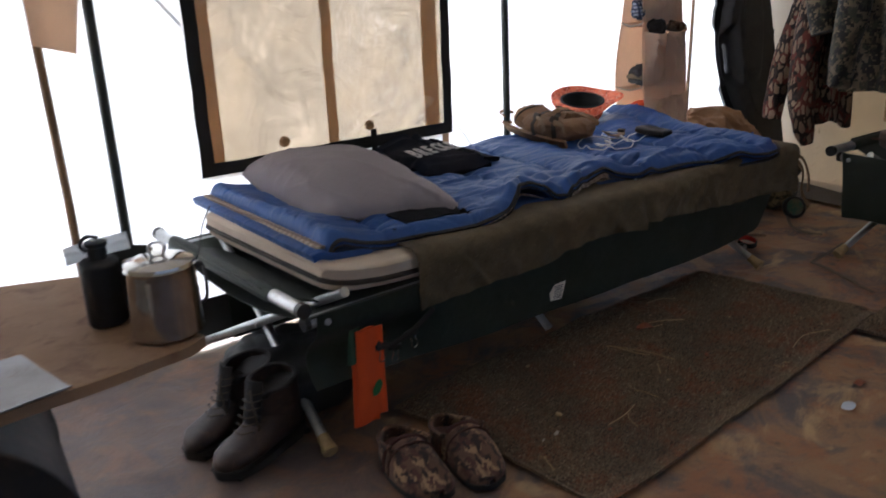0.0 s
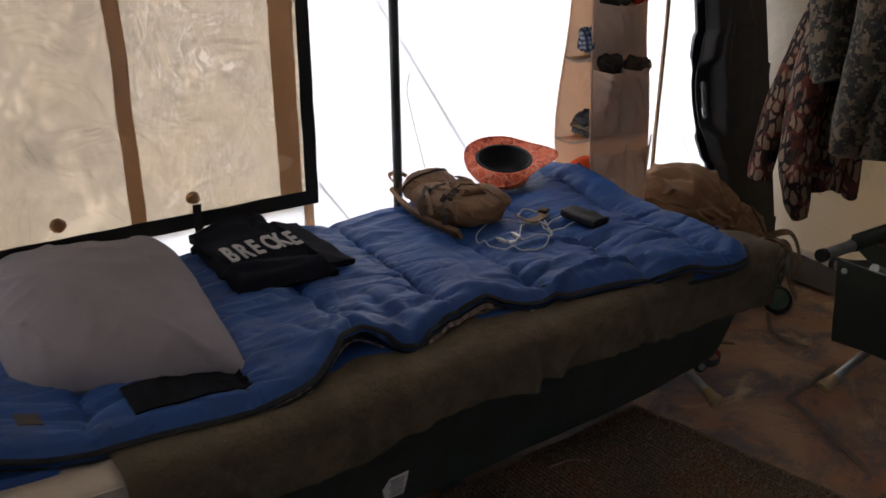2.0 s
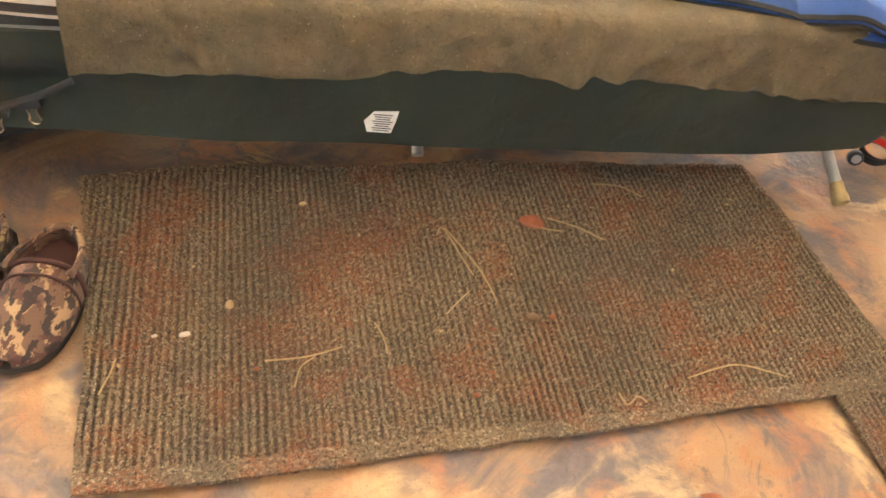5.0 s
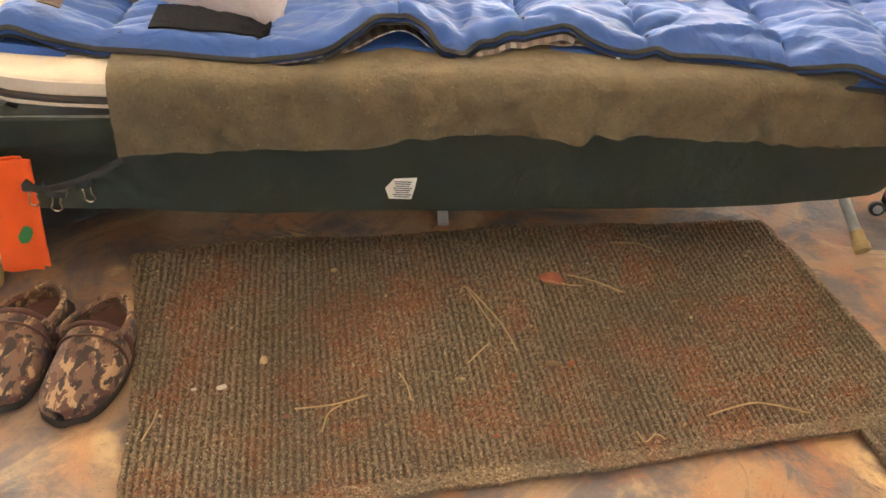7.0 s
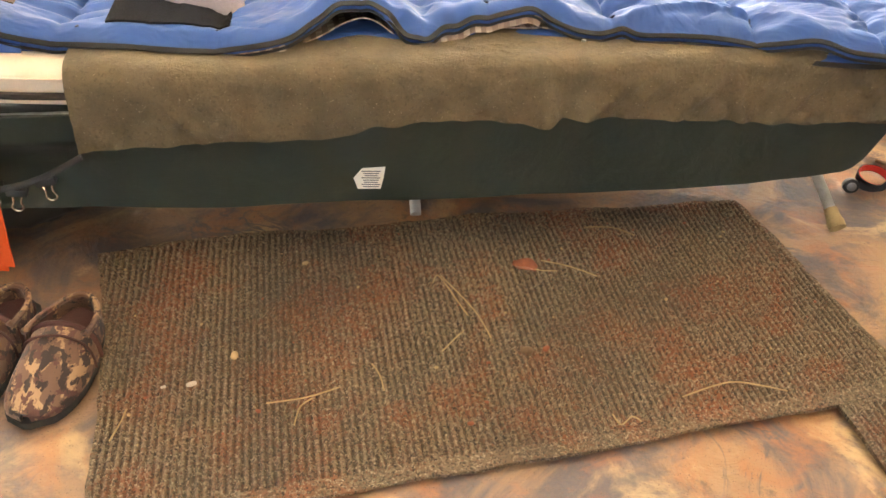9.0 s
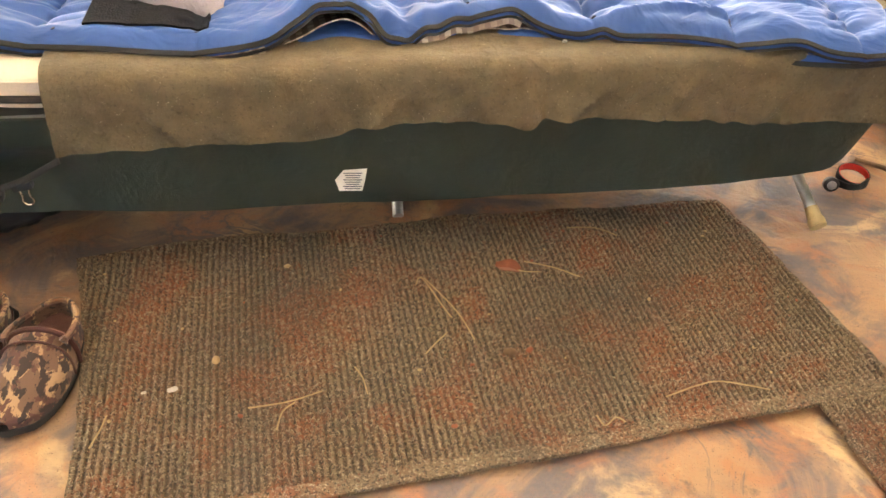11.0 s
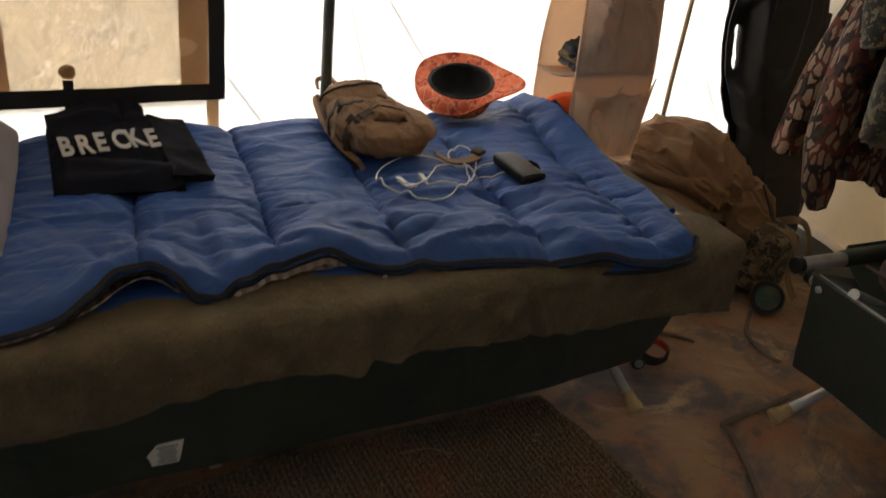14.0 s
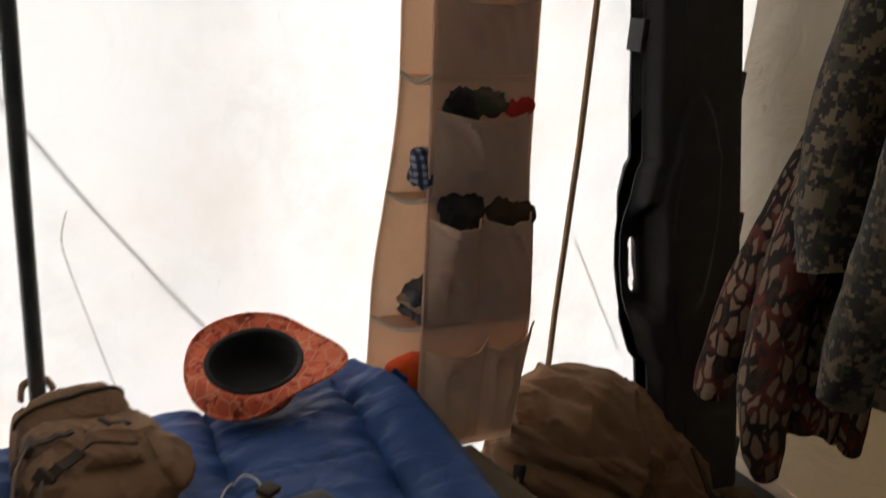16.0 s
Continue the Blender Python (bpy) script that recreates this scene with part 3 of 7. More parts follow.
# ---- the tent ----
def wall_y(x, z=0.7):
    """Where the back wall's canvas hangs."""
    return 1.225 + 0.108 * x + 0.01 * shift(x, 0, z, 1.7) + 0.005 * shift(x, 1, z, 4.5) + 0.085 * math.exp(-(((x - 0.56) / 0.24) ** 2))


LEFT, RIGHT, FRONT, EAVE, RIDGE = -3.0, 1.84, -3.2, 1.75, 2.75
WX0, WX1, WZ0, WZ1 = -1.08, -0.124, 0.507, 1.55


def build_tent():
    ground = part("ground", sheet(lambda s, t: ((s - 0.5) * 800, (t - 0.5) * 800, -0.06), 4, 4, 0.2), "ground", None, "trodden forest ground under and round the tent", False)
    tagged(ground, category="ground", kind="structure")

    def low(s, t):
        x = LEFT + s * (RIGHT + 0.08 - LEFT)
        y = FRONT + t * (wall_y(x, 0.1) + 0.02 - FRONT)
        z = 0.005 * shift(x, y, 0, 3.5) + 0.004 * shift(x, y, 2, 9)
        fold = abs(shift(x, y, 5, 2.2, 3)) * 14
        return x, y, z - 0.006 + 0.006 * max(0, 1 - fold)

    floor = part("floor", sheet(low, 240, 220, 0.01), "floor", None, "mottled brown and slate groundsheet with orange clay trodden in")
    tagged(floor, category="floor", kind="structure")

    nu, nv = 254, 70
    xs = lambda s: LEFT + s * (RIGHT - LEFT)
    hole = lambda s, t: WX0 + 0.02 < xs(s) < WX1 - 0.02 and WZ0 + 0.02 < 0.1 + t * (EAVE - 0.1) < WZ1 - 0.02
    wall = part("wall_back", sheet(lambda s, t: (xs(s), wall_y(xs(s), t * EAVE), 0.1 + t * (EAVE - 0.1)), nu, nv, 0.0015, None, hole), "canvas", None, "white canvas side wall of a tent, glowing with daylight")
    tagged(wall, category="wall", kind="structure")
    sod = part("sod_cloth_back", sheet(lambda s, t: (xs(s), wall_y(xs(s), 0.1) - 0.01 - 0.05 * (1 - t) ** 2, 0.002 + t * 0.13), 120, 6, 0.002), "sod", None, "black sod cloth along the foot of the canvas")
    tagged(sod, category="trim", kind="structure")

    ym = (FRONT + 1.35) / 2

    def gable(x, name, material, label):
        def f(s, t):
            y = FRONT + s * (1.42 - FRONT)
            top = EAVE + (RIDGE - EAVE) * (1 - abs(y - ym) / (1.42 - ym))
            z = 0.02 + t * max(top - 0.02, 0.1)
            flare = 0.02 * ease((0.45 - z) / 0.4) * (1 if x > 0 else -1)
            inward = -0.11 * ease(z / 1.1) * ease((y - 0.5) / 0.5) if x > 0 else 0.0
            return x + inward + flare + 0.02 * shift(x, y, t * 2, 1.5) + 0.012 * shift(x, y, t * 2, 4), y, z

        return tagged(part(name, sheet(f, 120, 60, 0.0015), material, None, label), category="wall", kind="structure")

    gable(RIGHT, "wall_right", "canvas_end", "cream canvas end wall of a tent")
    gable(LEFT, "wall_left", "canvas_end", "cream canvas end wall of a tent")
    tagged(part("wall_front", sheet(lambda s, t: (xs(s), FRONT, 0.02 + t * EAVE), 60, 20, 0.0015), "canvas", None, "white canvas side wall of a tent"), category="wall", kind="structure")

    def roof(s, t):
        y = FRONT - 0.15 + t * (1.42 - FRONT + 0.3)
        return xs(s), y, EAVE + (RIDGE - EAVE) * (1 - abs(y - ym) / (1.42 - ym)) + 0.01 * shift(xs(s), y, 0, 2)

    tagged(part("ceiling", sheet(roof, 60, 60, 0.0015), "canvas_roof", None, "cream canvas tent roof"), category="ceiling", kind="structure")
    ground = part("ground_cloth_end", sheet(lambda s, t: (1.6 + 0.03 * shift(0, s * 4, 2, 2.5) + t * (RIGHT - 0.01 - 1.6), FRONT + s * (1.34 - FRONT), 0.004 + 0.006 * abs(shift(t * 2, s * 9, 1, 2)) * t), 90, 8, 0.002), "sod", None, "black ground cloth along the end wall")
    tagged(ground, category="trim", kind="structure")
    skirt = part("sod_cloth_end", sheet(lambda s, t: (RIGHT + 0.008 - 0.05 * (1 - t) ** 2, FRONT + s * (1.4 - FRONT), 0.003 + 0.018 * t + 0.004 * shift(0, s * 9, 0, 3)), 90, 4, 0.002), "canvas_end", None, "dirty canvas flap turned in at the foot of the wall")
    tagged(skirt, category="trim", kind="structure")


def build_window():
    """Window with black webbing round it, clear vinyl, a storm flap and timber behind."""
    w = thing("window_1", "tent window of wrinkled clear vinyl edged with black webbing", "window", kind="structure")
    face = lambda x, z, off: Vector((x, wall_y(x, z) - off, z))
    b = 0.042

    def strip(x0, x1, z0, z1, off, n, name, material, thick=0.003, wob=0.003):
        def f(s, t):
            x, z = x0 + s * (x1 - x0), z0 + t * (z1 - z0)
            x += wob * shift(x, z, 1, 9)
            z += wob * shift(x, z, 2, 9)
            return face(x, z, off)

        return part(name, sheet(f, *n, thick), material, w)

    strip(WX0, WX1, WZ0 + 0.005, WZ0 + b + 0.003, 0.008, (60, 4), "window_frame", "webbing")
    strip(WX0, WX1, WZ1 - b, WZ1, 0.008, (60, 4), "window_frame", "webbing")
    strip(WX0, WX0 + b, WZ0 + b, WZ1 - b, 0.008, (4, 50), "window_frame", "webbing")
    strip(WX1 - 0.036, WX1, WZ0 + b, WZ1 - b, 0.008, (4, 50), "window_frame", "webbing")

    def pane(s, t):
        x, z = WX0 + 0.03 + s * (WX1 - WX0 - 0.06), WZ0 + 0.03 + t * (WZ1 - WZ0 - 0.06)
        y = wall_y(x, z) - 0.006 + 0.004 * shift(x, z, 0, 6) + 0.0015 * shift(x, z, 3, 19)
        return x, y, z

    p = part("pane", sheet(pane, 120, 110, 0.0008), "vinyl", w, "wrinkled clear vinyl")
    p.visible_shadow = False

    def flap(s, t):
        x, z = WX0 + 0.008 + s * (WX1 - WX0 - 0.016), WZ0 + 0.01 + t * (WZ1 - WZ0 - 0.02)
        return x, wall_y(x, z) + 0.03 + 0.006 * shift(x, z, 7, 7) + 0.004 * shift(x * 0.5, z, 4, 12), z

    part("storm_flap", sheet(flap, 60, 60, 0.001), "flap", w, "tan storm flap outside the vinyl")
    for x0, x1 in ((WX0 + 0.04, WX0 + 0.088), (-0.622, -0.584), (WX1 - 0.1, WX1 - 0.034)):
        strip(x0, x1, WZ0 + 0.02, WZ1 - 0.02, -0.024, (4, 40), "stud", "shade_strip", 0.002, 0.004)
    for x, z in ((-0.79, 0.578), (-0.466, 0.584)):
        k = lump(0.018, 0.009, 0.018, 0.9, Matrix.Translation(face(x, z, -0.015)), None, 0.006, 30, x)
        part("toggle", k, "toggle", w, "wooden toggle behind the vinyl")
    x = -0.466
    part("tie", band([face(x, z, 0.013) for z in (0.575, 0.55, 0.52, 0.47, 0.39)], 0.022, 0.002, (0, 1, 0)), "webbing", w, "hanging black tie")


def build_frame():
    def pole(label, pts, r, material, name="tent_pole"):
        t = part(name, tube(curve(pts, 6), r, 12), material, None, label)
        return tagged(t, category="pole", group="tent poles")

    pole("dark green painted steel tent pole against the canvas", [(0.121, 1.21, 0), (0.119, 1.21, 0.9), (0.121, 1.212, 1.76)], 0.0135, "steel_pole")
    pole("dark green painted steel tent pole against the canvas", [(-1.335, 1.045, 0), (-1.338, 1.045, 0.9), (-1.34, 1.045, 1.76)], 0.0145, "steel_pole")
    pole("thin peeled wooden pole against the canvas", [(-1.472, 1.04, 0), (-1.474, 1.035, 0.5), (-1.482, 1.035, 1.0), (-1.488, 1.04, 1.76)], 0.012, "wood_pole")
    pole("grey steel pole behind the hanging coats", [(1.8, 0.72, 0), (1.8, 0.72, 1.9)], 0.014, "steel_pole")
    seam = [Vector((x, wall_y(x, z) - 0.006, z)) for x, z in ((1.215, 0.1), (1.217, 0.5), (1.222, 0.9), (1.226, 1.3), (1.23, 1.7))]
    tagged(part("seam_trim", tube(seam, 0.007, 8), "wood_pole", None, "brown cord sewn along a wall seam"), category="trim", kind="structure")
    seam = [Vector((WX1 - 0.03, wall_y(WX1, z) - 0.004, z)) for z in (0.2, 0.4, 0.53)]
    tagged(part("seam_trim", band(seam, 0.028, 0.003, (0, 1, 0)), "shade_strip", None, "tan strip below the window"), category="trim", kind="structure")

    def rope(pts, r, label, off):
        p = [Vector((x, wall_y(x, z) + off, z)) for x, z in pts]
        tagged(part("guy_rope", tube(curve(p, 6), r, 6), "cord", None, label), category="rope")

    rope([(0.04, 1.1), (0.16, 0.925), (0.282, 0.75), (0.393, 0.6), (0.6, 0.31)], 0.0018, "guy rope seen as a shadow through the canvas", 0.004)
    rope([(-1.3, 1.25), (-1.2, 1.115), (-1.085, 0.97)], 0.004, "guy rope seen as a shadow through the canvas", 0.006)
    rope([(-0.15, 0.61), (-0.016, 0.425), (0.03, 0.36)], 0.0022, "guy rope seen as a shadow through the canvas", 0.006)
    rope([(1.25, 0.68), (1.36, 0.5), (1.45, 0.36)], 0.0015, "guy rope seen as a shadow through the canvas", 0.006)
    rope([(0.181, 0.835), (0.171, 0.79), (0.18, 0.74), (0.204, 0.65), (0.24, 0.52), (0.27, 0.42)], 0.0009, "loose thread hanging down the canvas", -0.008)


build_tent()
build_window()
build_frame()


# ---- carpets ----
def carpet_piece(name, label, sides, pitch, at, seed):
    """A ribbed carpet mat with a flat, ragged border; sides: left and right as u over v, front and back as v over u."""
    left, right, front, back = sides
    u0, u1, v0, v1 = left[0][1], right[0][1], front[0][1], back[0][1]
    nu, nv, wide, thin = int((u1 - u0) / pitch * 7), 110, 0.03, 0.009

    def rims(s, t):
        return s * (u1 - u0), (1 - s) * (u1 - u0), t * (v1 - v0), (1 - t) * (v1 - v0)

    def f(s, t):
        u, v = u0 + s * (u1 - u0), v0 + t * (v1 - v0)
        lo, hi = flow(u, front), flow(u, back)
        v2 = lo + t * (hi - lo)
        a, b = flow(v2, left), flow(v2, right)
        u2 = a + s * (b - a)
        rim = min(rims(s, t))
        edge = (0.005 * shift(u, v, 0, 7, seed) + 0.003 * shift(u, v, 0, 25, seed)) * max(0.0, 1 - rim / 0.06)
        flat = edge_cell(s, t)
        rib = (0.5 + 0.5 * math.cos(2 * math.pi * (u2 + 0.0008 * shift(u, v, 0, 40)) / pitch)) ** 0.6
        z = 0.008 + (0.0066 + 0.0014 * shift(u, v, 6, 25)) * (0.55 if flat else rib) + 0.003 * shift(u, v, 1, 3, seed) + 0.0012 * shift(u, v, 1, 110, seed)
        z += 0.008 * max(0.0, 1 - rim / 0.05) * max(0.0, shift(u, v, 4, 5, seed))
        return u2 + edge * 1.3, v2 + edge * 1.3, z

    def edge_cell(s, t):
        l, r, n, k = rims(s, t)
        return min(l, r, k) < thin or n < wide

    rug = thing(name, label, "rug", at)
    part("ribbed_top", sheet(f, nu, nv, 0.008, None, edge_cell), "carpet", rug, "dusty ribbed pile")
    part("border", sheet(f, nu // 2, nv, 0.008, None, lambda s, t: not edge_cell(s, t)), "carpet_edge", rug, "flat ragged carpet edge")
    return rug


MAT = (
    ((-0.56, 0.257), (-0.34, 0.247), (-0.16, 0.24), (0.06, 0.204), (0.16, 0.188)),
    ((-0.45, 1.664), (-0.38, 1.66), (-0.18, 1.637), (0.0, 1.617), (0.17, 1.59)),
    ((0.2, -0.549), (0.31, -0.544), (0.62, -0.526), (0.84, -0.509), (1.11, -0.49), (1.3, -0.47), (1.5, -0.454), (1.67, -0.444)),
    ((0.19, 0.106), (0.48, 0.145), (0.84, 0.157), (1.2, 0.168), (1.6, 0.166)),
)
MAT_TWO = (((-0.62, 0.0), (0.0, 0.0)), ((-0.62, 1.45), (0.0, 1.45)), ((0.0, -0.62), (1.45, -0.62)), ((0.0, 0.0), (1.45, 0.0)))
carpet_piece("carpet_runner", "ribbed olive-brown carpet mat, dusty with orange clay", MAT, 0.0122, BED, 1)
carpet_piece("carpet_runner", "ribbed olive-brown carpet mat by the second cot", MAT_TWO, 0.0122, BED @ pose(1.492, -0.45, -0.002, 0, 0, 3), 2)



# ---- the cot ----
U0, U1, V0, V1, RAIL = -0.13, 1.9, 0.04, 0.79, 0.4


def build_cot(m, label, u0, u1, hem, lip, with_tag):
    """Folding cot: two side rails, crossed legs with rubber feet, canvas bed and a hanging side skirt."""
    c = thing("camp_cot", label, "cot", m, "folding cots")
    for v in (V0, V1):
        rail = part("side_rail", tube([(u0 + 0.05, v, lip - 0.02), (u1 - 0.05, v, lip - 0.02)], 0.0155, 14), "alu", c, "dull aluminium rail")
        for u in (u0 + 0.05, u1 - 0.05):
            part("end_cap", tube([(u - 0.007, v, lip - 0.02), (u + 0.007, v, lip - 0.02)], 0.0175, 12), "black", rail)
    for u in (u0 + 0.03, u1 - 0.03):
        over = 0.03 if u < 0.5 * (u0 + u1) else -0.008
        bar = part("end_bar", tube([(u, V0 - over, RAIL), (u, V1 + 0.03, RAIL)], 0.0165, 16), "alu", c, "pale aluminium end bar")
        for v in (V0 - over, V1 + 0.03):
            part("bar_cap", tube([(u, v - 0.008, RAIL), (u, v + 0.008, RAIL)], 0.0185, 14), "black", bar, "black end cap")
        k = 1 if u < 0.5 * (u0 + u1) else -1
        sleeve = sheet(lambda s, t: (u + k * (0.13 * t * t - 0.022 * math.cos(2.4 * t)), V0 + 0.13 + (V1 - V0 - 0.26) * s - 0.05 * t * (1 - 2 * s), RAIL + 0.021 * math.sin(1.2 + 1.6 * t) - 0.065 * t), 30, 14, 0.003)
        tube([(u, V0 + 0.1, RAIL), (u, V0 + 0.12, RAIL), (u, V1 - 0.1, RAIL), (u, V1 - 0.08, RAIL)], [0.0185, 0.0205, 0.0205, 0.0185], 18, sleeve)
        part("end_sleeve", sleeve, "cot_green", c, "dark green canvas sleeve round the end bar")
    for k, (ut, ub) in enumerate(((u0 + 0.16, u0 + 0.07), (0.5 * (u0 + u1) - 0.04, 0.5 * (u0 + u1) - 0.05), (u1 - 0.19, u1 - 0.14))):
        near = 0.15 if k == 1 else 0.01
        low = 0.008 if k == 1 else 0.022
        for a, b in (((ut, V0, RAIL), (ub, V1 + 0.05, 0.022)), ((ut + 0.03, V1, RAIL), (ub + 0.012, V0 + near, low))):
            a, b = Vector(a), Vector(b)
            d = (b - a).normalized()
            leg = part("leg", tube([a, b], 0.0125, 12), "alu", c)
            if k == 1 and a.y > 0.5:
                continue
            part("rubber_foot", tube([b - d * 0.03, b - d * 0.006, b + d * 0.004, b + d * 0.018], [0.015, 0.016, 0.0195, 0.019], 14), "rubber_tan", leg, "worn tan rubber foot")
        mid = Vector((0.5 * (ut + ub) + 0.012, 0.5 * (V0 + V1), 0.215))
        part("pivot", tube([mid - Vector((0.024, 0, 0)), mid + Vector((0.024, 0, 0))], 0.007, 10), "alu", c)

    def deck(s, t):
        u = u0 + 0.055 + s * (u1 - u0 - 0.11)
        v = V0 - 0.018 + t * (V1 - V0 + 0.036)
        x = (v - V0) / (V1 - V0)
        sag = 0.075 * (1 - abs(2 * x - 1) ** 2.4) * ease(s / 0.03 + 0.7) * ease((1 - s) / 0.05 + 0.4)
        return u, v, lip - 0.002 - max(sag, 0) + 0.002 * shift(u, v, 0, 6)

    part("canvas_bed", sheet(deck, 70, 24, 0.003), "cot_green", c, "dark green canvas stretched between the rails")

    def skirt(s, t):
        u = u0 + 0.07 + s * (u1 - u0 - 0.135)
        z0 = interp(u, hem)
        z = lip + t * (z0 - lip)
        v = V0 - 0.02 + 0.035 * t + 0.05 * ease((0.3 - u) / 0.12) * math.sin(math.pi * max(0.0, (t - 0.28) / 0.72)) * with_tag + 0.008 * t * shift(u, z, 0, 3) + 0.004 * shift(u, z, 2, 8)
        lean = 0.05 * t * (s > 0.5) * (2 * s - 1)
        return u - lean, v, z

    part("side_skirt", sheet(skirt, 90, 16, 0.002), "cot_green", c, "dark green canvas side hanging below the rail")

    # unseen back side, hung lower than the front to block light underneath
    def back_skirt(s, t):
        u, z = u0 + 0.2 + s * (u1 - u0 - 0.335), RAIL + 0.015 - t * 0.385
        return u, V1 + 0.02 - 0.03 * t + 0.005 * shift(u, z, 5, 6), z

    part("side_skirt", sheet(back_skirt, 50, 10, 0.002), "cot_green", c)
    stud = Matrix.Translation((u0 + 0.095, V0 - 0.024, lip - 0.022)) @ Matrix.Rotation(radians(90), 4, "X")
    part("snap", lathe([(0.0, -0.002), (0.008, -0.002), (0.008, 0.002), (0.005, 0.004), (0, 0.004)], 14, stud), "alu", c, "metal snap fastener")
    if with_tag:
        shape = [(0.7, 0.207), (0.708, 0.18), (0.752, 0.177), (0.757, 0.204), (0.76, 0.231), (0.716, 0.23)]
        tag = bmesh.new()
        rows = [[tag.verts.new((u, V0 - 0.028 + 0.035 * (lip - z) / 0.221 + y, z)) for u, z in shape] for y in (0.002, 0.0036)]
        tag.faces.new(rows[0])
        tag.faces.new(rows[1])
        for k in range(6):
            tag.faces.new((rows[0][k], rows[0][(k + 1) % 6], rows[1][(k + 1) % 6], rows[1][k]))
        lab = part("care_label", tag, "tag", c, "white sewn-on paper label with small print", False)
        for k in range(8):
            w = (0.03, 0.036, 0.026)[k % 3]
            part("print_line", rbox(w, 0.0008, 0.0018, 0, Matrix.Translation((0.733, V0 - 0.0266 + 0.035 * (lip - 0.184 - 0.0055 * k) / 0.221, 0.184 + 0.0055 * k)) @ pose(0, 0, 0, 0, 4, 0)), "ink", lab)
    return c


HEM = ((0.05, 0.172), (0.19, 0.165), (0.52, 0.15), (0.93, 0.14), (1.41, 0.134), (1.69, 0.138), (1.8, 0.15), (1.84, 0.18), (1.88, 0.25))
build_cot(BED, "folding camp cot with dark green canvas and aluminium legs", U0, U1, HEM, 0.374, True)


# ---- bedding ----
def bed_top(u):
    return 0.415 + 0.034 * math.exp(-max(u, 0) / 0.22)


def build_mattress():
    m = thing("mattress", "thin cream camp mattress with brown piping on the cot", "mattress", BED)

    def body(s, t):
        # t runs round the section
        u = 1.87 * s
        top, th, w = bed_top(u) + 0.02, 0.077, 0.73
        a = 2 * math.pi * t
        pw = lambda x, q: math.copysign(abs(x) ** q, x)
        end = (1 - abs(2 * s - 1) ** 150) ** 0.3
        turn = 1 - 0.13 * (max(0.0, 1 - u / 0.085) ** 2) * abs(math.cos(a)) ** 0.3
        v = 0.035 + w / 2 + (w / 2) * pw(math.cos(a), 0.22) * (0.97 + 0.03 * end) * turn + 0.003 * shift(u, t * 5, 0, 5)
        z = top - th / 2 + (th / 2) * pw(math.sin(a), 0.42) * max(end, 0.3)
        pinch = 0.006 * math.exp(-((abs(math.sin(a)) / 0.12) ** 2))
        v += -math.copysign(pinch, math.cos(a))
        return u, v, z + 0.003 * shift(u, v, 3, 7) * (math.sin(a) > 0)

    own = bmesh.new()
    nu, nv = 90, 64
    rings = [[own.verts.new(body(0.5 - 0.5 * math.cos(math.pi * i / nu), j / nv)) for j in range(nv)] for i in range(nu + 1)]
    for a, b in zip(rings, rings[1:]):
        for j in range(nv):
            own.faces.new((a[j], a[(j + 1) % nv], b[(j + 1) % nv], b[j]))
    own.faces.new(rings[0])
    own.faces.new(rings[-1])
    part("body", own, "mattress", m)
    zl = lambda u: bed_top(u) - 0.026
    loop = [(1.86, 0.034), (1.2, 0.033), (0.6, 0.033), (0.2, 0.034), (0.09, 0.036), (0.05, 0.044), (0.02, 0.06), (0.004, 0.085), (-0.002, 0.13), (-0.003, 0.4), (-0.002, 0.67), (0.004, 0.71), (0.02, 0.74)]
    loop = [(u, v, zl(max(u, 0))) for u, v in loop]
    part("seam_welt", tube([Vector((p.x, p.y + 0.002, p.z + 0.03)) for p in curve(loop, 8)], 0.0022, 6), "mattress", m, "stitched cream welt")
    part("piping", tube(curve(loop, 8), 0.0068, 8), "piping", m, "dark brown zip piping")


HEMB = ((0.22, 0.301), (0.45, 0.313), (0.69, 0.314), (0.745, 0.334), (0.9, 0.336), (1.055, 0.329), (1.085, 0.338), (1.2, 0.33), (1.45, 0.308), (1.78, 0.289), (1.95, 0.27))


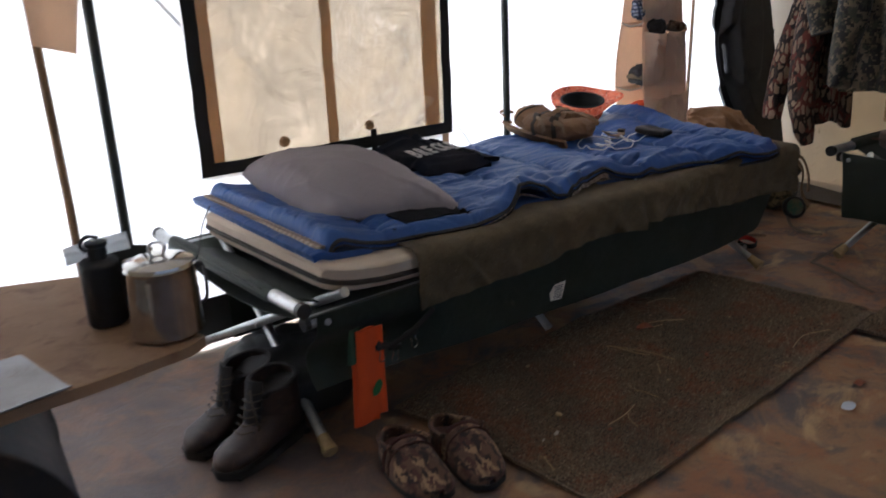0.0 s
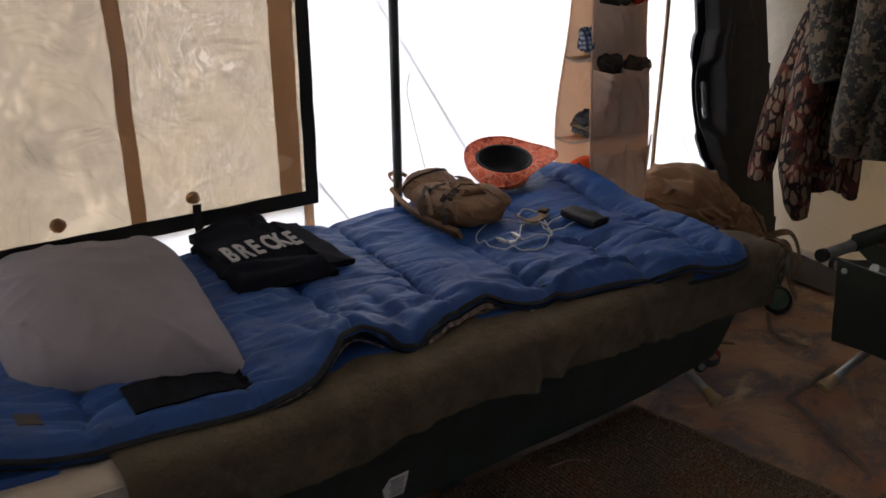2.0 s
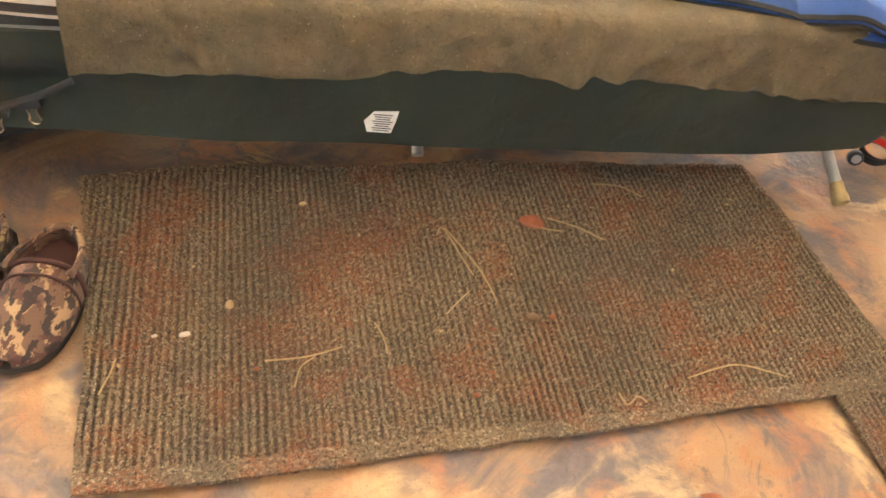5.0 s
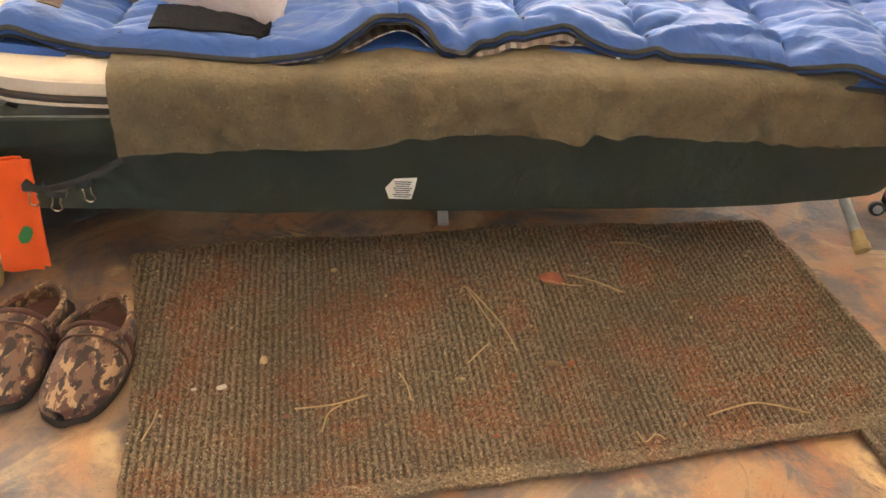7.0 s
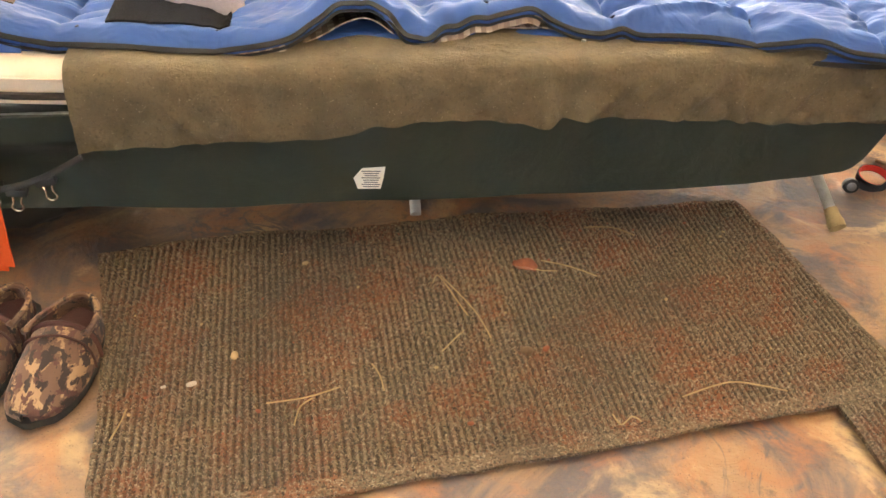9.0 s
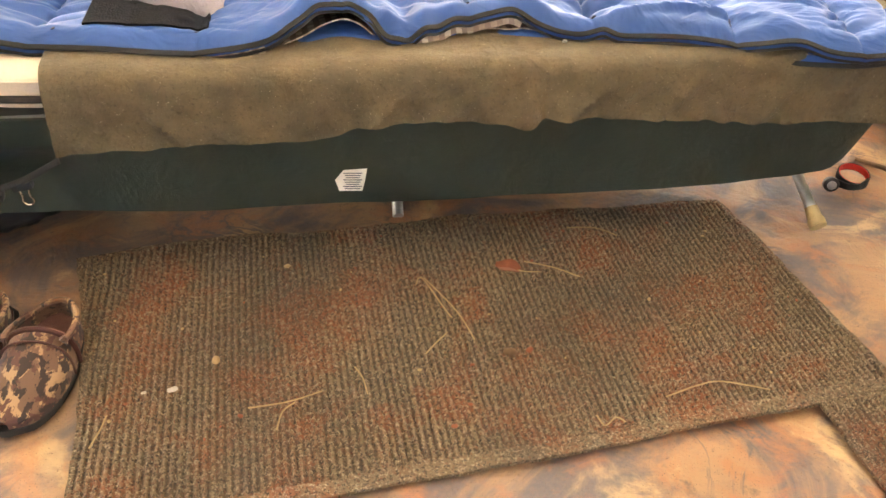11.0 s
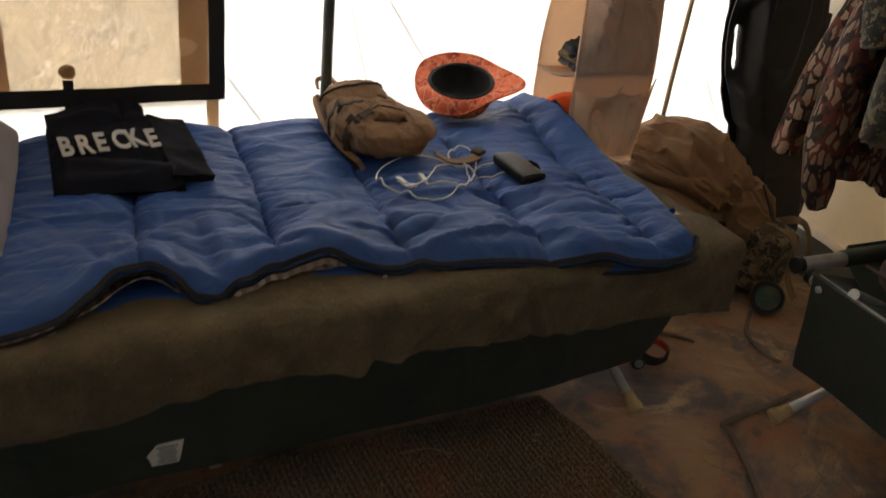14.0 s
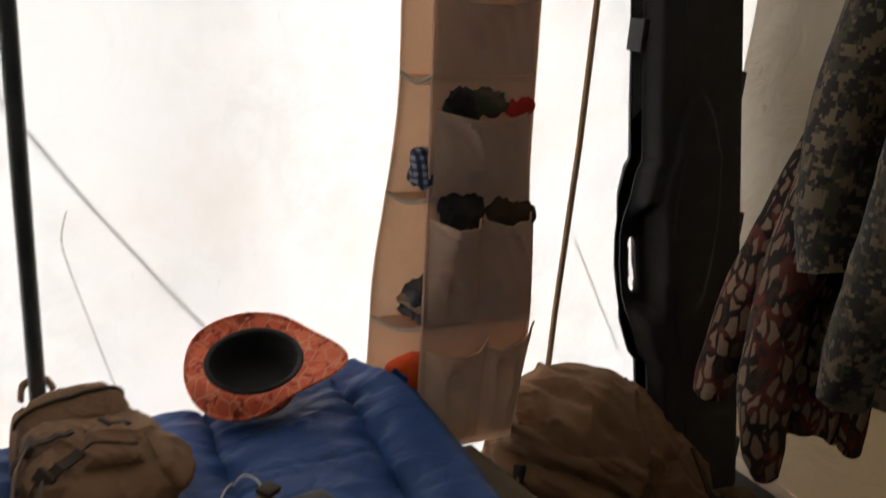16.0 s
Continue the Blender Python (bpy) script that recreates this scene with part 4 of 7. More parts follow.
def build_blanket():
    def f(s, t):
        u = 0.228 + s * 1.735
        top = bed_top(u) + 0.012
        hem = flow(u, HEMB) + 0.003 * shift(u, 0, 3, 9)
        top += 0.014 * ease((t - 0.5) / 0.1)
        flat, r = 0.5, 0.03
        drop = top - r - hem
        run = flat + r * 1.57 + drop
        d = t * run
        if d < flat:
            v, z, out = 0.03 + flat - d, top, 0
        elif d < flat + r * 1.57:
            a = (d - flat) / r
            v, z, out = 0.03 - r * math.sin(a) - 0.0, top - r * (1 - math.cos(a)), a / 1.57
        else:
            v, z, out = 0.0, top - r - (d - flat - r * 1.57), 1
        k = ease((top - z) / 0.12)
        fold = 0.007 * shift(u, z * 0.5, 0, 5.5) + 0.005 * shift(u + z * 0.7, z, 3, 13) + 0.003 * shift(u, z, 6, 30)
        fold += 0.005 * math.exp(-((shift(u + 0.8 * z, z * 1.6, 2, 8) / 0.16) ** 2)) * ease((u - 0.6) / 0.2)
        # long slanting creases
        for cu, cz, lean, wide, high in ((0.405, 0.36, -0.85, 0.009, 0.014), (0.66, 0.38, 0.3, 0.02, 0.015), (0.83, 0.4, 1.2, 0.014, 0.012), (0.95, 0.39, 1.0, 0.014, 0.012), (1.2, 0.39, 1.4, 0.014, 0.015), (1.27, 0.4, 1.0, 0.01, 0.01), (1.34, 0.36, 0.9, 0.014, 0.013), (1.44, 0.33, -0.4, 0.01, 0.012), (1.56, 0.36, 0.8, 0.012, 0.012)):
            fold += high * math.exp(-(((u - cu - lean * (z - cz)) / wide) ** 2)) * math.exp(-(((z - cz) / 0.06) ** 2))
        fold += 0.012 * math.exp(-(((u - 0.735 - 0.06 * (top - z) / 0.15) / 0.03) ** 2)) * k
        fold += (0.02 * math.exp(-(((u - 1.048) / 0.028) ** 2)) + 0.016 * math.exp(-(((u - 1.128) / 0.035) ** 2))) * k
        fold -= 0.012 * math.exp(-(((u - 1.085) / 0.02) ** 2)) * k - 0.014 * math.exp(-(((u - 1.11) / 0.02) ** 2)) * k - 0.012 * math.exp(-(((u - 1.05) / 0.025) ** 2)) * k
        fold += 0.004 * math.exp(-(((u - 0.24) / 0.004) ** 2)) * k
        crease = math.exp(-((shift(u * 0.7 + 1.1 * z, z * 1.2, 11, 11) / 0.12) ** 2))
        fold += 0.005 * crease - 0.003 * math.exp(-((shift(u - 0.8 * z, z, 15, 13) / 0.09) ** 2))
        v -= out * (0.004 + fold * (0.4 + 0.6 * k)) - 0.022
        if s > 0.93:
            e = (s - 0.93) / 0.07
            v += 0.015 * e * e * out
            z -= 0.012 * e * e
        return u, v, z + 0.003 * shift(u, v, 0, 8)

    ob = part("wool_blanket", sheet(f, 230, 70, 0.0035), "blanket", None, "olive-brown wool blanket flecked with lint, hanging over the cot side")
    ob.matrix_basis = BED
    tagged(ob, category="blanket")


ZIP = ((0.03, 0.115, 0), (0.32, 0.098, 0), (0.5, 0.08, 0), (0.59, 0.092, 0.004), (0.65, 0.12, 0.02), (0.695, 0.152, 0.04), (0.735, 0.168, 0.047), (0.765, 0.155, 0.034), (0.79, 0.127, 0.012), (0.82, 0.106, 0.0), (0.86, 0.115, 0.007), (0.92, 0.136, 0.021), (1.0, 0.15, 0.028), (1.065, 0.145, 0.022), (1.13, 0.115, 0.008), (1.25, 0.095, 0.004), (1.48, 0.042, 0), (1.67, -0.004, -0.004), (1.77, 0.0, -0.006), (1.83, 0.03, 0))
ZV, ZZ = tuple((a, b) for a, b, _ in ZIP), tuple((a, c) for a, _, c in ZIP)
LOWV = ((0.03, 0.11), (0.5, 0.085), (0.64, 0.1), (0.72, 0.135), (0.8, 0.11), (0.9, 0.12), (1.0, 0.125), (1.12, 0.1), (1.26, 0.082), (1.46, 0.045), (1.67, 0.002), (1.77, 0.004), (1.83, 0.034))
BAFFLES = (0.02, 0.265, 0.51, 0.75, 0.985, 1.228, 1.49, 1.74, 1.99)


def seam_gap(u, v):
    """How far a place on the bag is from the nearest stitched seam, and how deep that seam is there."""
    w = u - 0.12 * (v - 0.35) + 0.012 * shift(u, v, 3, 3.0) + 0.004 * shift(u, v * 1.5, 7, 14)
    d = min(abs(w - b) for b in BAFFLES)
    deep = 0.45 + 0.55 * ease(0.5 + 1.3 * shift(u * 0.8, v, 8, 5.0))
    deep *= 1 - 0.75 * max(0.0, 1 - (v - flow(u, ZV)) / 0.07)
    return d, deep


def bag_z(u, v):
    """The top of the sleeping bag."""
    d, deep = seam_gap(u, v)
    p = min(d / 0.1, 1.0)
    z = bed_top(u) + 0.034 + 0.032 * (1 - deep * (1 - (1 - (1 - p) ** 2) ** 0.5)) - 0.004 * deep * math.exp(-((d / 0.007) ** 2))
    z += 0.008 * shift(u, v, 0, 3.6) + 0.0055 * shift(u * 0.8, v, 2, 8) + 0.0035 * shift(u * 0.6 + 0.3 * v, v * 1.2, 5, 17) * ease((v - flow(u, ZV)) / 0.07)
    z += 0.03 * math.exp(-(((u - 0.11) / 0.075) ** 2))
    # soft folds that run along the bag, stronger towards the front
    front = ease((0.55 - v) / 0.4)
    fold = math.exp(-((shift(u * 0.55 + 0.2 * v, v * 1.7, 1, 6.5) / 0.17) ** 2))
    z += (0.007 + 0.008 * front) * fold * ease((u - 0.45) / 0.25) * ease((1.8 - u) / 0.25)
    # sharp little valleys where the cloth is gathered
    calm = ease((v - flow(u, ZV)) / 0.07)
    ripple = calm * (0.5 + front + 0.8 * math.exp(-((d / 0.06) ** 2)))
    z -= 0.0032 * ripple * math.exp(-((shift(u * 0.9 + 0.5 * v, v * 1.3, 21, 7) / 0.07) ** 2))
    z -= 0.0016 * ripple * math.exp(-((shift(u * 0.8 - 0.6 * v, v * 1.2, 25, 14) / 0.09) ** 2))
    # short puckers that meet the seams
    z += calm * 0.011 * math.exp(-((d / 0.05) ** 2)) * shift(u * 0.5, v * 1.6, 6, 19) + calm * 0.004 * math.exp(-((d / 0.03) ** 2)) * shift(u * 0.5, v * 1.6, 9, 45)
    near = max(0.0, 1 - (v - flow(u, ZV)) / 0.13)
    z += calm * 0.0055 * near * shift(u * 1.2 - 0.5 * v, v * 0.5, 6, 22)
    fan = math.exp(-(((u - 0.86) / 0.09) ** 2)) * ease((0.42 - v) / 0.2)
    z += 0.005 * fan * math.sin(95 * (u - 0.86) / (0.6 + 2.2 * max(v, 0.05)))
    under = math.exp(-((u - 1.66) ** 2 + (v - 0.775) ** 2) / 0.012)
    z += (0.03 * ease((u - 1.45) / 0.3) * ease((v - 0.45) / 0.3) + 0.012 * ease((u - 1.6) / 0.15) * ease((v - 0.4) / 0.3)) * (1 - under) - 0.01 * under
    return z + flow(u, ZZ) * near * near * (3 - 2 * near)


FOOT = ((0.03, 0.0), (0.29, 0.047), (0.55, 0.085), (0.66, 0.085), (0.84, 0.045))


def bag_outline(s, t, grow=0.0):
    """Place on the bag, s to the foot, t from the front to the back."""
    u = 0.085 + s * 1.74
    v0, v1 = flow(u, ZV) - grow, 0.835 + 0.008 * shift(u, 1, 0, 4)
    v = v0 + t * (v1 - v0)
    if t < 0.15 or t > 0.85:
        c = max(0.0, (u - 1.76) / 0.07)
        v += 0.025 * c * c * (1 if t < 0.5 else -1)
    u += interp(v, FOOT) * ease((s - 0.55) / 0.45) - 0.03 * max(0, 0.12 - v) * (u > 1.7) + (0.05 * (v - 0.3) if u < 0.3 else 0) * ease((0.3 - u) / 0.3)
    return u, v


def head_roll(s, u, z):
    """Bends the head end of the upper shell down into a thick rounded roll of wadding."""
    d, r = s * 1.74, 0.046
    if d < 1.57 * r:
        return u - d + r * (1 - math.cos(d / r)) - 0.04, z - r * (1 - math.sin(d / r))
    if d < 0.25:
        u -= (0.57 * r + 0.04) * (1 - ease((d - 1.57 * r) / (0.25 - 1.57 * r)))
    return u, z


def build_bag():
    g = thing("sleeping_bag", "royal blue quilted sleeping bag with black zip and plaid flannel lining", "sleeping bag", BED)

    def top(s, t):
        u, v = bag_outline(s, t)
        rim = min(t * 0.75, (1 - t) * 0.75, (1 - s) * 1.8)
        roll = 1 - ease(rim / 0.05)
        z = bag_z(u, v) - 0.03 * roll * roll
        u, z = head_roll(s, u, z)
        return u, v, z

    part("top_shell", sheet(top, 470, 190, 0.012), "bag", g, "royal blue quilted nylon shell")

    def low(s, t):
        u, v = bag_outline(s, 0.5)
        v0 = flow(0.018 + s * 1.8, LOWV) + 0.005 * shift(u, 0, 0, 9)
        v = v0 + t * (0.5 - v0)
        u2 = 0.018 + s * 1.8
        return u2, v, bed_top(u2) + 0.03 + 0.004 * shift(u2, v, 2, 9) - 0.016 * (1 - ease(t / 0.07)) ** 2

    part("bottom_shell", sheet(low, 200, 40, 0.011), "bag", g, "royal blue lower half of the bag")
    hem = [Vector(low(i / 160, 0.0)) + Vector((0, -0.003, -0.004)) for i in range(161)]
    part("lower_zip_tape", band(hem, 0.009, 0.004, (0, -0.7, 0.7)), "zip", g, "black zip tape on the lower edge")

    def head(s, t):
        u, v = 0.004 + 0.16 * t, 0.1 + 0.73 * s
        u += 0.04 * (v - 0.3)
        return u - 0.004, v, bed_top(u) + 0.016 + 0.006 * math.sin(math.pi * min(t * 4, 1)) + 0.002 * shift(u, v, 4, 10)

    part("bottom_shell_head", sheet(head, 60, 14, 0.018), "bag", g)

    def lining(s, t):
        u, v = bag_outline(s, 0.5)
        bare = ease((u - 0.84) / 0.05) * ease((1.08 - u) / 0.04) + 0.8 * ease((0.62 - u) / 0.1) * (0.55 + 0.45 * shift(u, 0, 0, 5))
        v = flow(u, ZV) + 0.016 - 0.016 * bare + t * 0.14 + 0.004 * shift(u, 2, 0, 12)
        return u, v, bed_top(u) + 0.024 + 0.55 * flow(u, ZZ) * (1 - t)

    part("lining", sheet(lining, 200, 12, 0.003), "plaid", g, "tan plaid flannel lining")

    def lining_head(s, t):
        u, v = 0.022 + 0.1 * t, 0.13 + 0.68 * s
        u += 0.04 * (v - 0.3) + 0.004 * shift(v, 0, 0, 14)
        return u, v, bed_top(u) + 0.04 + 0.002 * shift(u, v, 9, 11) - 0.004 * t

    part("lining_head", sheet(lining_head, 60, 10, 0.006), "plaid", g, "tan plaid flannel lining")
    for b in BAFFLES[1:8]:
        run = []
        for i in range(90):
            v = 0.1 + 0.7 * i / 89
            u = b + 0.12 * (v - 0.35)
            for _ in range(3):
                u = b + 0.12 * (v - 0.35) - 0.012 * shift(u, v, 3, 3.0) - 0.004 * shift(u, v * 1.5, 7, 14)
            if v > flow(u, ZV) + 0.02 and u < 1.8:
                run.append((u, v, bag_z(u, v) + 0.0022))
        part("stitch_line", band(run, 0.0036, 0.0014), "stitch", g, "dark stitched seam")
    line, line2 = [], []
    for i in range(260):
        u, v = bag_outline(i / 259, 0.0)
        w, z = head_roll(i / 259, u, bag_z(u, v) - 0.026)
        line.append((w, v - 0.003, z))
        line2.append((w, v - 0.005 + 0.002 * shift(u, 0, 0, 20), z - 0.013))
    z = part("zip", band(line, 0.009, 0.004, (0, -0.6, 0.8)), "zip", g, "black zip tape")
    part("zip_teeth", band(line2, 0.005, 0.002, (0, -0.7, 0.7)), "zip", z)
    for a, b in ((0.3, 0.6), (0.86, 1.07)):
        strip = []
        for i in range(60):
            u, v = bag_outline((a + (b - a) * i / 59 - 0.1) / 1.725, 0.0)
            strip.append((u, v + 0.001 + 0.002 * shift(u, 0, 0, 30), bag_z(u, v) - 0.042 - (0.004 if a > 0.5 else 0)))
        part("lining_edge", band(strip, 0.02 if a > 0.5 else 0.011, 0.004, (0, -0.75, 0.65)), "plaid", g, "tan plaid lining showing below the zip")
    u, v = 1.135, flow(1.135, ZV)
    part("zip_pull", rbox(0.008, 0.004, 0.02, 0.0015, Matrix.Translation((u, v - 0.012, bag_z(u, v) - 0.045)) @ pose(0, 0, 0, 20, 14, 0)), "alu", z, "metal zip pull")

    def patch(s, t):
        u = 0.288 + 0.006 * t + s * 0.205
        v = 0.139 + t * 0.1 - 0.006 * s
        return u, v, max(bag_z(u, v), 0.5 * (bag_z(0.288 + 0.2 * s, 0.139) + bag_z(0.288 + 0.2 * s, 0.239))) + 0.004

    part("net_patch", sheet(patch, 50, 26, 0.004), "net", g, "black net patch")

    def logo(s, t):
        u, v = 0.115 + 0.035 * s, 0.135 + 0.04 * t
        return u, v, bag_z(u, v) + 0.003

    part("cloth_badge", sheet(logo, 8, 8, 0.002), "coyote_dark", g, "small brown sewn badge")


def build_pillow():
    A, B, C, D = (Vector(p) for p in ((0.52, 0.165), (0.13, 0.33), (0.185, 0.89), (0.605, 0.8)))

    def side(sign):
        def f(s, t):
            a, b = 2 * s - 1, 2 * t - 1
            p = A.lerp(D, t).lerp(B.lerp(C, t), s)
            mid = Vector((0.38, 0.565))
            round_off = 0.09 * abs(a * b) ** 3
            hollow = 0.035 * ((1 - b * b) * abs(a) ** 6 + (1 - a * a) * abs(b) ** 6)
            p = mid + (p - mid) * (1.02 - round_off - hollow + 0.012 * shift(a, b, 1, 1.7))
            q = max((1 - abs(a) ** 2.2) * (1 - abs(b) ** 2.2), 0)
            h = 0.1 * q**0.5
            base = 0.47 + 0.03 * ease((t - 0.2) / 0.7) + 0.012 * s
            edge = 1 - q
            wr = 0.008 * shift(p.x, p.y, 0, 5) + 0.004 * shift(p.x * 1.6, p.y, 4, 11)
            wr += 0.007 * math.exp(-((shift(p.x + 0.6 * p.y, p.y * 0.6, 3, 5) / 0.09) ** 2))
            wr += 0.008 * edge * math.exp(-((shift(p.x * 1.2 - 0.5 * p.y, p.y, 7, 9) / 0.12) ** 2))
            return p.x, p.y, base + sign * h * (1.0 if sign > 0 else 0.55) + wr * (sign > 0) * min(1.0, q * 6)

        return f

    bm = sheet(side(1), 80, 96, 0.001)
    sheet(side(-1), 80, 96, 0.001, bm)
    pil = thing("pillow", "plump grey cotton pillow with soft creases", "pillow", BED)
    part("body", bm, "pillow", pil)


def build_sweatshirt():
    g = thing("sweatshirt", "folded navy sweatshirt with white varsity letters on the sleeping bag", "sweatshirt", BED)

    def body(s, t):
        u = 0.63 + 0.235 * s + 0.015 * t
        v = 0.49 - 0.03 * s + t * 0.3
        rim = min(s, 1 - s, t, 1 - t)
        z = 0.5 * (bag_z(0.67, v) + bag_z(0.83, v)) + 0.004 + 0.028 * ease(rim / 0.1) ** 0.6 + 0.014 * t
        z += 0.007 * shift(u, v, 0, 11) + 0.004 * shift(u, v, 3, 26)
        z += 0.012 * math.exp(-(((t - 0.25 + 0.12 * s) / 0.06) ** 2)) - 0.008 * math.exp(-(((t - 0.38 + 0.1 * s) / 0.05) ** 2))
        return u, v, z

    part("body", sheet(body, 60, 70, 0.03), "navy", g)

    def hood(s, t):
        u = 0.645 + 0.2 * s
        v = 0.675 + 0.12 * t
        z = bag_z(u, v) + 0.03 + 0.06 * t * (0.25 + 0.75 * ease(s / 0.7) * ease((1.12 - s) / 0.3)) + 0.006 * shift(u, v, 8, 12)
        return u, v, z

    part("hood", sheet(hood, 30, 24, 0.02), "navy", g, "navy hood folded back")

    def sleeve(s, t):
        u, v = 0.845 + 0.085 * s, 0.47 + 0.29 * t + 0.02 * s
        return u, v, bag_z(u, v) + 0.022 * (1 - s) + 0.012 + 0.02 * t * (1 - s) + 0.006 * shift(u, v, 6, 16)

    part("sleeve", sheet(sleeve, 20, 36, 0.018), "navy", g, "navy sleeve tucked at the side")
    x = 0.662
    for i, ch in enumerate("BRECKE"):
        cu = bpy.data.curves.new("lettering", "FONT")
        cu.body, cu.size, cu.extrude, cu.offset = ch, 0.075, 0.001, 0.002
        cu.align_x = "LEFT"
        cu.materials.append(M["white_felt"])
        ob = new("lettering", cu)
        ob.parent = g
        u, v = x - 0.006, 0.57 + 0.003 * i
        s = (u + 0.018 - 0.64) / 0.235
        t = (v + 0.03 - 0.475) / 0.3
        z = body(min(max(s, 0), 1), min(max(t, 0), 1))[2]
        ob.matrix_basis = Matrix.Translation((u, v, z + (0.012 if i < 2 else 0.009))) @ pose(0, 0, 0, 9, -4 if i > 4 else 0, 3 + (8 if i == 4 else 0)) @ Matrix.Diagonal((0.6, 1.28, 1, 1))
        tagged(ob, "white felt letter")
        x += 0.0335


build_mattress()
build_blanket()
build_bag()
build_pillow()
build_sweatshirt()



# ---- things on the bed ----
def on_bag(u, v, lift=0.0):
    return Vector((u, v, bag_z(u, v) + lift))


def pack_form(sx, sy, sz, power, seed, soft=1.0):
    """The stuffed form of a pack: a function that lays any point on its creased skin, lifted by off."""

    def skin(x, y, z, off=0.0):
        p = Vector((x, y, z))
        d = p.normalized() if p.length > 1e-6 else Vector((0, 0, 1))
        r = (abs(d.x / sx) ** power + abs(d.y / sy) ** power + abs(d.z / sz) ** power) ** (-1 / power)
        q = d * r
        size = (sx * sy * sz) ** (1 / 3)
        k = 1.0 / size
        big = 0.07 * shift(q.x * k, q.y * k, q.z * k, 1.4, seed)
        ridge = math.exp(-((shift(q.x * k + 0.4 * q.z * k, q.y * k * 0.5, q.z * k, 2.2, seed + 2) / 0.16) ** 2))
        small = math.exp(-((shift(q.x * k * 0.6, q.y * k + 0.5 * q.x * k, q.z * k, 4.2, seed + 5) / 0.14) ** 2))
        return d * (r + size * soft * (big + 0.07 * ridge + 0.035 * small) + off)

    return skin


def skin_body(skin):
    bm = bmesh.new()
    bmesh.ops.create_icosphere(bm, subdivisions=6, radius=1.0)
    for v in bm.verts:
        v.co = skin(*v.co)
    return bm


def skin_panel(skin, corners, puffed, base=0.004, thick=0.006, n=(40, 40)):
    """A padded panel sewn on a pack between four corner directions."""
    A, B, C, D = (Vector(c) for c in corners)

    def f(s, t):
        p = A.lerp(B, s).lerp(D.lerp(C, s), t)
        rim = min(s, 1 - s, t, 1 - t)
        return skin(p.x, p.y, p.z, base + puffed * ease(rim / 0.28) ** 0.6 - 0.006 * ease((0.035 - rim) / 0.035))

    return sheet(f, n[0], n[1], thick), f


def skin_line(skin, pts, off, steps=8):
    return [skin(q.x, q.y, q.z, off) for q in curve(pts, steps)]


def skin_strap(skin, pts, width, off=0.006, thick=0.003):
    """A flat strap laid over a pack."""
    line = skin_line(skin, pts, off)
    own = bmesh.new()
    rings = []
    for i, p in enumerate(line):
        d = (line[min(i + 1, len(line) - 1)] - line[max(i - 1, 0)]).normalized()
        nrm = p.normalized()
        side = d.cross(nrm).normalized()
        nrm = side.cross(d)
        rings.append([own.verts.new(p + s * side * width / 2 + t * nrm * thick / 2) for s, t in ((-1, -1), (1, -1), (1, 1), (-1, 1))])
    for a, b in zip(rings, rings[1:]):
        for j in range(4):
            own.faces.new((a[j], a[(j + 1) % 4], b[(j + 1) % 4], b[j]))
    own.faces.new(rings[0])
    own.faces.new(rings[-1])
    return own


def skin_box(skin, at, size, off, turn=0.0, bevel=0.003):
    """A small hard piece set on the skin."""
    p = skin(*at, off)
    z = p.normalized()
    x = Vector((0, 1, 0.2)).cross(z).normalized()
    y = z.cross(x)
    m = Matrix((x, y, z)).transposed().to_4x4()
    return rbox(*size, bevel, Matrix.Translation(p) @ m @ Matrix.Rotation(radians(turn), 4, "Z"))


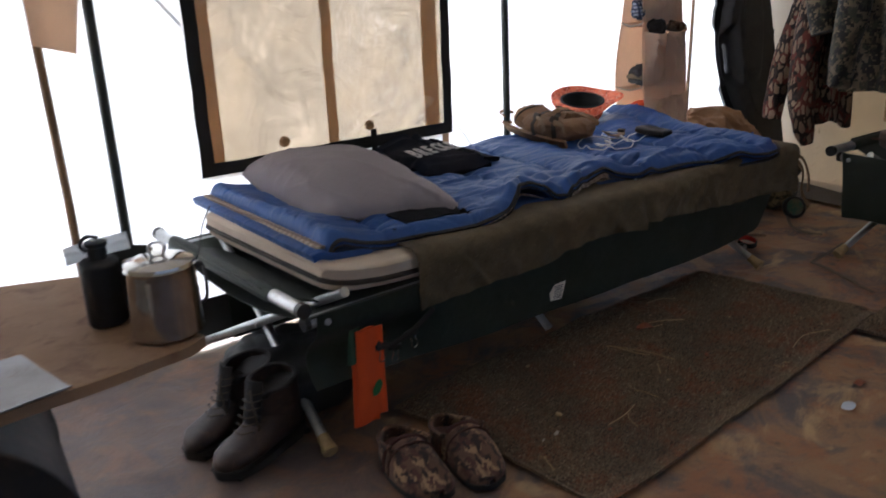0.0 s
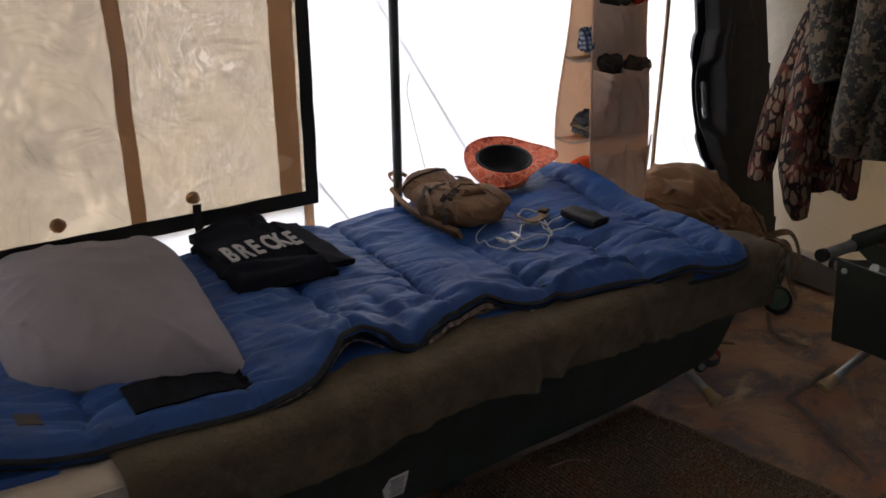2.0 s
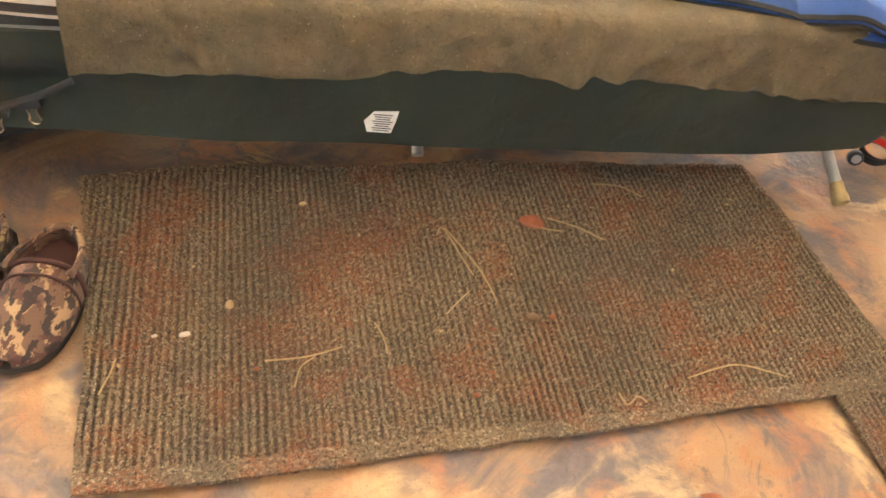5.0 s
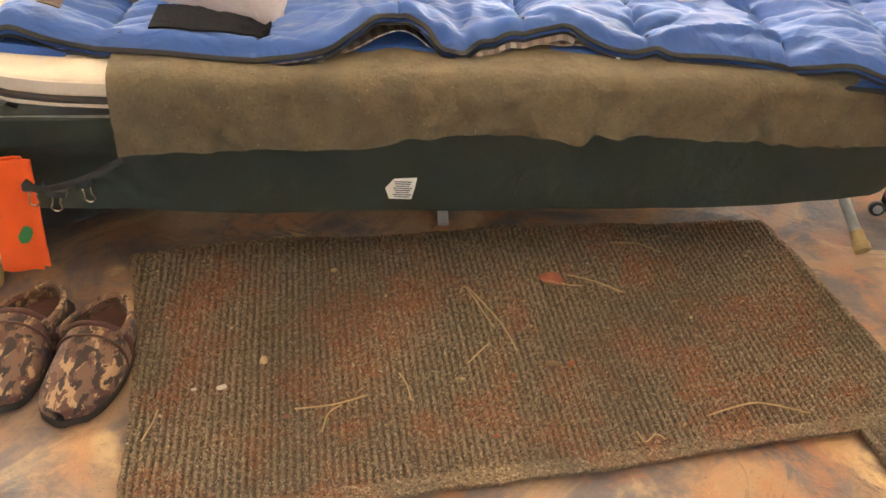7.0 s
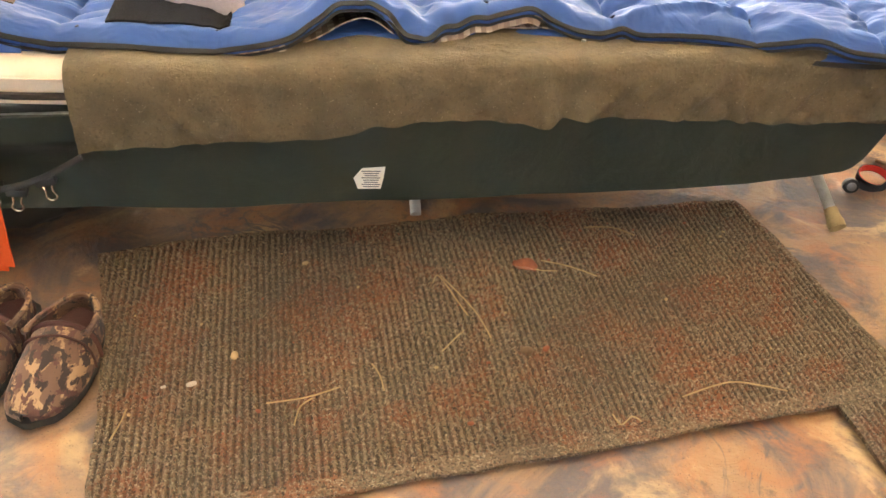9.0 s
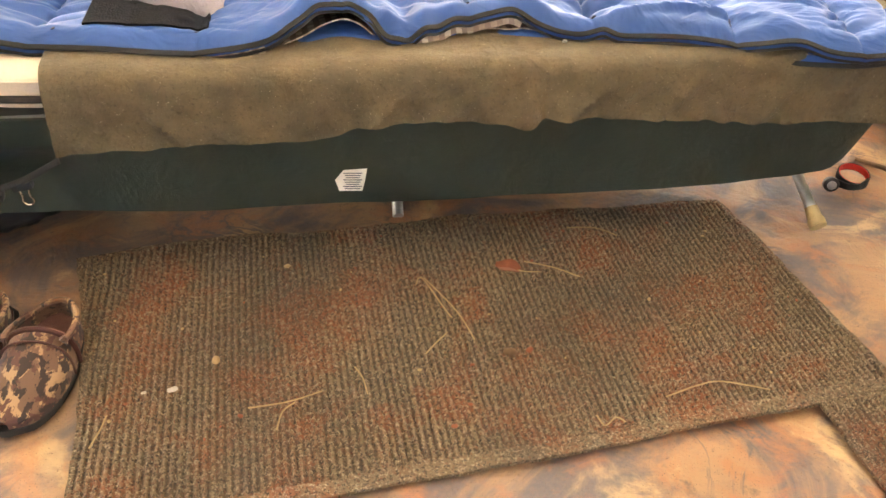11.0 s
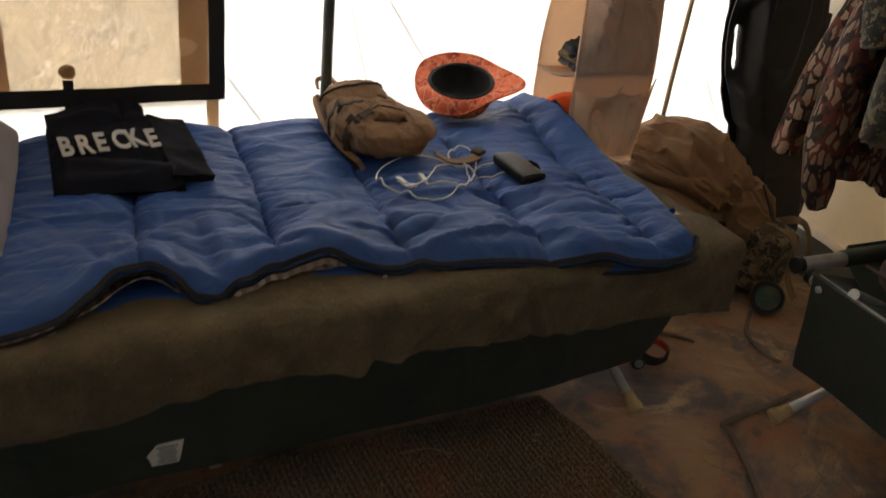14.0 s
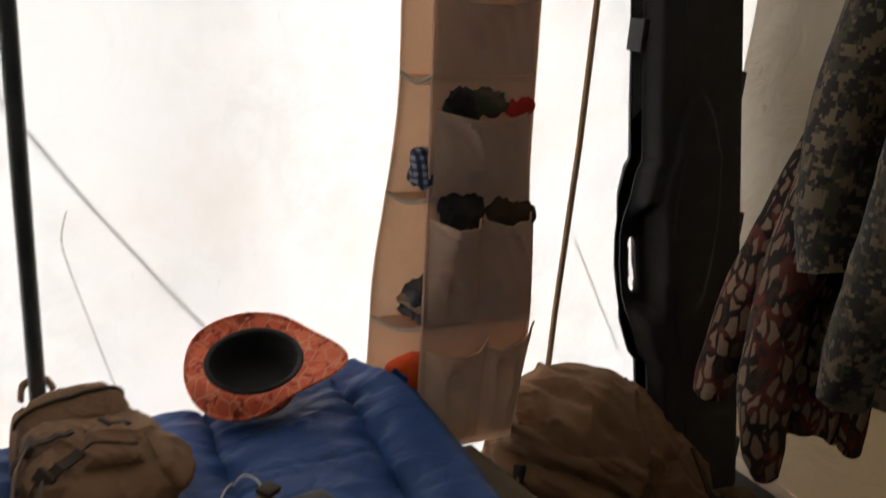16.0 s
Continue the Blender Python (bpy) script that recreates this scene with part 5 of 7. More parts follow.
def build_daypack():
    """Small brown daypack lying on its back, its lid towards the canvas."""
    m = BED @ Matrix.Translation(on_bag(1.335, 0.622, 0.03)) @ pose(0, 0, 0, 2, 3, -2)
    p = thing("daypack", "small brown nylon daypack lying on the sleeping bag", "backpack", m)
    skin = pack_form(0.1, 0.132, 0.04, 3.0, 1, 0.85)
    part("body", skin_body(skin), "coyote", p)
    bm, f = skin_panel(skin, ((-0.075, -0.135, 0.08), (0.085, -0.14, 0.075), (0.07, 0.03, 0.11), (-0.05, 0.035, 0.11)), 0.022)
    pocket = part("front_pocket", bm, "coyote", p, "padded brown front pocket")
    rim = [Vector(f(0.06 + 0.88 * i / 30, 0.93)) * 1.01 for i in range(31)]
    part("zip", tube(rim, 0.0028, 6), "coyote_dark", pocket, "dark zip over the pocket")
    rim = [Vector(f(0.05 + 0.9 * i / 30, 0.42 + 0.04 * math.sin(i / 5))) * 1.008 for i in range(31)]
    part("zip", tube(rim, 0.0022, 6), "coyote_dark", pocket, "dark zip over the pocket")
    top = pack_form(0.078, 0.055, 0.036, 2.8, 6, 0.7)
    bm = skin_body(top)
    bm.transform(Matrix.Translation((-0.015, 0.112, 0.014)) @ pose(0, 0, 0, 16, -6, 8))
    lid = part("lid", bm, "coyote", p, "brown top lid folded back")
    line = [Matrix.Translation((-0.015, 0.112, 0.014)) @ pose(0, 0, 0, 16, -6, 8) @ top(0.09 * math.cos(a), 0.02, 0.06 * math.sin(a), 0.003) for a in (math.pi * i / 24 for i in range(25))]
    part("zip", tube(line, 0.003, 6), "coyote_dark", lid, "dark lid zip")
    part("emblem", skin_box(skin, (0.03, 0.015, 0.1), (0.042, 0.026, 0.005), 0.022, 20, 0.0024), "coyote_dark", p, "dark brown rubber emblem")
    part("emblem_rim", skin_box(skin, (0.03, 0.015, 0.1), (0.03, 0.016, 0.006), 0.0235, 20, 0.0024), "coyote", p)
    for x, sign in ((-0.1, -1), (0.1, 1)):
        bm, f = skin_panel(skin, ((x, -0.15, 0.02), (x, -0.14, 0.055), (x, 0.0, 0.06), (x, 0.0, 0.005)), 0.014, n=(24, 30))
        part("side_pocket", bm, "coyote", p, "elastic side pocket")
        for y in (-0.09, 0.0) if sign < 0 else ():
            s = part("side_strap", skin_strap(skin, [(x, y, -0.02), (x, y + 0.01, 0.03), (x * 0.85, y + 0.015, 0.06), (x * 0.6, y + 0.02, 0.09)], 0.016, 0.016), "coyote_dark", p, "dark brown side strap")
            part("buckle", skin_box(skin, (x, y + 0.01, 0.045), (0.022, 0.03, 0.01), 0.02, 5), "coyote_dark", s, "dark brown plastic buckle")
            part("strap_end", band(curve([skin(x, y + 0.01, 0.04, 0.02), skin(x, y - 0.03, 0.03, 0.03), skin(x, y - 0.05, 0.0, 0.026)], 5), 0.012, 0.002, (sign, 0, 0.4)), "tan_web", s)
    part("shoulder_strap", band(curve([(-0.05, 0.2, -0.015), (-0.075, 0.2, -0.02), (-0.09, 0.14, -0.026), (-0.1, 0.04, -0.032), (-0.096, -0.06, -0.036), (-0.08, -0.13, -0.038)], 6), 0.032, 0.011, (0.8, 0, 0.6)), "coyote", p, "padded brown shoulder strap")
    part("haul_loop", tube(curve([(-0.03, 0.21, 0.02), (-0.04, 0.24, 0.025), (-0.07, 0.238, 0.02), (-0.08, 0.2, 0.012)], 6), 0.006, 8, flat=0.5), "coyote", p)
    tail = [(0.085, -0.15, -0.005), (0.12, -0.155, -0.022), (0.16, -0.15, -0.026), (0.195, -0.135, -0.026), (0.21, -0.12, -0.02)]
    t = part("waist_strap", band(curve(tail, 6), 0.024, 0.004, (0, 0, 1)), "tan_web", p, "tan waist strap with a clip")
    part("clip", rbox(0.03, 0.026, 0.01, 0.003, Matrix.Translation((0.212, -0.118, -0.018)) @ pose(0, 0, 0, 0, 0, 30)), "coyote_dark", t)


def build_hat():
    m = BED @ Matrix.Translation((1.634, 0.775, 0.556)) @ pose(0, 0, 0, 9, -2, -30) @ Matrix.Scale(0.92, 4)
    h = thing("brimmed_hat", "blaze orange brimmed hat lying upside down with a black lining", "hat", m)
    RX, RY = 0.09, 0.106

    def brim(s, t):
        a = 2 * math.pi * s
        c, n = math.cos(a), math.sin(a)
        peak = max(0.0, math.cos(a + 0.1)) ** 5
        x0, y0 = RX * c, RY * n
        x1, y1 = (0.128 + 0.05 * peak) * c, (0.138 - 0.014 * (1 - peak) * max(0.0, c) ** 2) * n
        x, y = x0 + t * (x1 - x0), y0 + t * (y1 - y0)
        droop = max(0.0, math.cos(a - radians(238))) ** 2
        z = 0.006 + 0.016 * t * max(0, n) - 0.045 * t * t * droop + 0.012 * t * max(0, -c) + 0.012 * t * peak
        return x, y, z + 0.004 * t * shift(c, n, 0, 1.6)

    def ring(fn, n, steps):
        """A closed ring of cloth with an underside."""
        own = bmesh.new()
        loops = [[own.verts.new(Vector(fn(i / n, j / steps)) - Vector((0, 0, 0.0025 * k))) for i in range(n)] for k in (0, 1) for j in (range(steps + 1) if k == 0 else range(steps, -1, -1))]
        for A, B in zip(loops, loops[1:] + loops[:1]):
            for i in range(n):
                own.faces.new((A[i], A[(i + 1) % n], B[(i + 1) % n], B[i]))
        return own

    b = part("brim", ring(brim, 96, 10), "hat", h)
    part("brim_edge", tube([brim(i / 90, 1.0) for i in range(91)], 0.0032, 6, caps=False), "hat", b)
    prof = [(1.0, 0.004), (0.985, -0.02), (0.93, -0.045), (0.84, -0.06), (0.6, -0.068), (0.25, -0.071), (0.0, -0.072)]
    outer = lathe([(RX * r + 0.003, z - 0.003) for r, z in prof], 48, Matrix.Diagonal((1, RY / RX, 1, 1)), None, False)
    part("crown", outer, "hat", h)
    inner = lathe([(RX * r - 0.002, z) for r, z in prof], 48, Matrix.Diagonal((1, RY / RX, 1, 1)), None, False)
    part("lining", inner, "lining_hat", h, "black quilted lining")
    part("sweatband", tube([(RX * 0.985 * math.cos(a), RY * 0.985 * math.sin(a), 0.005) for a in (2 * math.pi * i / 60 for i in range(61))], 0.006, 8, caps=False), "lining_hat", h, "black sweatband")


def build_charger():
    m = BED @ Matrix.Translation(on_bag(1.58, 0.382, 0.013)) @ pose(0, 0, 0, 3, -4, 97) @ Matrix.Diagonal((0.8, 0.92, 1, 1))
    p = thing("power_bank", "black rounded power bank on the sleeping bag", "power bank", m)
    part("body", lump(0.078, 0.036, 0.0135, 0.32, None, None, 0, 8, 0, 44, 20, 0.45), "black", p)
    part("end_ring", lump(0.006, 0.0375, 0.013, 0.4, Matrix.Translation((-0.068, 0, 0)), None, 0, 8, 0, 30, 14, 0.45), "case", p)
    part("mark", rbox(0.018, 0.004, 0.0006, 0, Matrix.Translation((-0.03, -0.004, 0.0127))), "white_plastic", p, "small pale printed mark")
    part("wrist_loop", band(curve([(0.02, -0.034, 0.0), (0.02, -0.05, 0.0), (0.0, -0.06, -0.002), (-0.02, -0.052, -0.004), (-0.02, -0.04, -0.006)], 6), 0.012, 0.003, (0, 1, 0.6)), "webbing", p, "black wrist loop")
    c = thing("charging_cable", "coiled white charging cables on the sleeping bag", "cable", BED)
    loops = [
        [(1.572, 0.362), (1.54, 0.4), (1.501, 0.43), (1.47, 0.475), (1.43, 0.5), (1.37, 0.514), (1.305, 0.49), (1.268, 0.455), (1.258, 0.416), (1.268, 0.367), (1.292, 0.322), (1.328, 0.294), (1.376, 0.309), (1.444, 0.365), (1.509, 0.447), (1.543, 0.514), (1.54, 0.56), (1.513, 0.567), (1.478, 0.525), (1.465, 0.475), (1.485, 0.45), (1.53, 0.44), (1.57, 0.45)],
        [(1.3, 0.38), (1.31, 0.362), (1.355, 0.389), (1.42, 0.45), (1.471, 0.474), (1.48, 0.445), (1.461, 0.388), (1.423, 0.342), (1.381, 0.33), (1.348, 0.35), (1.344, 0.37)],
    ]
    for k, line in enumerate(loops):
        flat = curve([(u, v, 0) for u, v in line], 10)
        pts = [on_bag(q.x, q.y, 0.003 + 0.004 * k + 0.0025 * (1 + math.sin(0.31 * i))) for i, q in enumerate(flat)]
        part("cord", tube(pts, 0.0018, 8), "white_plastic", c)
    for u, v, a in ((1.297, 0.386, 110), (1.306, 0.358, 200), (1.346, 0.388, 95)):
        plug = part("plug", rbox(0.024, 0.011, 0.007, 0.002, Matrix.Translation(on_bag(u, v, 0.01)) @ pose(0, 0, 0, 0, -12, a)), "white_plastic", c)
        part("contact", rbox(0.008, 0.007, 0.003, 0.0005, Matrix.Translation(on_bag(u, v, 0.01)) @ pose(0, 0, 0, 0, -12, a) @ Matrix.Translation((0.015, 0, 0))), "alu", plug)


build_daypack()
build_hat()
build_charger()


# ---- hanging organizer and what it holds ----
OC, OA, OB = Vector((0.802, 1.2, 0)), Vector((0.24, 0.0, 0)), Vector((-0.072, 0.088, 0))


def org_at(a, b, z):
    """Place in the organizer: a along its pocket face, b into its depth."""
    up = max(0.0, z - 0.57)
    low = max(0.0, 0.57 - z)
    slim = 1 - 0.55 * low - 0.12 * ease(up / 0.35)
    side = 1 - 0.45 * ease(up / 0.5)
    return OC + OA * (a * slim + (1 - slim) * 0.1) + OB * b * side + Vector((-0.03 * up - 0.2 * low, 0.02 * up - 0.4 * low, z))


def build_organizer():
    o = thing("hanging_organizer", "khaki cloth hanging organizer with shelves and pockets", "organizer")

    def panel(name, a0, b0, a1, b1, z0, z1, label="", wob=0.004):
        def f(s, t):
            p = org_at(a0 + s * (a1 - a0), b0 + s * (b1 - b0), z0 + t * (z1 - z0))
            w = wob * math.sin(math.pi * s) * (shift(p.x, p.y, p.z, 9) + 0.4)
            return p + Vector((w * 0.3, -w, 0.003 * math.sin(math.pi * s) * shift(p.x, 0, 0, 9)))

        return part(name, sheet(f, 14, 40, 0.003), "khaki", o, label)

    panel("pocket_face", 0, 0, 1, 0, 0.355, 1.3)
    panel("far_side", 1, 0, 1, 1, 0.41, 1.3)
    panel("back_panel", 1, 1, 0, 1, 0.41, 1.3)
    panel("upper_front", 0, 1, 0, 0, 1.2, 1.3)
    for z in (0.405, 0.575, 0.834, 1.06, 1.24):
        def shelf(s, t, z=z):
            p = org_at(s, t, z)
            return p + Vector((0, 0, -0.014 * math.sin(math.pi * t) * (1 - 0.4 * s) + 0.002 * shift(p.x, p.y, z, 12)))

        sh = part("shelf", sheet(shelf, 10, 12, 0.006), "khaki", o)
        rim = [org_at(-0.01, t / 10, z) + Vector((0, 0, -0.014 * math.sin(math.pi * t / 10))) for t in range(11)]
        part("binding", tube(rim, 0.004, 6), "cream", sh, "cream shelf binding")
    for b in (0.0, 1.0):
        part("edge_binding", tube([org_at(-0.004, b, 0.4 + 0.9 * i / 30) for i in range(31)], 0.0035, 6), "khaki", o, "stitched cloth edge")
    part("edge_binding", tube([org_at(1.004, 0, 0.4 + 0.9 * i / 30) for i in range(31)], 0.0035, 6), "khaki", o)
    for z in (0.575, 0.834, 1.06):
        part("seam_welt", tube([org_at(i / 12, -0.02, z) for i in range(13)], 0.0028, 6), "khaki", o, "stitched seam")

    def pocket(a0, a1, z0, z1, out, flop=0.0, seed=0, dent=0.0):
        n = Vector((OA.y, -OA.x, 0)).normalized()

        def f(s, t):
            a, z = a0 + s * (a1 - a0), z0 + t * (z1 - z0)
            a += (s - 0.5) * flop * t * 0.3
            p = org_at(a, 0, z)
            box = min(1.0, 3.2 * min(s, 1 - s))
            bulge = out * box * (0.15 + 0.85 * t)
            facet = abs(shift(a * 4 + z * 9, z * 7, 0, 1.3, seed))
            bulge += 0.012 * box * ease(t / 0.2) * (0.5 - 2 * facet) - dent * math.exp(-(((s - 0.55) / 0.25) ** 2 + ((t - 0.62) / 0.2) ** 2))
            dz = -0.012 * box * (t > 0.9) + 0.06 * flop * t * (s - 0.6)
            return p + n * (bulge + 0.004) + Vector((0, 0, dz))

        p = part("pocket", sheet(f, 34, 34, 0.0025), "khaki", o)
        part("pocket_hem", tube([f(i / 34, 1.0) for i in range(35)], 0.0024, 6), "khaki", p)
        return p

    pocket(0.03, 0.97, 1.07, 1.2, 0.012, 0, 5)
    pocket(0.03, 0.98, 0.845, 0.998, 0.042, 0, 1)
    pocket(0.03, 0.5, 0.585, 0.8, 0.052, 0.12, 2)
    pocket(0.52, 1.0, 0.585, 0.803, 0.048, 0.3, 3)
    pocket(0.06, 0.6, 0.37, 0.54, 0.032, 0.2, 4, 0.035)
    pocket(0.6, 0.97, 0.37, 0.55, 0.036, 0.6, 6, 0.014)

    def stuffed(name, label, cat, a, b, z, sx, sy, sz, material, seed, crease=0.02, box=0.45):
        p = org_at(a, b, z)
        ang = math.degrees(math.atan2(OA.y, OA.x))
        bm = lump(sx, sy, sz, box, None, None, crease, 34, seed, 56, 34, 0.75)
        for v in bm.verts if box < 0.7 else ():
            v.co.z += 0.25 * sz * shift(v.co.x, v.co.y, v.co.z, 40, seed + 2) + 0.5 * crease * shift(v.co.x, v.co.y, v.co.z, 75, seed + 8)
        ob = part(name, bm, material, None, label)
        ob.matrix_basis = Matrix.Translation(p) @ pose(0, 0, 0, 6 * math.sin(seed), 8 * math.cos(seed), ang)
        return tagged(ob, category=cat)

    stuffed("folded_shirt", "folded tan and grey shirts in the organizer", "clothes", 0.42, 0.5, 0.592, 0.09, 0.04, 0.016, "grey_cloth", 1)
    stuffed("folded_shirt", "folded pale khaki shirt in the organizer", "clothes", 0.43, 0.5, 0.618, 0.09, 0.04, 0.015, "faded_khaki", 2)
    stuffed("folded_shirt", "folded dark camouflage shirt in the organizer", "clothes", 0.44, 0.5, 0.645, 0.086, 0.038, 0.018, "denim", 3)
    stuffed("folded_shirt", "rumpled blue checked shirt in the organizer", "clothes", 0.3, 0.45, 0.884, 0.068, 0.026, 0.04, "check", 4, 0.016)
    stuffed("folded_shirt", "rumpled dark shirt in the organizer", "clothes", 0.7, 0.5, 0.9, 0.06, 0.026, 0.05, "denim", 12, 0.02)
    stuffed("knit_cap", "safety orange knit cap in the organizer", "cap", 0.22, 0.5, 0.465, 0.072, 0.036, 0.056, "orange", 5, 0.004, 0.85)
    stuffed("glove", "black glove with a loop sticking out of a pocket", "glove", 0.26, -0.14, 0.806, 0.046, 0.016, 0.04, "webbing", 6, 0.016)
    stuffed("glove", "dark brown glove sticking out of a pocket", "glove", 0.76, -0.14, 0.798, 0.05, 0.015, 0.024, "coyote_dark", 7, 0.016)
    stuffed("sock", "crumpled camouflage sock in a pocket", "sock", 0.4, -0.1, 1.01, 0.07, 0.014, 0.024, "camo_wood", 8, 0.02)
    stuffed("sock", "red and black sock in a pocket", "sock", 0.82, -0.1, 1.004, 0.026, 0.012, 0.016, "red", 9, 0.016)


build_organizer()


# ---- rucksack, pouch and case at the foot of the bed ----
def build_rucksack():
    m = Matrix.Translation((1.18, 1.14, 0.205)) @ pose(0, 0, 0, 0, 10, -6)
    p = thing("rucksack", "large coyote brown rucksack slumped against the canvas behind the cot", "backpack", m)
    skin = pack_form(0.205, 0.165, 0.21, 2.4, 2, 1.0)
    part("body", skin_body(skin), "coyote", p)
    side = pack_form(0.145, 0.14, 0.165, 2.3, 9, 1.0)
    away = Vector((0.135, -0.05, -0.03))

    def on_side(pts, lift):
        return [side(*q, lift) + away for q in pts]

    bm = skin_body(side)
    bm.transform(Matrix.Translation(away))
    part("side_compartment", bm, "coyote", p, "brown side compartment stuffed full")
    for pts in ([(0.05, -0.06, 0.17), (0.08, -0.13, 0.08), (0.085, -0.14, 0.0), (0.07, -0.14, -0.12)], [(0.12, 0.0, 0.15), (0.15, -0.07, 0.06), (0.15, -0.08, -0.02), (0.14, -0.08, -0.12)]):
        s = part("compression_strap", band(curve(on_side(pts, 0.006), 8), 0.024, 0.004, (0.5, -0.8, 0.3)), "coyote_dark", p, "brown webbing compression strap")
        q = on_side([pts[2]], 0.01)[0]
        part("buckle", rbox(0.032, 0.012, 0.045, 0.004, Matrix.Translation(q) @ pose(0, 0, 0, 0, 4, 28)), "black", s, "black plastic buckle")
        part("strap_end", band(curve([q + Vector((0.004, -0.006, -0.02)), q + Vector((0.012, -0.02, -0.06)), q + Vector((0.006, -0.024, -0.1)), q + Vector((0.02, -0.02, -0.13))], 5), 0.02, 0.003, (0.3, -1, 0.2)), "tan_web", s)

    # bunched collar under the lid
    def collar(s, t):
        x = -0.24 + 0.27 * s
        q = Vector((x, 0.0 - 0.2 * s ** 0.7, 0.19 - 0.15 * t - 0.05 * s))
        ruck = 0.013 * math.sin(13 * t + 5 * s + 2.5 * shift(s, t, 0, 3)) + 0.01 * shift(s * 2, t * 5, 4, 2.2)
        return skin(q.x, q.y, q.z, 0.016 + 1.5 * ruck * ease(min(s, 1 - s) / 0.1) - 0.012 * ease((0.1 - min(t, 1 - t)) / 0.1))

    part("collar", sheet(collar, 60, 50, 0.004), "coyote", p, "bunched drawstring collar under the lid")

    def lid_top(s, t):
        A, B, C, D = Vector((-0.25, 0.06, 0.13)), Vector((0.0, -0.2, 0.07)), Vector((0.05, 0.02, 0.24)), Vector((-0.14, 0.16, 0.24))
        q = A.lerp(B, s).lerp(D.lerp(C, s), t)
        rim = min(s, 1 - s, t, 1 - t)
        return skin(q.x, q.y, q.z, 0.02 + 0.016 * ease(rim / 0.3) + 0.012 * math.sin(15 * s - 7 * t + 2 * shift(s, t, 0, 3)) * (1 - t) * ease((1 - s) / 0.3) + 0.012 * s * (1 - t) - 0.014 * math.exp(-(((t - 0.45 + 0.25 * s) / 0.05) ** 2)) + 0.008 * shift(s, t, 5, 5))

    lid = part("lid", sheet(lid_top, 50, 50, 0.006), "coyote", p, "brown top lid drawn down to a point by a strap")
    for line in ([lid_top(i / 40, 0.0) for i in range(41)], [lid_top(1.0, i / 40) for i in range(41)]):
        part("lid_piping", tube(line, 0.0035, 6), "coyote", lid)
    bm, f = skin_panel(skin, ((-0.2, -0.12, -0.2), (-0.03, -0.2, -0.2), (-0.05, -0.2, 0.0), (-0.22, -0.1, 0.02)), 0.03, 0.004, 0.008)
    front = part("front_pocket", bm, "coyote", p, "stuffed brown front pocket")
    part("zip", tube([Vector(f(0.04 + 0.92 * i / 30, 0.86 - 0.05 * math.sin(i / 4))) * 1.008 for i in range(31)], 0.004, 6), "coyote_dark", front, "dark zip")
    main = part("lid_strap", skin_strap(skin, [(-0.005, -0.2, 0.06), (0.005, -0.2, 0.0), (0.012, -0.2, -0.06), (0.03, -0.2, -0.17)], 0.03, 0.034, 0.004), "tan_web", p, "tan webbing strap holding the lid")
    part("buckle", skin_box(skin, (0.004, -0.2, 0.02), (0.042, 0.05, 0.014), 0.04, 6, 0.004), "black", main, "black plastic buckle")
    part("buckle_bar", skin_box(skin, (0.007, -0.2, -0.02), (0.038, 0.011, 0.012), 0.04, 6, 0.003), "black", main)
    for z in (-0.11, -0.04):
        part("lash_webbing", skin_strap(skin, [(-0.24, 0.0, z), (-0.19, -0.12, z), (-0.1, -0.2, z), (-0.02, -0.2, z - 0.01)], 0.022, 0.034, 0.003), "coyote_dark", p)
    k = part("shoulder_clip", skin_box(skin, (-0.2, -0.1, 0.05), (0.05, 0.024, 0.014), 0.03, 40, 0.004), "black", p, "black clip beside the collar")
    part("loose_strap", tube(curve([skin(-0.2, -0.1, 0.05, 0.034), skin(-0.19, -0.13, -0.01, 0.05), skin(-0.16, -0.16, -0.07, 0.042)], 6), 0.008, 8, flat=0.4), "tan_web", k)

    m = Matrix.Translation((1.37, 0.94, 0)) @ pose(0, 0, 0, 0, 0, 25)
    q = thing("gear_pouch", "camouflage gear pouch with tan straps on the floor", "pouch", m)
    part("body", lump(0.075, 0.07, 0.1, 0.6, Matrix.Translation((0, 0, 0.1)), None, 0.016, 16, 3, 30, 22, 0.7), "camo_pouch", q)
    part("flap", lump(0.078, 0.06, 0.03, 0.6, Matrix.Translation((0, -0.02, 0.185)) @ pose(0, 0, 0, 18, 0, 0), None, 0.01, 18, 5, 26, 14, 0.8), "camo_pouch", q)
    part("strap", band(curve([(-0.05, 0.02, 0.21), (-0.06, -0.07, 0.24), (-0.03, -0.1, 0.19), (-0.02, -0.1, 0.1), (0.0, -0.13, 0.03)], 6), 0.026, 0.004, (0, -1, 0.4)), "tan_web", q, "tan webbing strap")
    part("strap", band(curve([(0.05, 0.02, 0.2), (0.07, -0.06, 0.23), (0.075, -0.1, 0.16), (0.06, -0.11, 0.08)], 6), 0.024, 0.004, (0, -1, 0.4)), "tan_web", q, "tan webbing strap")
    m = Matrix.Translation((1.325, 0.82, 0.046)) @ pose(0, 0, 0, 68, 0, -32) @ Matrix.Scale(0.82, 4)
    r = thing("canteen_lid", "round green plastic canteen lying by the pouch", "canteen", m)
    part("rim", lathe([(0, -0.02), (0.052, -0.02), (0.058, -0.012), (0.058, 0.012), (0.052, 0.02), (0.044, 0.021), (0.042, 0.015), (0, 0.015)], 30), "black", r)
    part("face", lathe([(0, 0.014), (0.043, 0.014), (0.04, 0.019), (0.02, 0.022), (0, 0.0225)], 28), "teal", r, "mottled green face")


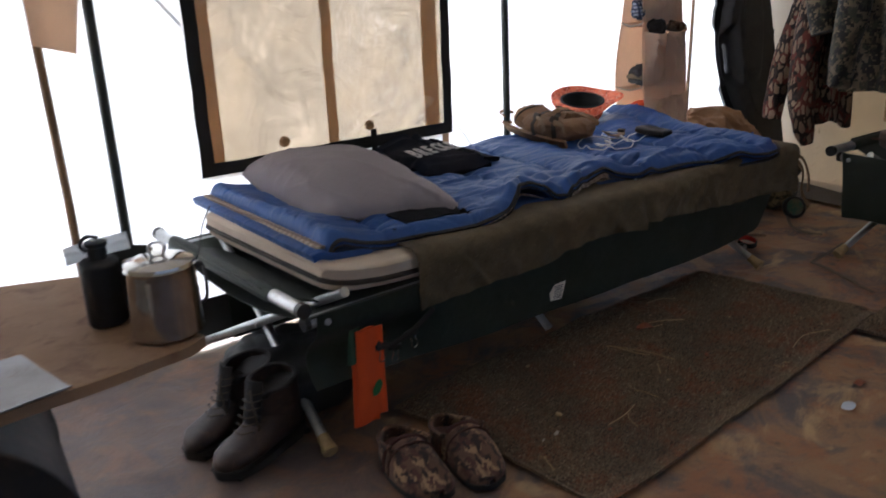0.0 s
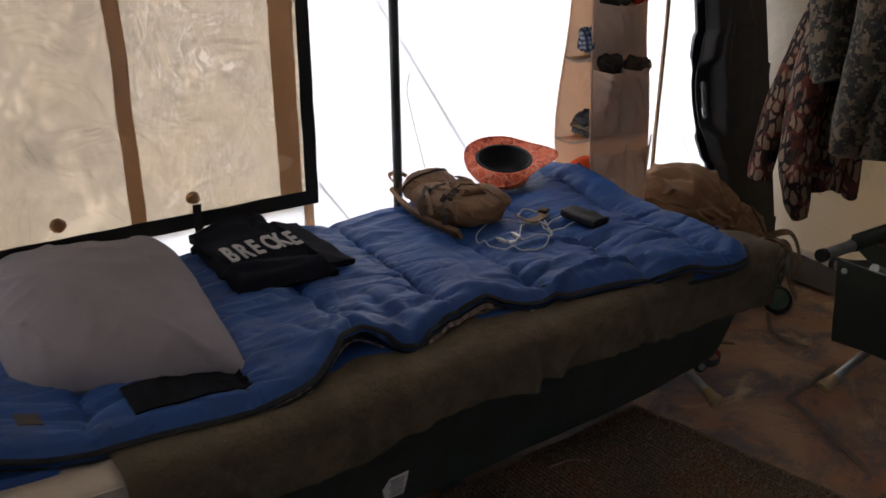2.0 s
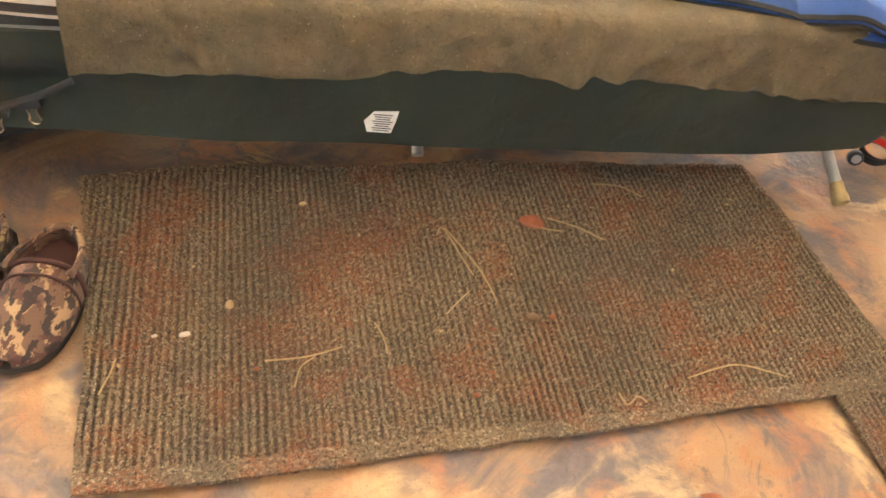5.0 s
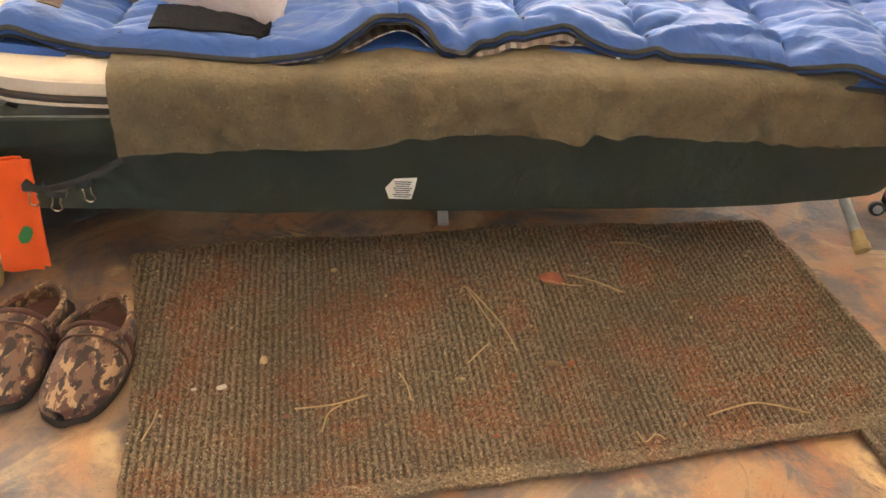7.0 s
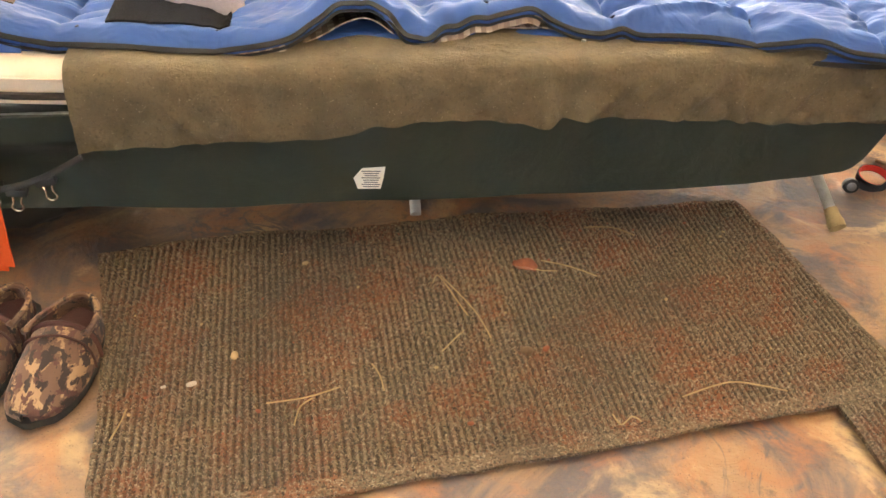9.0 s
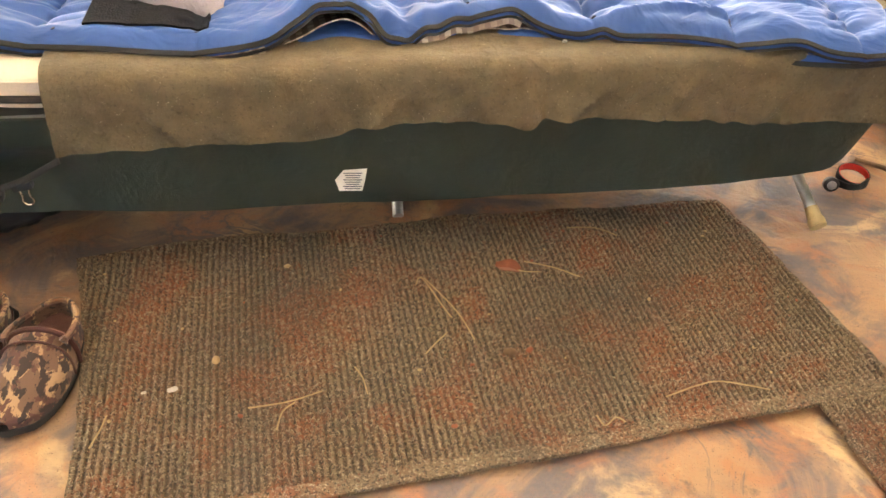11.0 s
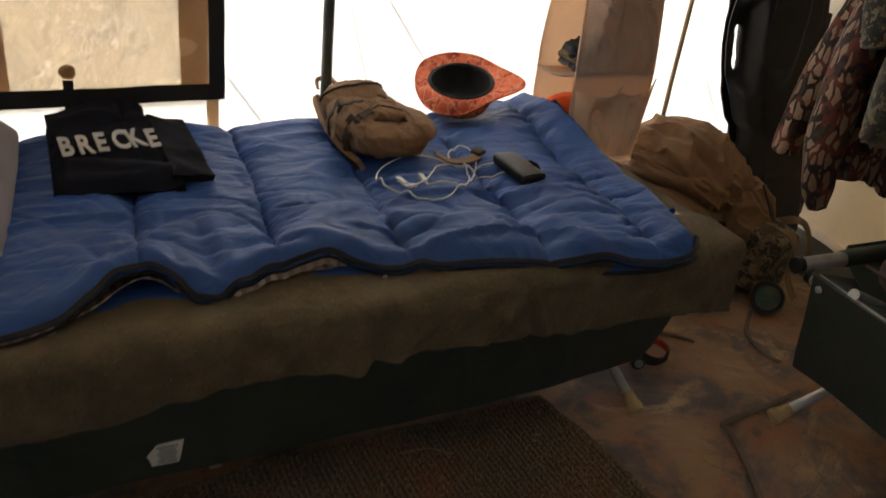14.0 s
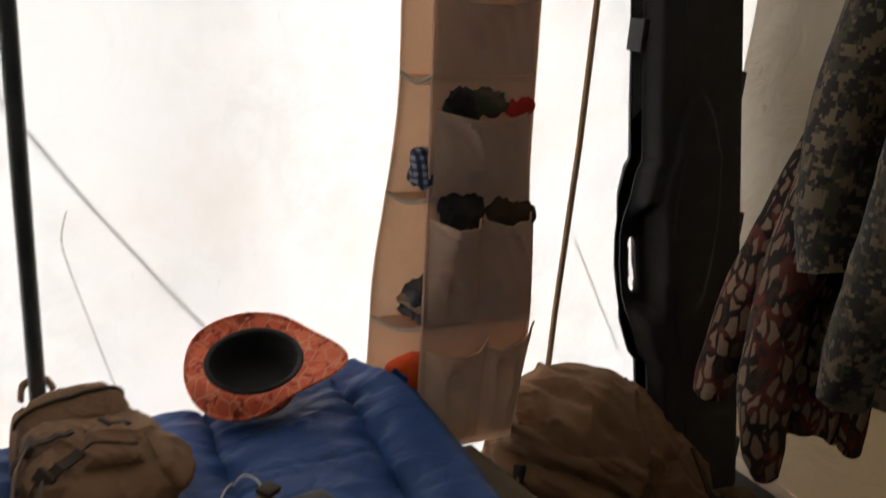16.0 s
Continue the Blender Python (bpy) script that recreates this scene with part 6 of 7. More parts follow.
def build_rifle_case():
    """Moulded long case standing in the corner, hinge side to the wall."""
    e = Vector((0.995, 0.02, 0.0))
    up = Vector((-0.105, 0.115, 0.985)).normalized()
    base = Vector((1.445, 1.2, 0.0))
    nrm = e.cross(up).normalized()
    if nrm.y > 0:
        nrm = -nrm
    c = thing("rifle_case", "long black moulded plastic gun case standing upright", "case")
    left = ((0, 0.03), (0.04, 0.004), (0.4, 0.0), (0.425, -0.02), (0.5, -0.042), (0.57, -0.058), (0.64, -0.064), (0.71, -0.06), (0.78, -0.045), (0.86, -0.02), (0.88, -0.004), (1.2, 0.006), (1.36, 0.012), (1.4, 0.05))
    edge = lambda h: float(np.interp(h, [a for a, _ in left], [b for _, b in left]))

    def at(x, h, d):
        return base + e * x + up * h + nrm * d

    def shell(sign, depth):
        def f(s, t):
            h = 1.4 * t
            x0, x1 = edge(h), 0.285 - 0.02 * ease((h - 1.3) / 0.1) - 0.02 * ease((0.06 - h) / 0.06)
            x = x0 + s * (x1 - x0)
            rim = min(s * (x1 - x0), (1 - s) * (x1 - x0), h, 1.4 - h)
            d = depth * (0.35 + 0.65 * ease(rim / 0.03))
            rib = 0.006 * (abs((h * 3.1) % 1 - 0.5) < 0.3) * (0.3 < s < 0.85)
            oval = 0.008 * ease((1 - ((s - 0.45) / 0.26) ** 2 - ((h - 0.78) / 0.26) ** 2) * 4)
            thin = ease((0.035 - x) / 0.03) * ease((h - 0.5) / 0.06) * ease((0.8 - h) / 0.06)
            return at(x, h, sign * ((d + rib * 0.6 + oval) * (1 - thin) + 0.009 * thin))

        return f

    def grip(s, t):
        h = 1.4 * t
        x = edge(h) + s * (0.285 - edge(h))
        return abs(x + 0.024) < 0.015 and 0.575 < h < 0.71

    part("lid_shell", sheet(shell(1, 0.055), 84, 168, 0.004, None, grip), "case", c)
    part("base_shell", sheet(shell(-1, 0.055), 84, 168, 0.004, None, grip), "case", c)
    loop = [at(-0.024 + 0.0185 * max(-0.75, min(0.75, math.cos(a))) / 0.75, 0.6425 + 0.075 * math.sin(a), 0) for a in (2 * math.pi * i / 32 for i in range(33))]
    part("handle", tube(loop, 0.0075, 10), "case", c, "rim of the open carrying grip")
    for h in (0.13, 0.4, 0.72, 1.05, 1.3):
        x = 0.285
        part("latch", rbox(0.03, 0.05, 0.06, 0.006, Matrix.Translation(at(x, h, 0.0))), "case", c, "black snap latch")
    for h in (0.2, 1.15):
        part("latch", rbox(0.02, 0.05, 0.07, 0.006, Matrix.Translation(at(edge(h) + 0.002, h, 0.0))), "case", c, "black snap latch")


build_rucksack()
build_rifle_case()


# ---- coats ----
def garment(name, label, y0, y1, z0, z1, x, depth, material, seed, sleeves=(), cat="coat", taper=0.3):
    """A coat hanging from the line: a pleated body with sleeves that taper to cuffs."""
    g = thing(name, label, cat, None, "coats on the line")

    def body(s, t):
        a = 2 * math.pi * s
        h = z1 + (z0 - z1) * t
        half = (y1 - y0) / 2 * (1 - taper * (1 - ease(t / 0.35)))
        pleat = 0.016 * ease(t / 0.2) * math.sin(7 * a + 3 * shift(0, a, h, 1.5, seed)) + 0.022 * shift(math.cos(a), math.sin(a), h * 1.4, 2.4, seed)
        pleat += 0.01 * shift(math.cos(a) * 2, h * 5, math.sin(a) * 2, 2.2, seed + 3)
        dx = (depth * (0.5 + 0.5 * ease(t / 0.4)) + pleat) * math.cos(a)
        dy = (half + pleat * 0.6) * math.copysign(abs(math.sin(a)) ** 0.8, math.sin(a))
        lowz = 0.03 * shift(0, a, 0, 1.3, seed) * ease((t - 0.6) / 0.4)
        return x + dx, (y0 + y1) / 2 + dy, h + lowz

    part("body", sheet(body, 110, 56, 0.003), material, g)
    for k, line in enumerate(sleeves):
        pts, radii = [Vector(p[:3]) for p in line], [p[3] for p in line]
        c = curve(pts, 8)
        rr = [interp(i / (len(c) - 1) * (len(radii) - 1), [(j, r) for j, r in enumerate(radii)]) for i in range(len(c))]
        bm = tube(c, rr, 20)
        for v in bm.verts:
            f = shift(v.co.x, v.co.y, v.co.z, 14, seed + k) + 0.6 * shift(v.co.x, v.co.y, v.co.z * 1.8, 26, seed + k)
            v.co += Vector((0.011 * f, 0.011 * f, 0.004 * f))
        part("sleeve", bm, material, g)
    return g


def build_coats():
    garment("camo_jacket", "pixel camouflage hunting jacket hanging on a line", 0.55, 0.9, 0.53, 1.6, 1.6, 0.09, "camo_digital", 1,
            [[(1.54, 0.87, 1.42, 0.07), (1.5, 0.9, 1.1, 0.072), (1.47, 0.88, 0.9, 0.066), (1.46, 0.84, 0.76, 0.06)], [(1.47, 0.66, 1.42, 0.07), (1.4, 0.66, 1.1, 0.068), (1.39, 0.68, 0.85, 0.06), (1.4, 0.71, 0.7, 0.052), (1.42, 0.73, 0.56, 0.045)]], "jacket")
    garment("marsh_camo_shirt", "pale marsh-grass camouflage shirt hanging beside the jacket", 0.82, 1.0, 0.36, 1.1, 1.62, 0.06, "camo_blade", 2,
            [[(1.6, 0.97, 1.08, 0.05), (1.56, 1.01, 0.9, 0.055), (1.52, 1.07, 0.65, 0.052), (1.5, 1.1, 0.45, 0.045), (1.49, 1.1, 0.37, 0.04)], [(1.55, 0.94, 1.0, 0.055), (1.5, 0.95, 0.75, 0.062), (1.47, 0.94, 0.5, 0.058), (1.46, 0.91, 0.36, 0.045), (1.462, 0.885, 0.285, 0.026)]], "shirt")
    garment("woodland_camo_coat", "dark woodland camouflage coat hanging on a line", 0.3, 0.66, 0.55, 1.6, 1.62, 0.1, "camo_wood", 3,
            [[(1.56, 0.4, 1.42, 0.07), (1.5, 0.36, 1.1, 0.075), (1.5, 0.37, 0.8, 0.068), (1.52, 0.4, 0.6, 0.055)]], "coat")
    garment("red_shirt", "red garment hanging at the end of the line", -0.05, 0.28, 0.82, 1.6, 1.66, 0.06, "red", 4, (), "shirt")
    line = part("clothes_line", tube(curve([(1.64, 1.38, 1.66), (1.62, 0.8, 1.6), (1.64, 0.0, 1.6), (1.7, -3.1, 1.72)], 8), 0.004, 6), "cord", None, "cord strung along the end wall for coats")
    tagged(line, category="rope")


build_coats()



# ---- second cot ----
COT2 = Matrix.Translation((1.02, 0.5, 0)) @ Matrix.Rotation(radians(-86), 4, "Z") @ Matrix.Translation((0.03, -0.04, 0))
HEM2 = ((-0.1, 0.14), (0.2, 0.16), (0.8, 0.17), (1.9, 0.17))
build_cot(COT2, "second folding camp cot with dark green canvas", U0 + 0.13, U1 + 0.1, HEM2, 0.398, False)


def build_cot2_load():
    m = COT2
    mm = thing("mattress", "brown covered mattress on the second cot", "mattress", m)
    part("body", lump(0.93, 0.36, 0.05, 0.16, Matrix.Translation((1.06, 0.43, 0.445)), None, 0.008, 6, 3, 90, 22, 0.4), "brown_cover", mm)
    part("seam", tube([(0.14 + 1.84 * i / 30, 0.074 + 0.004 * shift(i, 0, 0, 0.7), 0.45 + 0.004 * shift(i, 3, 0, 0.5)) for i in range(31)], 0.004, 6), "brown_cover", mm)
    for k, (x, y, turn) in enumerate(((1.2, 0.29, 0), (1.245, 0.135, -4))):
        b = thing("cardboard_box", "small brown cardboard drinkware box with black printing", "box", Matrix.Translation((x, y, 0.492)) @ pose(0, 0, 0, 0, 0, -38 + turn), "boxes on the second cot")
        part("body", rbox(0.125, 0.125, 0.125, 0.002, Matrix.Translation((0, 0, 0.0625))), "cardboard", b)
        part("lid_flap", rbox(0.122, 0.124, 0.002, 0.0006, Matrix.Translation((0.001, 0, 0.1262)) @ pose(0, 0, 0, 0, 1, 0)), "cardboard", b)
        for i in range(4):
            part("printed_bar", rbox(0.009 if i != 2 else 0.005, 0.0008, 0.02, 0.0002, Matrix.Translation((-0.024 + 0.0165 * i, -0.0628, 0.068))), "ink", b, "black printed mark")
        part("printed_bar", rbox(0.05, 0.0008, 0.003, 0, Matrix.Translation((0.0, -0.0628, 0.05))), "ink", b)
        for i in range(4):
            part("printed_bar", rbox(0.0008, 0.034, 0.017, 0.0002, Matrix.Translation((-0.0628, -0.026, 0.03 + 0.023 * i))), "ink", b, "large black printed mark")
        part("printed_bar", rbox(0.0008, 0.007, 0.095, 0, Matrix.Translation((-0.0628, 0.012, 0.062))), "ink", b)
    cup = thing("plastic_bag", "crumpled clear plastic bag on the second cot", "bag", Matrix.Translation((1.18, 0.02, 0.492)))
    part("body", lump(0.05, 0.05, 0.03, 0.8, Matrix.Translation((0, 0, 0.028)), None, 0.03, 26, 3, 26, 16), "white_plastic", cup)


build_cot2_load()


# ---- footwear ----
def shoe_loft(sections, n=22):
    """Lofts rounded sections along y: (y, half width, left shift, base z, top z)."""
    own = bmesh.new()
    rings = []
    for y, w, dx, z0, z1 in sections:
        ring = []
        for i in range(n):
            a = 2 * math.pi * i / n
            cx, sz = math.cos(a), math.sin(a)
            zz = z0 + (z1 - z0) * (0.5 + 0.5 * math.copysign(abs(sz) ** 0.75, sz))
            ww = w * math.copysign(abs(cx) ** 0.7, cx) * (1.0 if sz < 0.2 else 1 - 0.16 * sz)
            ring.append(own.verts.new((dx + ww, y, zz)))
        rings.append(ring)
    for a, b in zip(rings, rings[1:]):
        for i in range(n):
            own.faces.new((a[i], a[(i + 1) % n], b[(i + 1) % n], b[i]))
    own.faces.new(rings[0])
    own.faces.new(rings[-1])
    return own


def sole_mesh(outline, z0, z1):
    """A flat sole from half widths along its length."""
    own = bmesh.new()
    ring = [(dx + w, y) for y, w, dx in outline] + [(dx - w, y) for y, w, dx in reversed(outline)]
    lo = [own.verts.new((x, y, z0)) for x, y in ring]
    hi = [own.verts.new((x * 1.0, y, z1)) for x, y in ring]
    own.faces.new(lo)
    own.faces.new(hi)
    for i in range(len(ring)):
        j = (i + 1) % len(ring)
        own.faces.new((lo[i], lo[j], hi[j], hi[i]))
    return own


def slipper(m, side):
    s = thing("slipper", "camouflage printed slip-on house slipper with a dark sole", "slipper", m, "pair of slippers")
    L = 0.138
    ol = []
    for i in range(19):
        y = -L + 2 * L * i / 18
        w = 0.056 * (1 - abs(y / L) ** 3.2) ** 0.42
        w *= 1.0 + 0.1 * (-y / L) * 0.9
        ol.append((y, max(w, 0.006), side * 0.008 * math.cos(2.2 * y / L)))
    part("sole", sole_mesh([(y * 1.015, w * 1.03, d) for y, w, d in ol], 0.0, 0.014), "rubber", s, "dark rubber sole")
    # toe cap, toe towards -y, open heel towards +y
    def cap(p, t):
        y = -L * 0.985 + t * L * 1.12
        w, dx = interp(y, [(a, b) for a, b, _ in ol]), interp(y, [(a, c) for a, _, c in ol])
        h = 0.02 + 0.052 * ease((y + L) / 0.16) ** 0.7
        a = math.pi * (1 - p)
        return dx + w * 1.03 * math.cos(a), y, 0.012 + h * math.sin(a) ** 0.62 + 0.002 * shift(p * 3, y, 0, 9)

    up = part("upper", sheet(cap, 26, 22, 0.005), "camo_slip", s, "bark-patterned camouflage upper")
    def wall(p, t):
        a = -0.12 * math.pi + p * 1.24 * math.pi
        y0 = 0.02
        y, w = y0 + (L - y0) * max(math.sin(a), -0.12), interp(y0 + (L - y0) * max(math.sin(a), 0), [(k, b) for k, b, _ in ol])
        x = 0.055 * math.cos(a) * (1.02 - 0.08 * t)
        return x + side * 0.004, y * (1 - 0.03 * t), 0.014 + t * (0.036 + 0.02 * max(0, 1 - math.sin(a) * 1.4))
    part("heel_wall", sheet(wall, 36, 8, 0.006), "camo_slip", s)
    part("footbed", sole_mesh([(y * 0.94, w * 0.92, d) for y, w, d in ol], 0.018, 0.024), "slip_lining", s, "brown fleece footbed")
    part("binding", tube([Vector(cap(i / 20, 1.0)) + Vector((0, 0.001, 0.001)) for i in range(21)], 0.0055, 8), "slip_lining", up, "dark red-brown binding")
    part("band", tube([Vector(cap(i / 20, 0.83)) + Vector((0, 0, 0.002)) for i in range(21)], 0.006, 8, flat=0.4), "slip_lining", up, "red-brown strap across the instep")
    part("heel_binding", tube([Vector(wall(i / 30, 1.0)) + Vector((0, 0, 0.001)) for i in range(31)], 0.0055, 8), "camo_slip", s)


M["slip_lining"] = cloth("red_brown_fleece", (0.085, 0.028, 0.02), (0.06, 0.02, 0.014), 400)
slipper(Matrix.Translation((-0.845, 0.026, 0.004)) @ pose(0, 0, 0, 0, 0, -2), 1)
slipper(Matrix.Translation((-0.967, 0.048, 0.004)) @ pose(0, 0, 0, 0, 0, -4), -1)


def boot(m, side):
    b = thing("hiking_boot", "worn brown leather lace-up hunting boot, muddy", "boot", m, "pair of boots")
    L = 0.16
    ol = []
    for i in range(19):
        y = -L + 2 * L * i / 18
        w = 0.055 * (1 - abs(y / L) ** 3.5) ** 0.4 * (1 + 0.12 * (-y / L)) * (1 - 0.1 * math.exp(-((y - 0.02) / 0.05) ** 2))
        ol.append((y, max(w, 0.006), side * 0.006 * math.cos(2 * y / L)))
    s = part("sole", sole_mesh(ol, 0.0, 0.03), "rubber", b, "lugged black rubber sole")
    for i in range(9):
        part("lug", rbox(0.1, 0.018, 0.012, 0.002, Matrix.Translation((0, -0.13 + 0.032 * i, 0.004))), "rubber", s)
    secs = []
    for y, h in ((-0.157, 0.045), (-0.15, 0.07), (-0.125, 0.092), (-0.09, 0.1), (-0.05, 0.115), (-0.015, 0.14), (0.02, 0.165), (0.05, 0.165), (0.09, 0.16), (0.13, 0.15), (0.15, 0.12), (0.156, 0.08)):
        w, dx = interp(y, [(k, q) for k, q, _ in ol]), interp(y, [(k, q) for k, _, q in ol])
        secs.append((y, w * 0.97, dx, 0.022, h))
    part("vamp", shoe_loft(secs), "boot", b, "brown leather foot")
    def shaft(p, t):
        a = 2 * math.pi * p
        z = 0.1 + 0.15 * t
        r = 0.052 + 0.008 * t
        y = 0.075 - 0.012 * t + (0.074 - 0.006 * t) * math.sin(a)
        x = r * math.cos(a)
        if math.sin(a) < -0.6:
            y -= 0.012 * (1 - t)
        return x + 0.004 * shift(a, t * 3, 0, 1.5), y, z + 0.012 * t * math.sin(a) - 0.02 * t * (math.sin(a) < -0.85)

    part("shaft", sheet(shaft, 36, 12, 0.006), "boot", b, "brown leather shaft")
    part("collar", tube([Vector(shaft(i / 36, 1.0)) for i in range(37)], 0.008, 8), "boot_dark", b, "padded dark collar")
    part("lining", lathe([(0, 0.0), (0.045, 0.0), (0.047, 0.004), (0, 0.004)], 20, Matrix.Translation((0, 0.07, 0.2)) @ Matrix.Diagonal((1, 1.35, 1, 1))), "boot_dark", b)
    part("tongue", sheet(lambda p, t: (-0.028 + 0.056 * p, -0.03 + 0.03 * t - 0.012 * math.sin(math.pi * p), 0.13 + 0.15 * t), 8, 8, 0.006), "boot_dark", b, "dark padded tongue")
    for i in range(6):
        z, y = 0.115 + 0.023 * i, -0.062 + 0.011 * i
        part("lace", tube(curve([(-0.03, y + 0.004, z - 0.005), (-0.01, y - 0.011, z + 0.004), (0.012, y - 0.011, z + 0.006), (0.032, y + 0.004, z + 0.014)], 4), 0.0028, 6), "coyote_dark", b, "dark lace")
        for x in (-0.033, 0.034):
            part("eyelet", lump(0.0045, 0.0035, 0.0045, 1, Matrix.Translation((x, y + 0.003, z + (0.01 if x > 0 else -0.006))), None, 0, 8, 0, 10, 6), "iron", b)
    part("bow", tube(curve([(0, -0.02, 0.25), (0.03, -0.05, 0.23), (0.05, -0.06, 0.18), (0.045, -0.05, 0.13)], 6), 0.0028, 6), "coyote_dark", b, "loose lace end")


boot(Matrix.Translation((-1.222, 0.345, 0.002)) @ pose(0, 0, 0, 0, 0, -62) @ Matrix.Diagonal((0.95, 0.92, 0.68, 1)), 1)
boot(Matrix.Translation((-1.252, 0.465, 0.002)) @ pose(0, 0, 0, 0, 0, -70) @ Matrix.Diagonal((0.95, 0.92, 0.68, 1)), -1)


# ---- head end of the cot ----
def build_head_clutter():
    tw = thing("hand_towel", "safety orange cloth with a green printed mark hanging from the cot", "towel", Matrix.Translation((-0.985, 0.195, 0)) @ pose(0, 0, 0, 0, 0, 4))

    def fall(dx, w, top, bot, dy):
        def f(s, t):
            x = dx + (s - 0.5) * (w + 0.012 * t)
            z = top + (bot - top) * t
            return x - 0.012 * t, dy - 0.004 * math.sin(6 * s) - 0.012 * t + 0.003 * shift(x, z, 0, 14), z

        return f

    part("cloth", sheet(fall(0, 0.07, 0.315, 0.095, 0.0), 16, 30, 0.004), "orange", tw)
    part("under_fold", sheet(fall(-0.012, 0.06, 0.315, 0.078, 0.01), 14, 26, 0.004), "orange", tw)
    mark = lump(0.0105, 0.001, 0.022, 0.9, Matrix.Translation((0.002, -0.018, 0.17)) @ pose(0, 0, 0, 0, 28, 0), None, 0.004, 80, 3, 18, 10)
    part("printed_mark", mark, "green_print", tw, "green printed mark")
    part("trim", sheet(fall(-0.03, 0.03, 0.32, 0.24, 0.012), 6, 12, 0.004), "green_knit", tw, "dark green trim")
    for u, v, z, turn in ((0.122, -0.012, 0.25, 8), (0.172, -0.012, 0.268, -10), (0.085, -0.01, 0.262, 4)):
        c = thing("binder_clip", "black binder clip with wire handles on the cot canvas", "clip", BED @ Matrix.Translation((u, v, z)) @ pose(0, 0, 0, 0, turn, 0), "binder clips on the cot")
        part("jaw", rbox(0.034, 0.018, 0.014, 0.003), "black", c)
        loop = [(-0.008, -0.004, -0.006), (-0.006, -0.006, -0.018), (-0.009, -0.006, -0.028), (-0.004, -0.006, -0.036), (0.004, -0.006, -0.036), (0.009, -0.006, -0.028), (0.006, -0.006, -0.018), (0.008, -0.004, -0.006)]
        part("wire_handle", tube(curve(loop, 4), 0.0019, 6), "steel", c, "bright wire handle")
    cord = [(0.075, -0.012, 0.275), (0.1, -0.022, 0.262), (0.17, -0.022, 0.28), (0.24, -0.018, 0.315)]
    ob = part("black_strap", tube(curve(cord, 8), 0.006, 8, flat=0.5), "webbing", None, "black strap looped along the cot side")
    ob.matrix_basis = BED
    tagged(ob, category="strap")

    b = part("dark_bag", lump(0.15, 0.2, 0.085, 0.7, Matrix.Translation((0.03, 0.36, 0.09)), None, 0.03, 11, 4, 52, 34, 0.7), "sod", None, "dark cloth bag stowed under the cot")
    b.matrix_basis = BED
    tagged(b, category="bag")


TZ = 0.548


def build_board():
    """Low plywood table by the head of the bed, a barrel stove under its near edge."""
    b = thing("plywood_table", "low table of dirty plywood by the head of the cot", "table")

    def top(s, t):
        x = -2.5 + s * (1.06 - 0.13 * t)
        y = (-0.44 + 0.265 * s) * (1 - t) + (0.56 - 0.27 * s) * t
        return x + 0.004 * shift(x, y, 0, 6), y + 0.004 * shift(x, y, 4, 9) + 0.02 * max(0, s - 0.97) / 0.03 * (1 - t), TZ + 0.003 * shift(x, y, 0, 4)

    part("tabletop", sheet(top, 60, 40, 0.018), "ply", b)
    for x, y in ((-1.8, 0.2), (-1.82, 0.06), (-2.45, 0.2), (-2.45, -0.22)):
        part("leg", rbox(0.05, 0.05, TZ - 0.02, 0.005, Matrix.Translation((x, y, (TZ - 0.02) / 2))), "wood_pole", b)
    sh = part("metal_sheet", sheet(lambda s, t: (-2.45 + 0.79 * s - 0.05 * t, -0.436 + 0.2 * s + 0.22 * t - 0.05 * s * t, TZ + 0.006 + 0.005 * shift(s * 3, t * 3, 0, 1.2)), 26, 14, 0.002), "zinc", None, "dull grey metal sheet lying on the table")
    tagged(sh, category="metal sheet")
    dr = thing("barrel_stove", "blackened steel barrel lying on feet under the table", "stove", Matrix.Translation((-1.862, 0.0, 0.33)))
    roll = pose(0, 0, 0, 90, 0, 0)
    part("body", lathe([(0, -0.2), (0.17, -0.2), (0.187, -0.195), (0.19, -0.185), (0.187, -0.1), (0.192, -0.09), (0.187, -0.08), (0.187, 0.25), (0.192, 0.262), (0.19, 0.272), (0.176, 0.272), (0.174, 0.258), (0, 0.258)], 52, roll), "iron", dr)
    for y in (-0.2, 0.12):
        part("foot", rbox(0.3, 0.03, 0.18, 0.004, Matrix.Translation((0, y, -0.24))), "iron", dr)


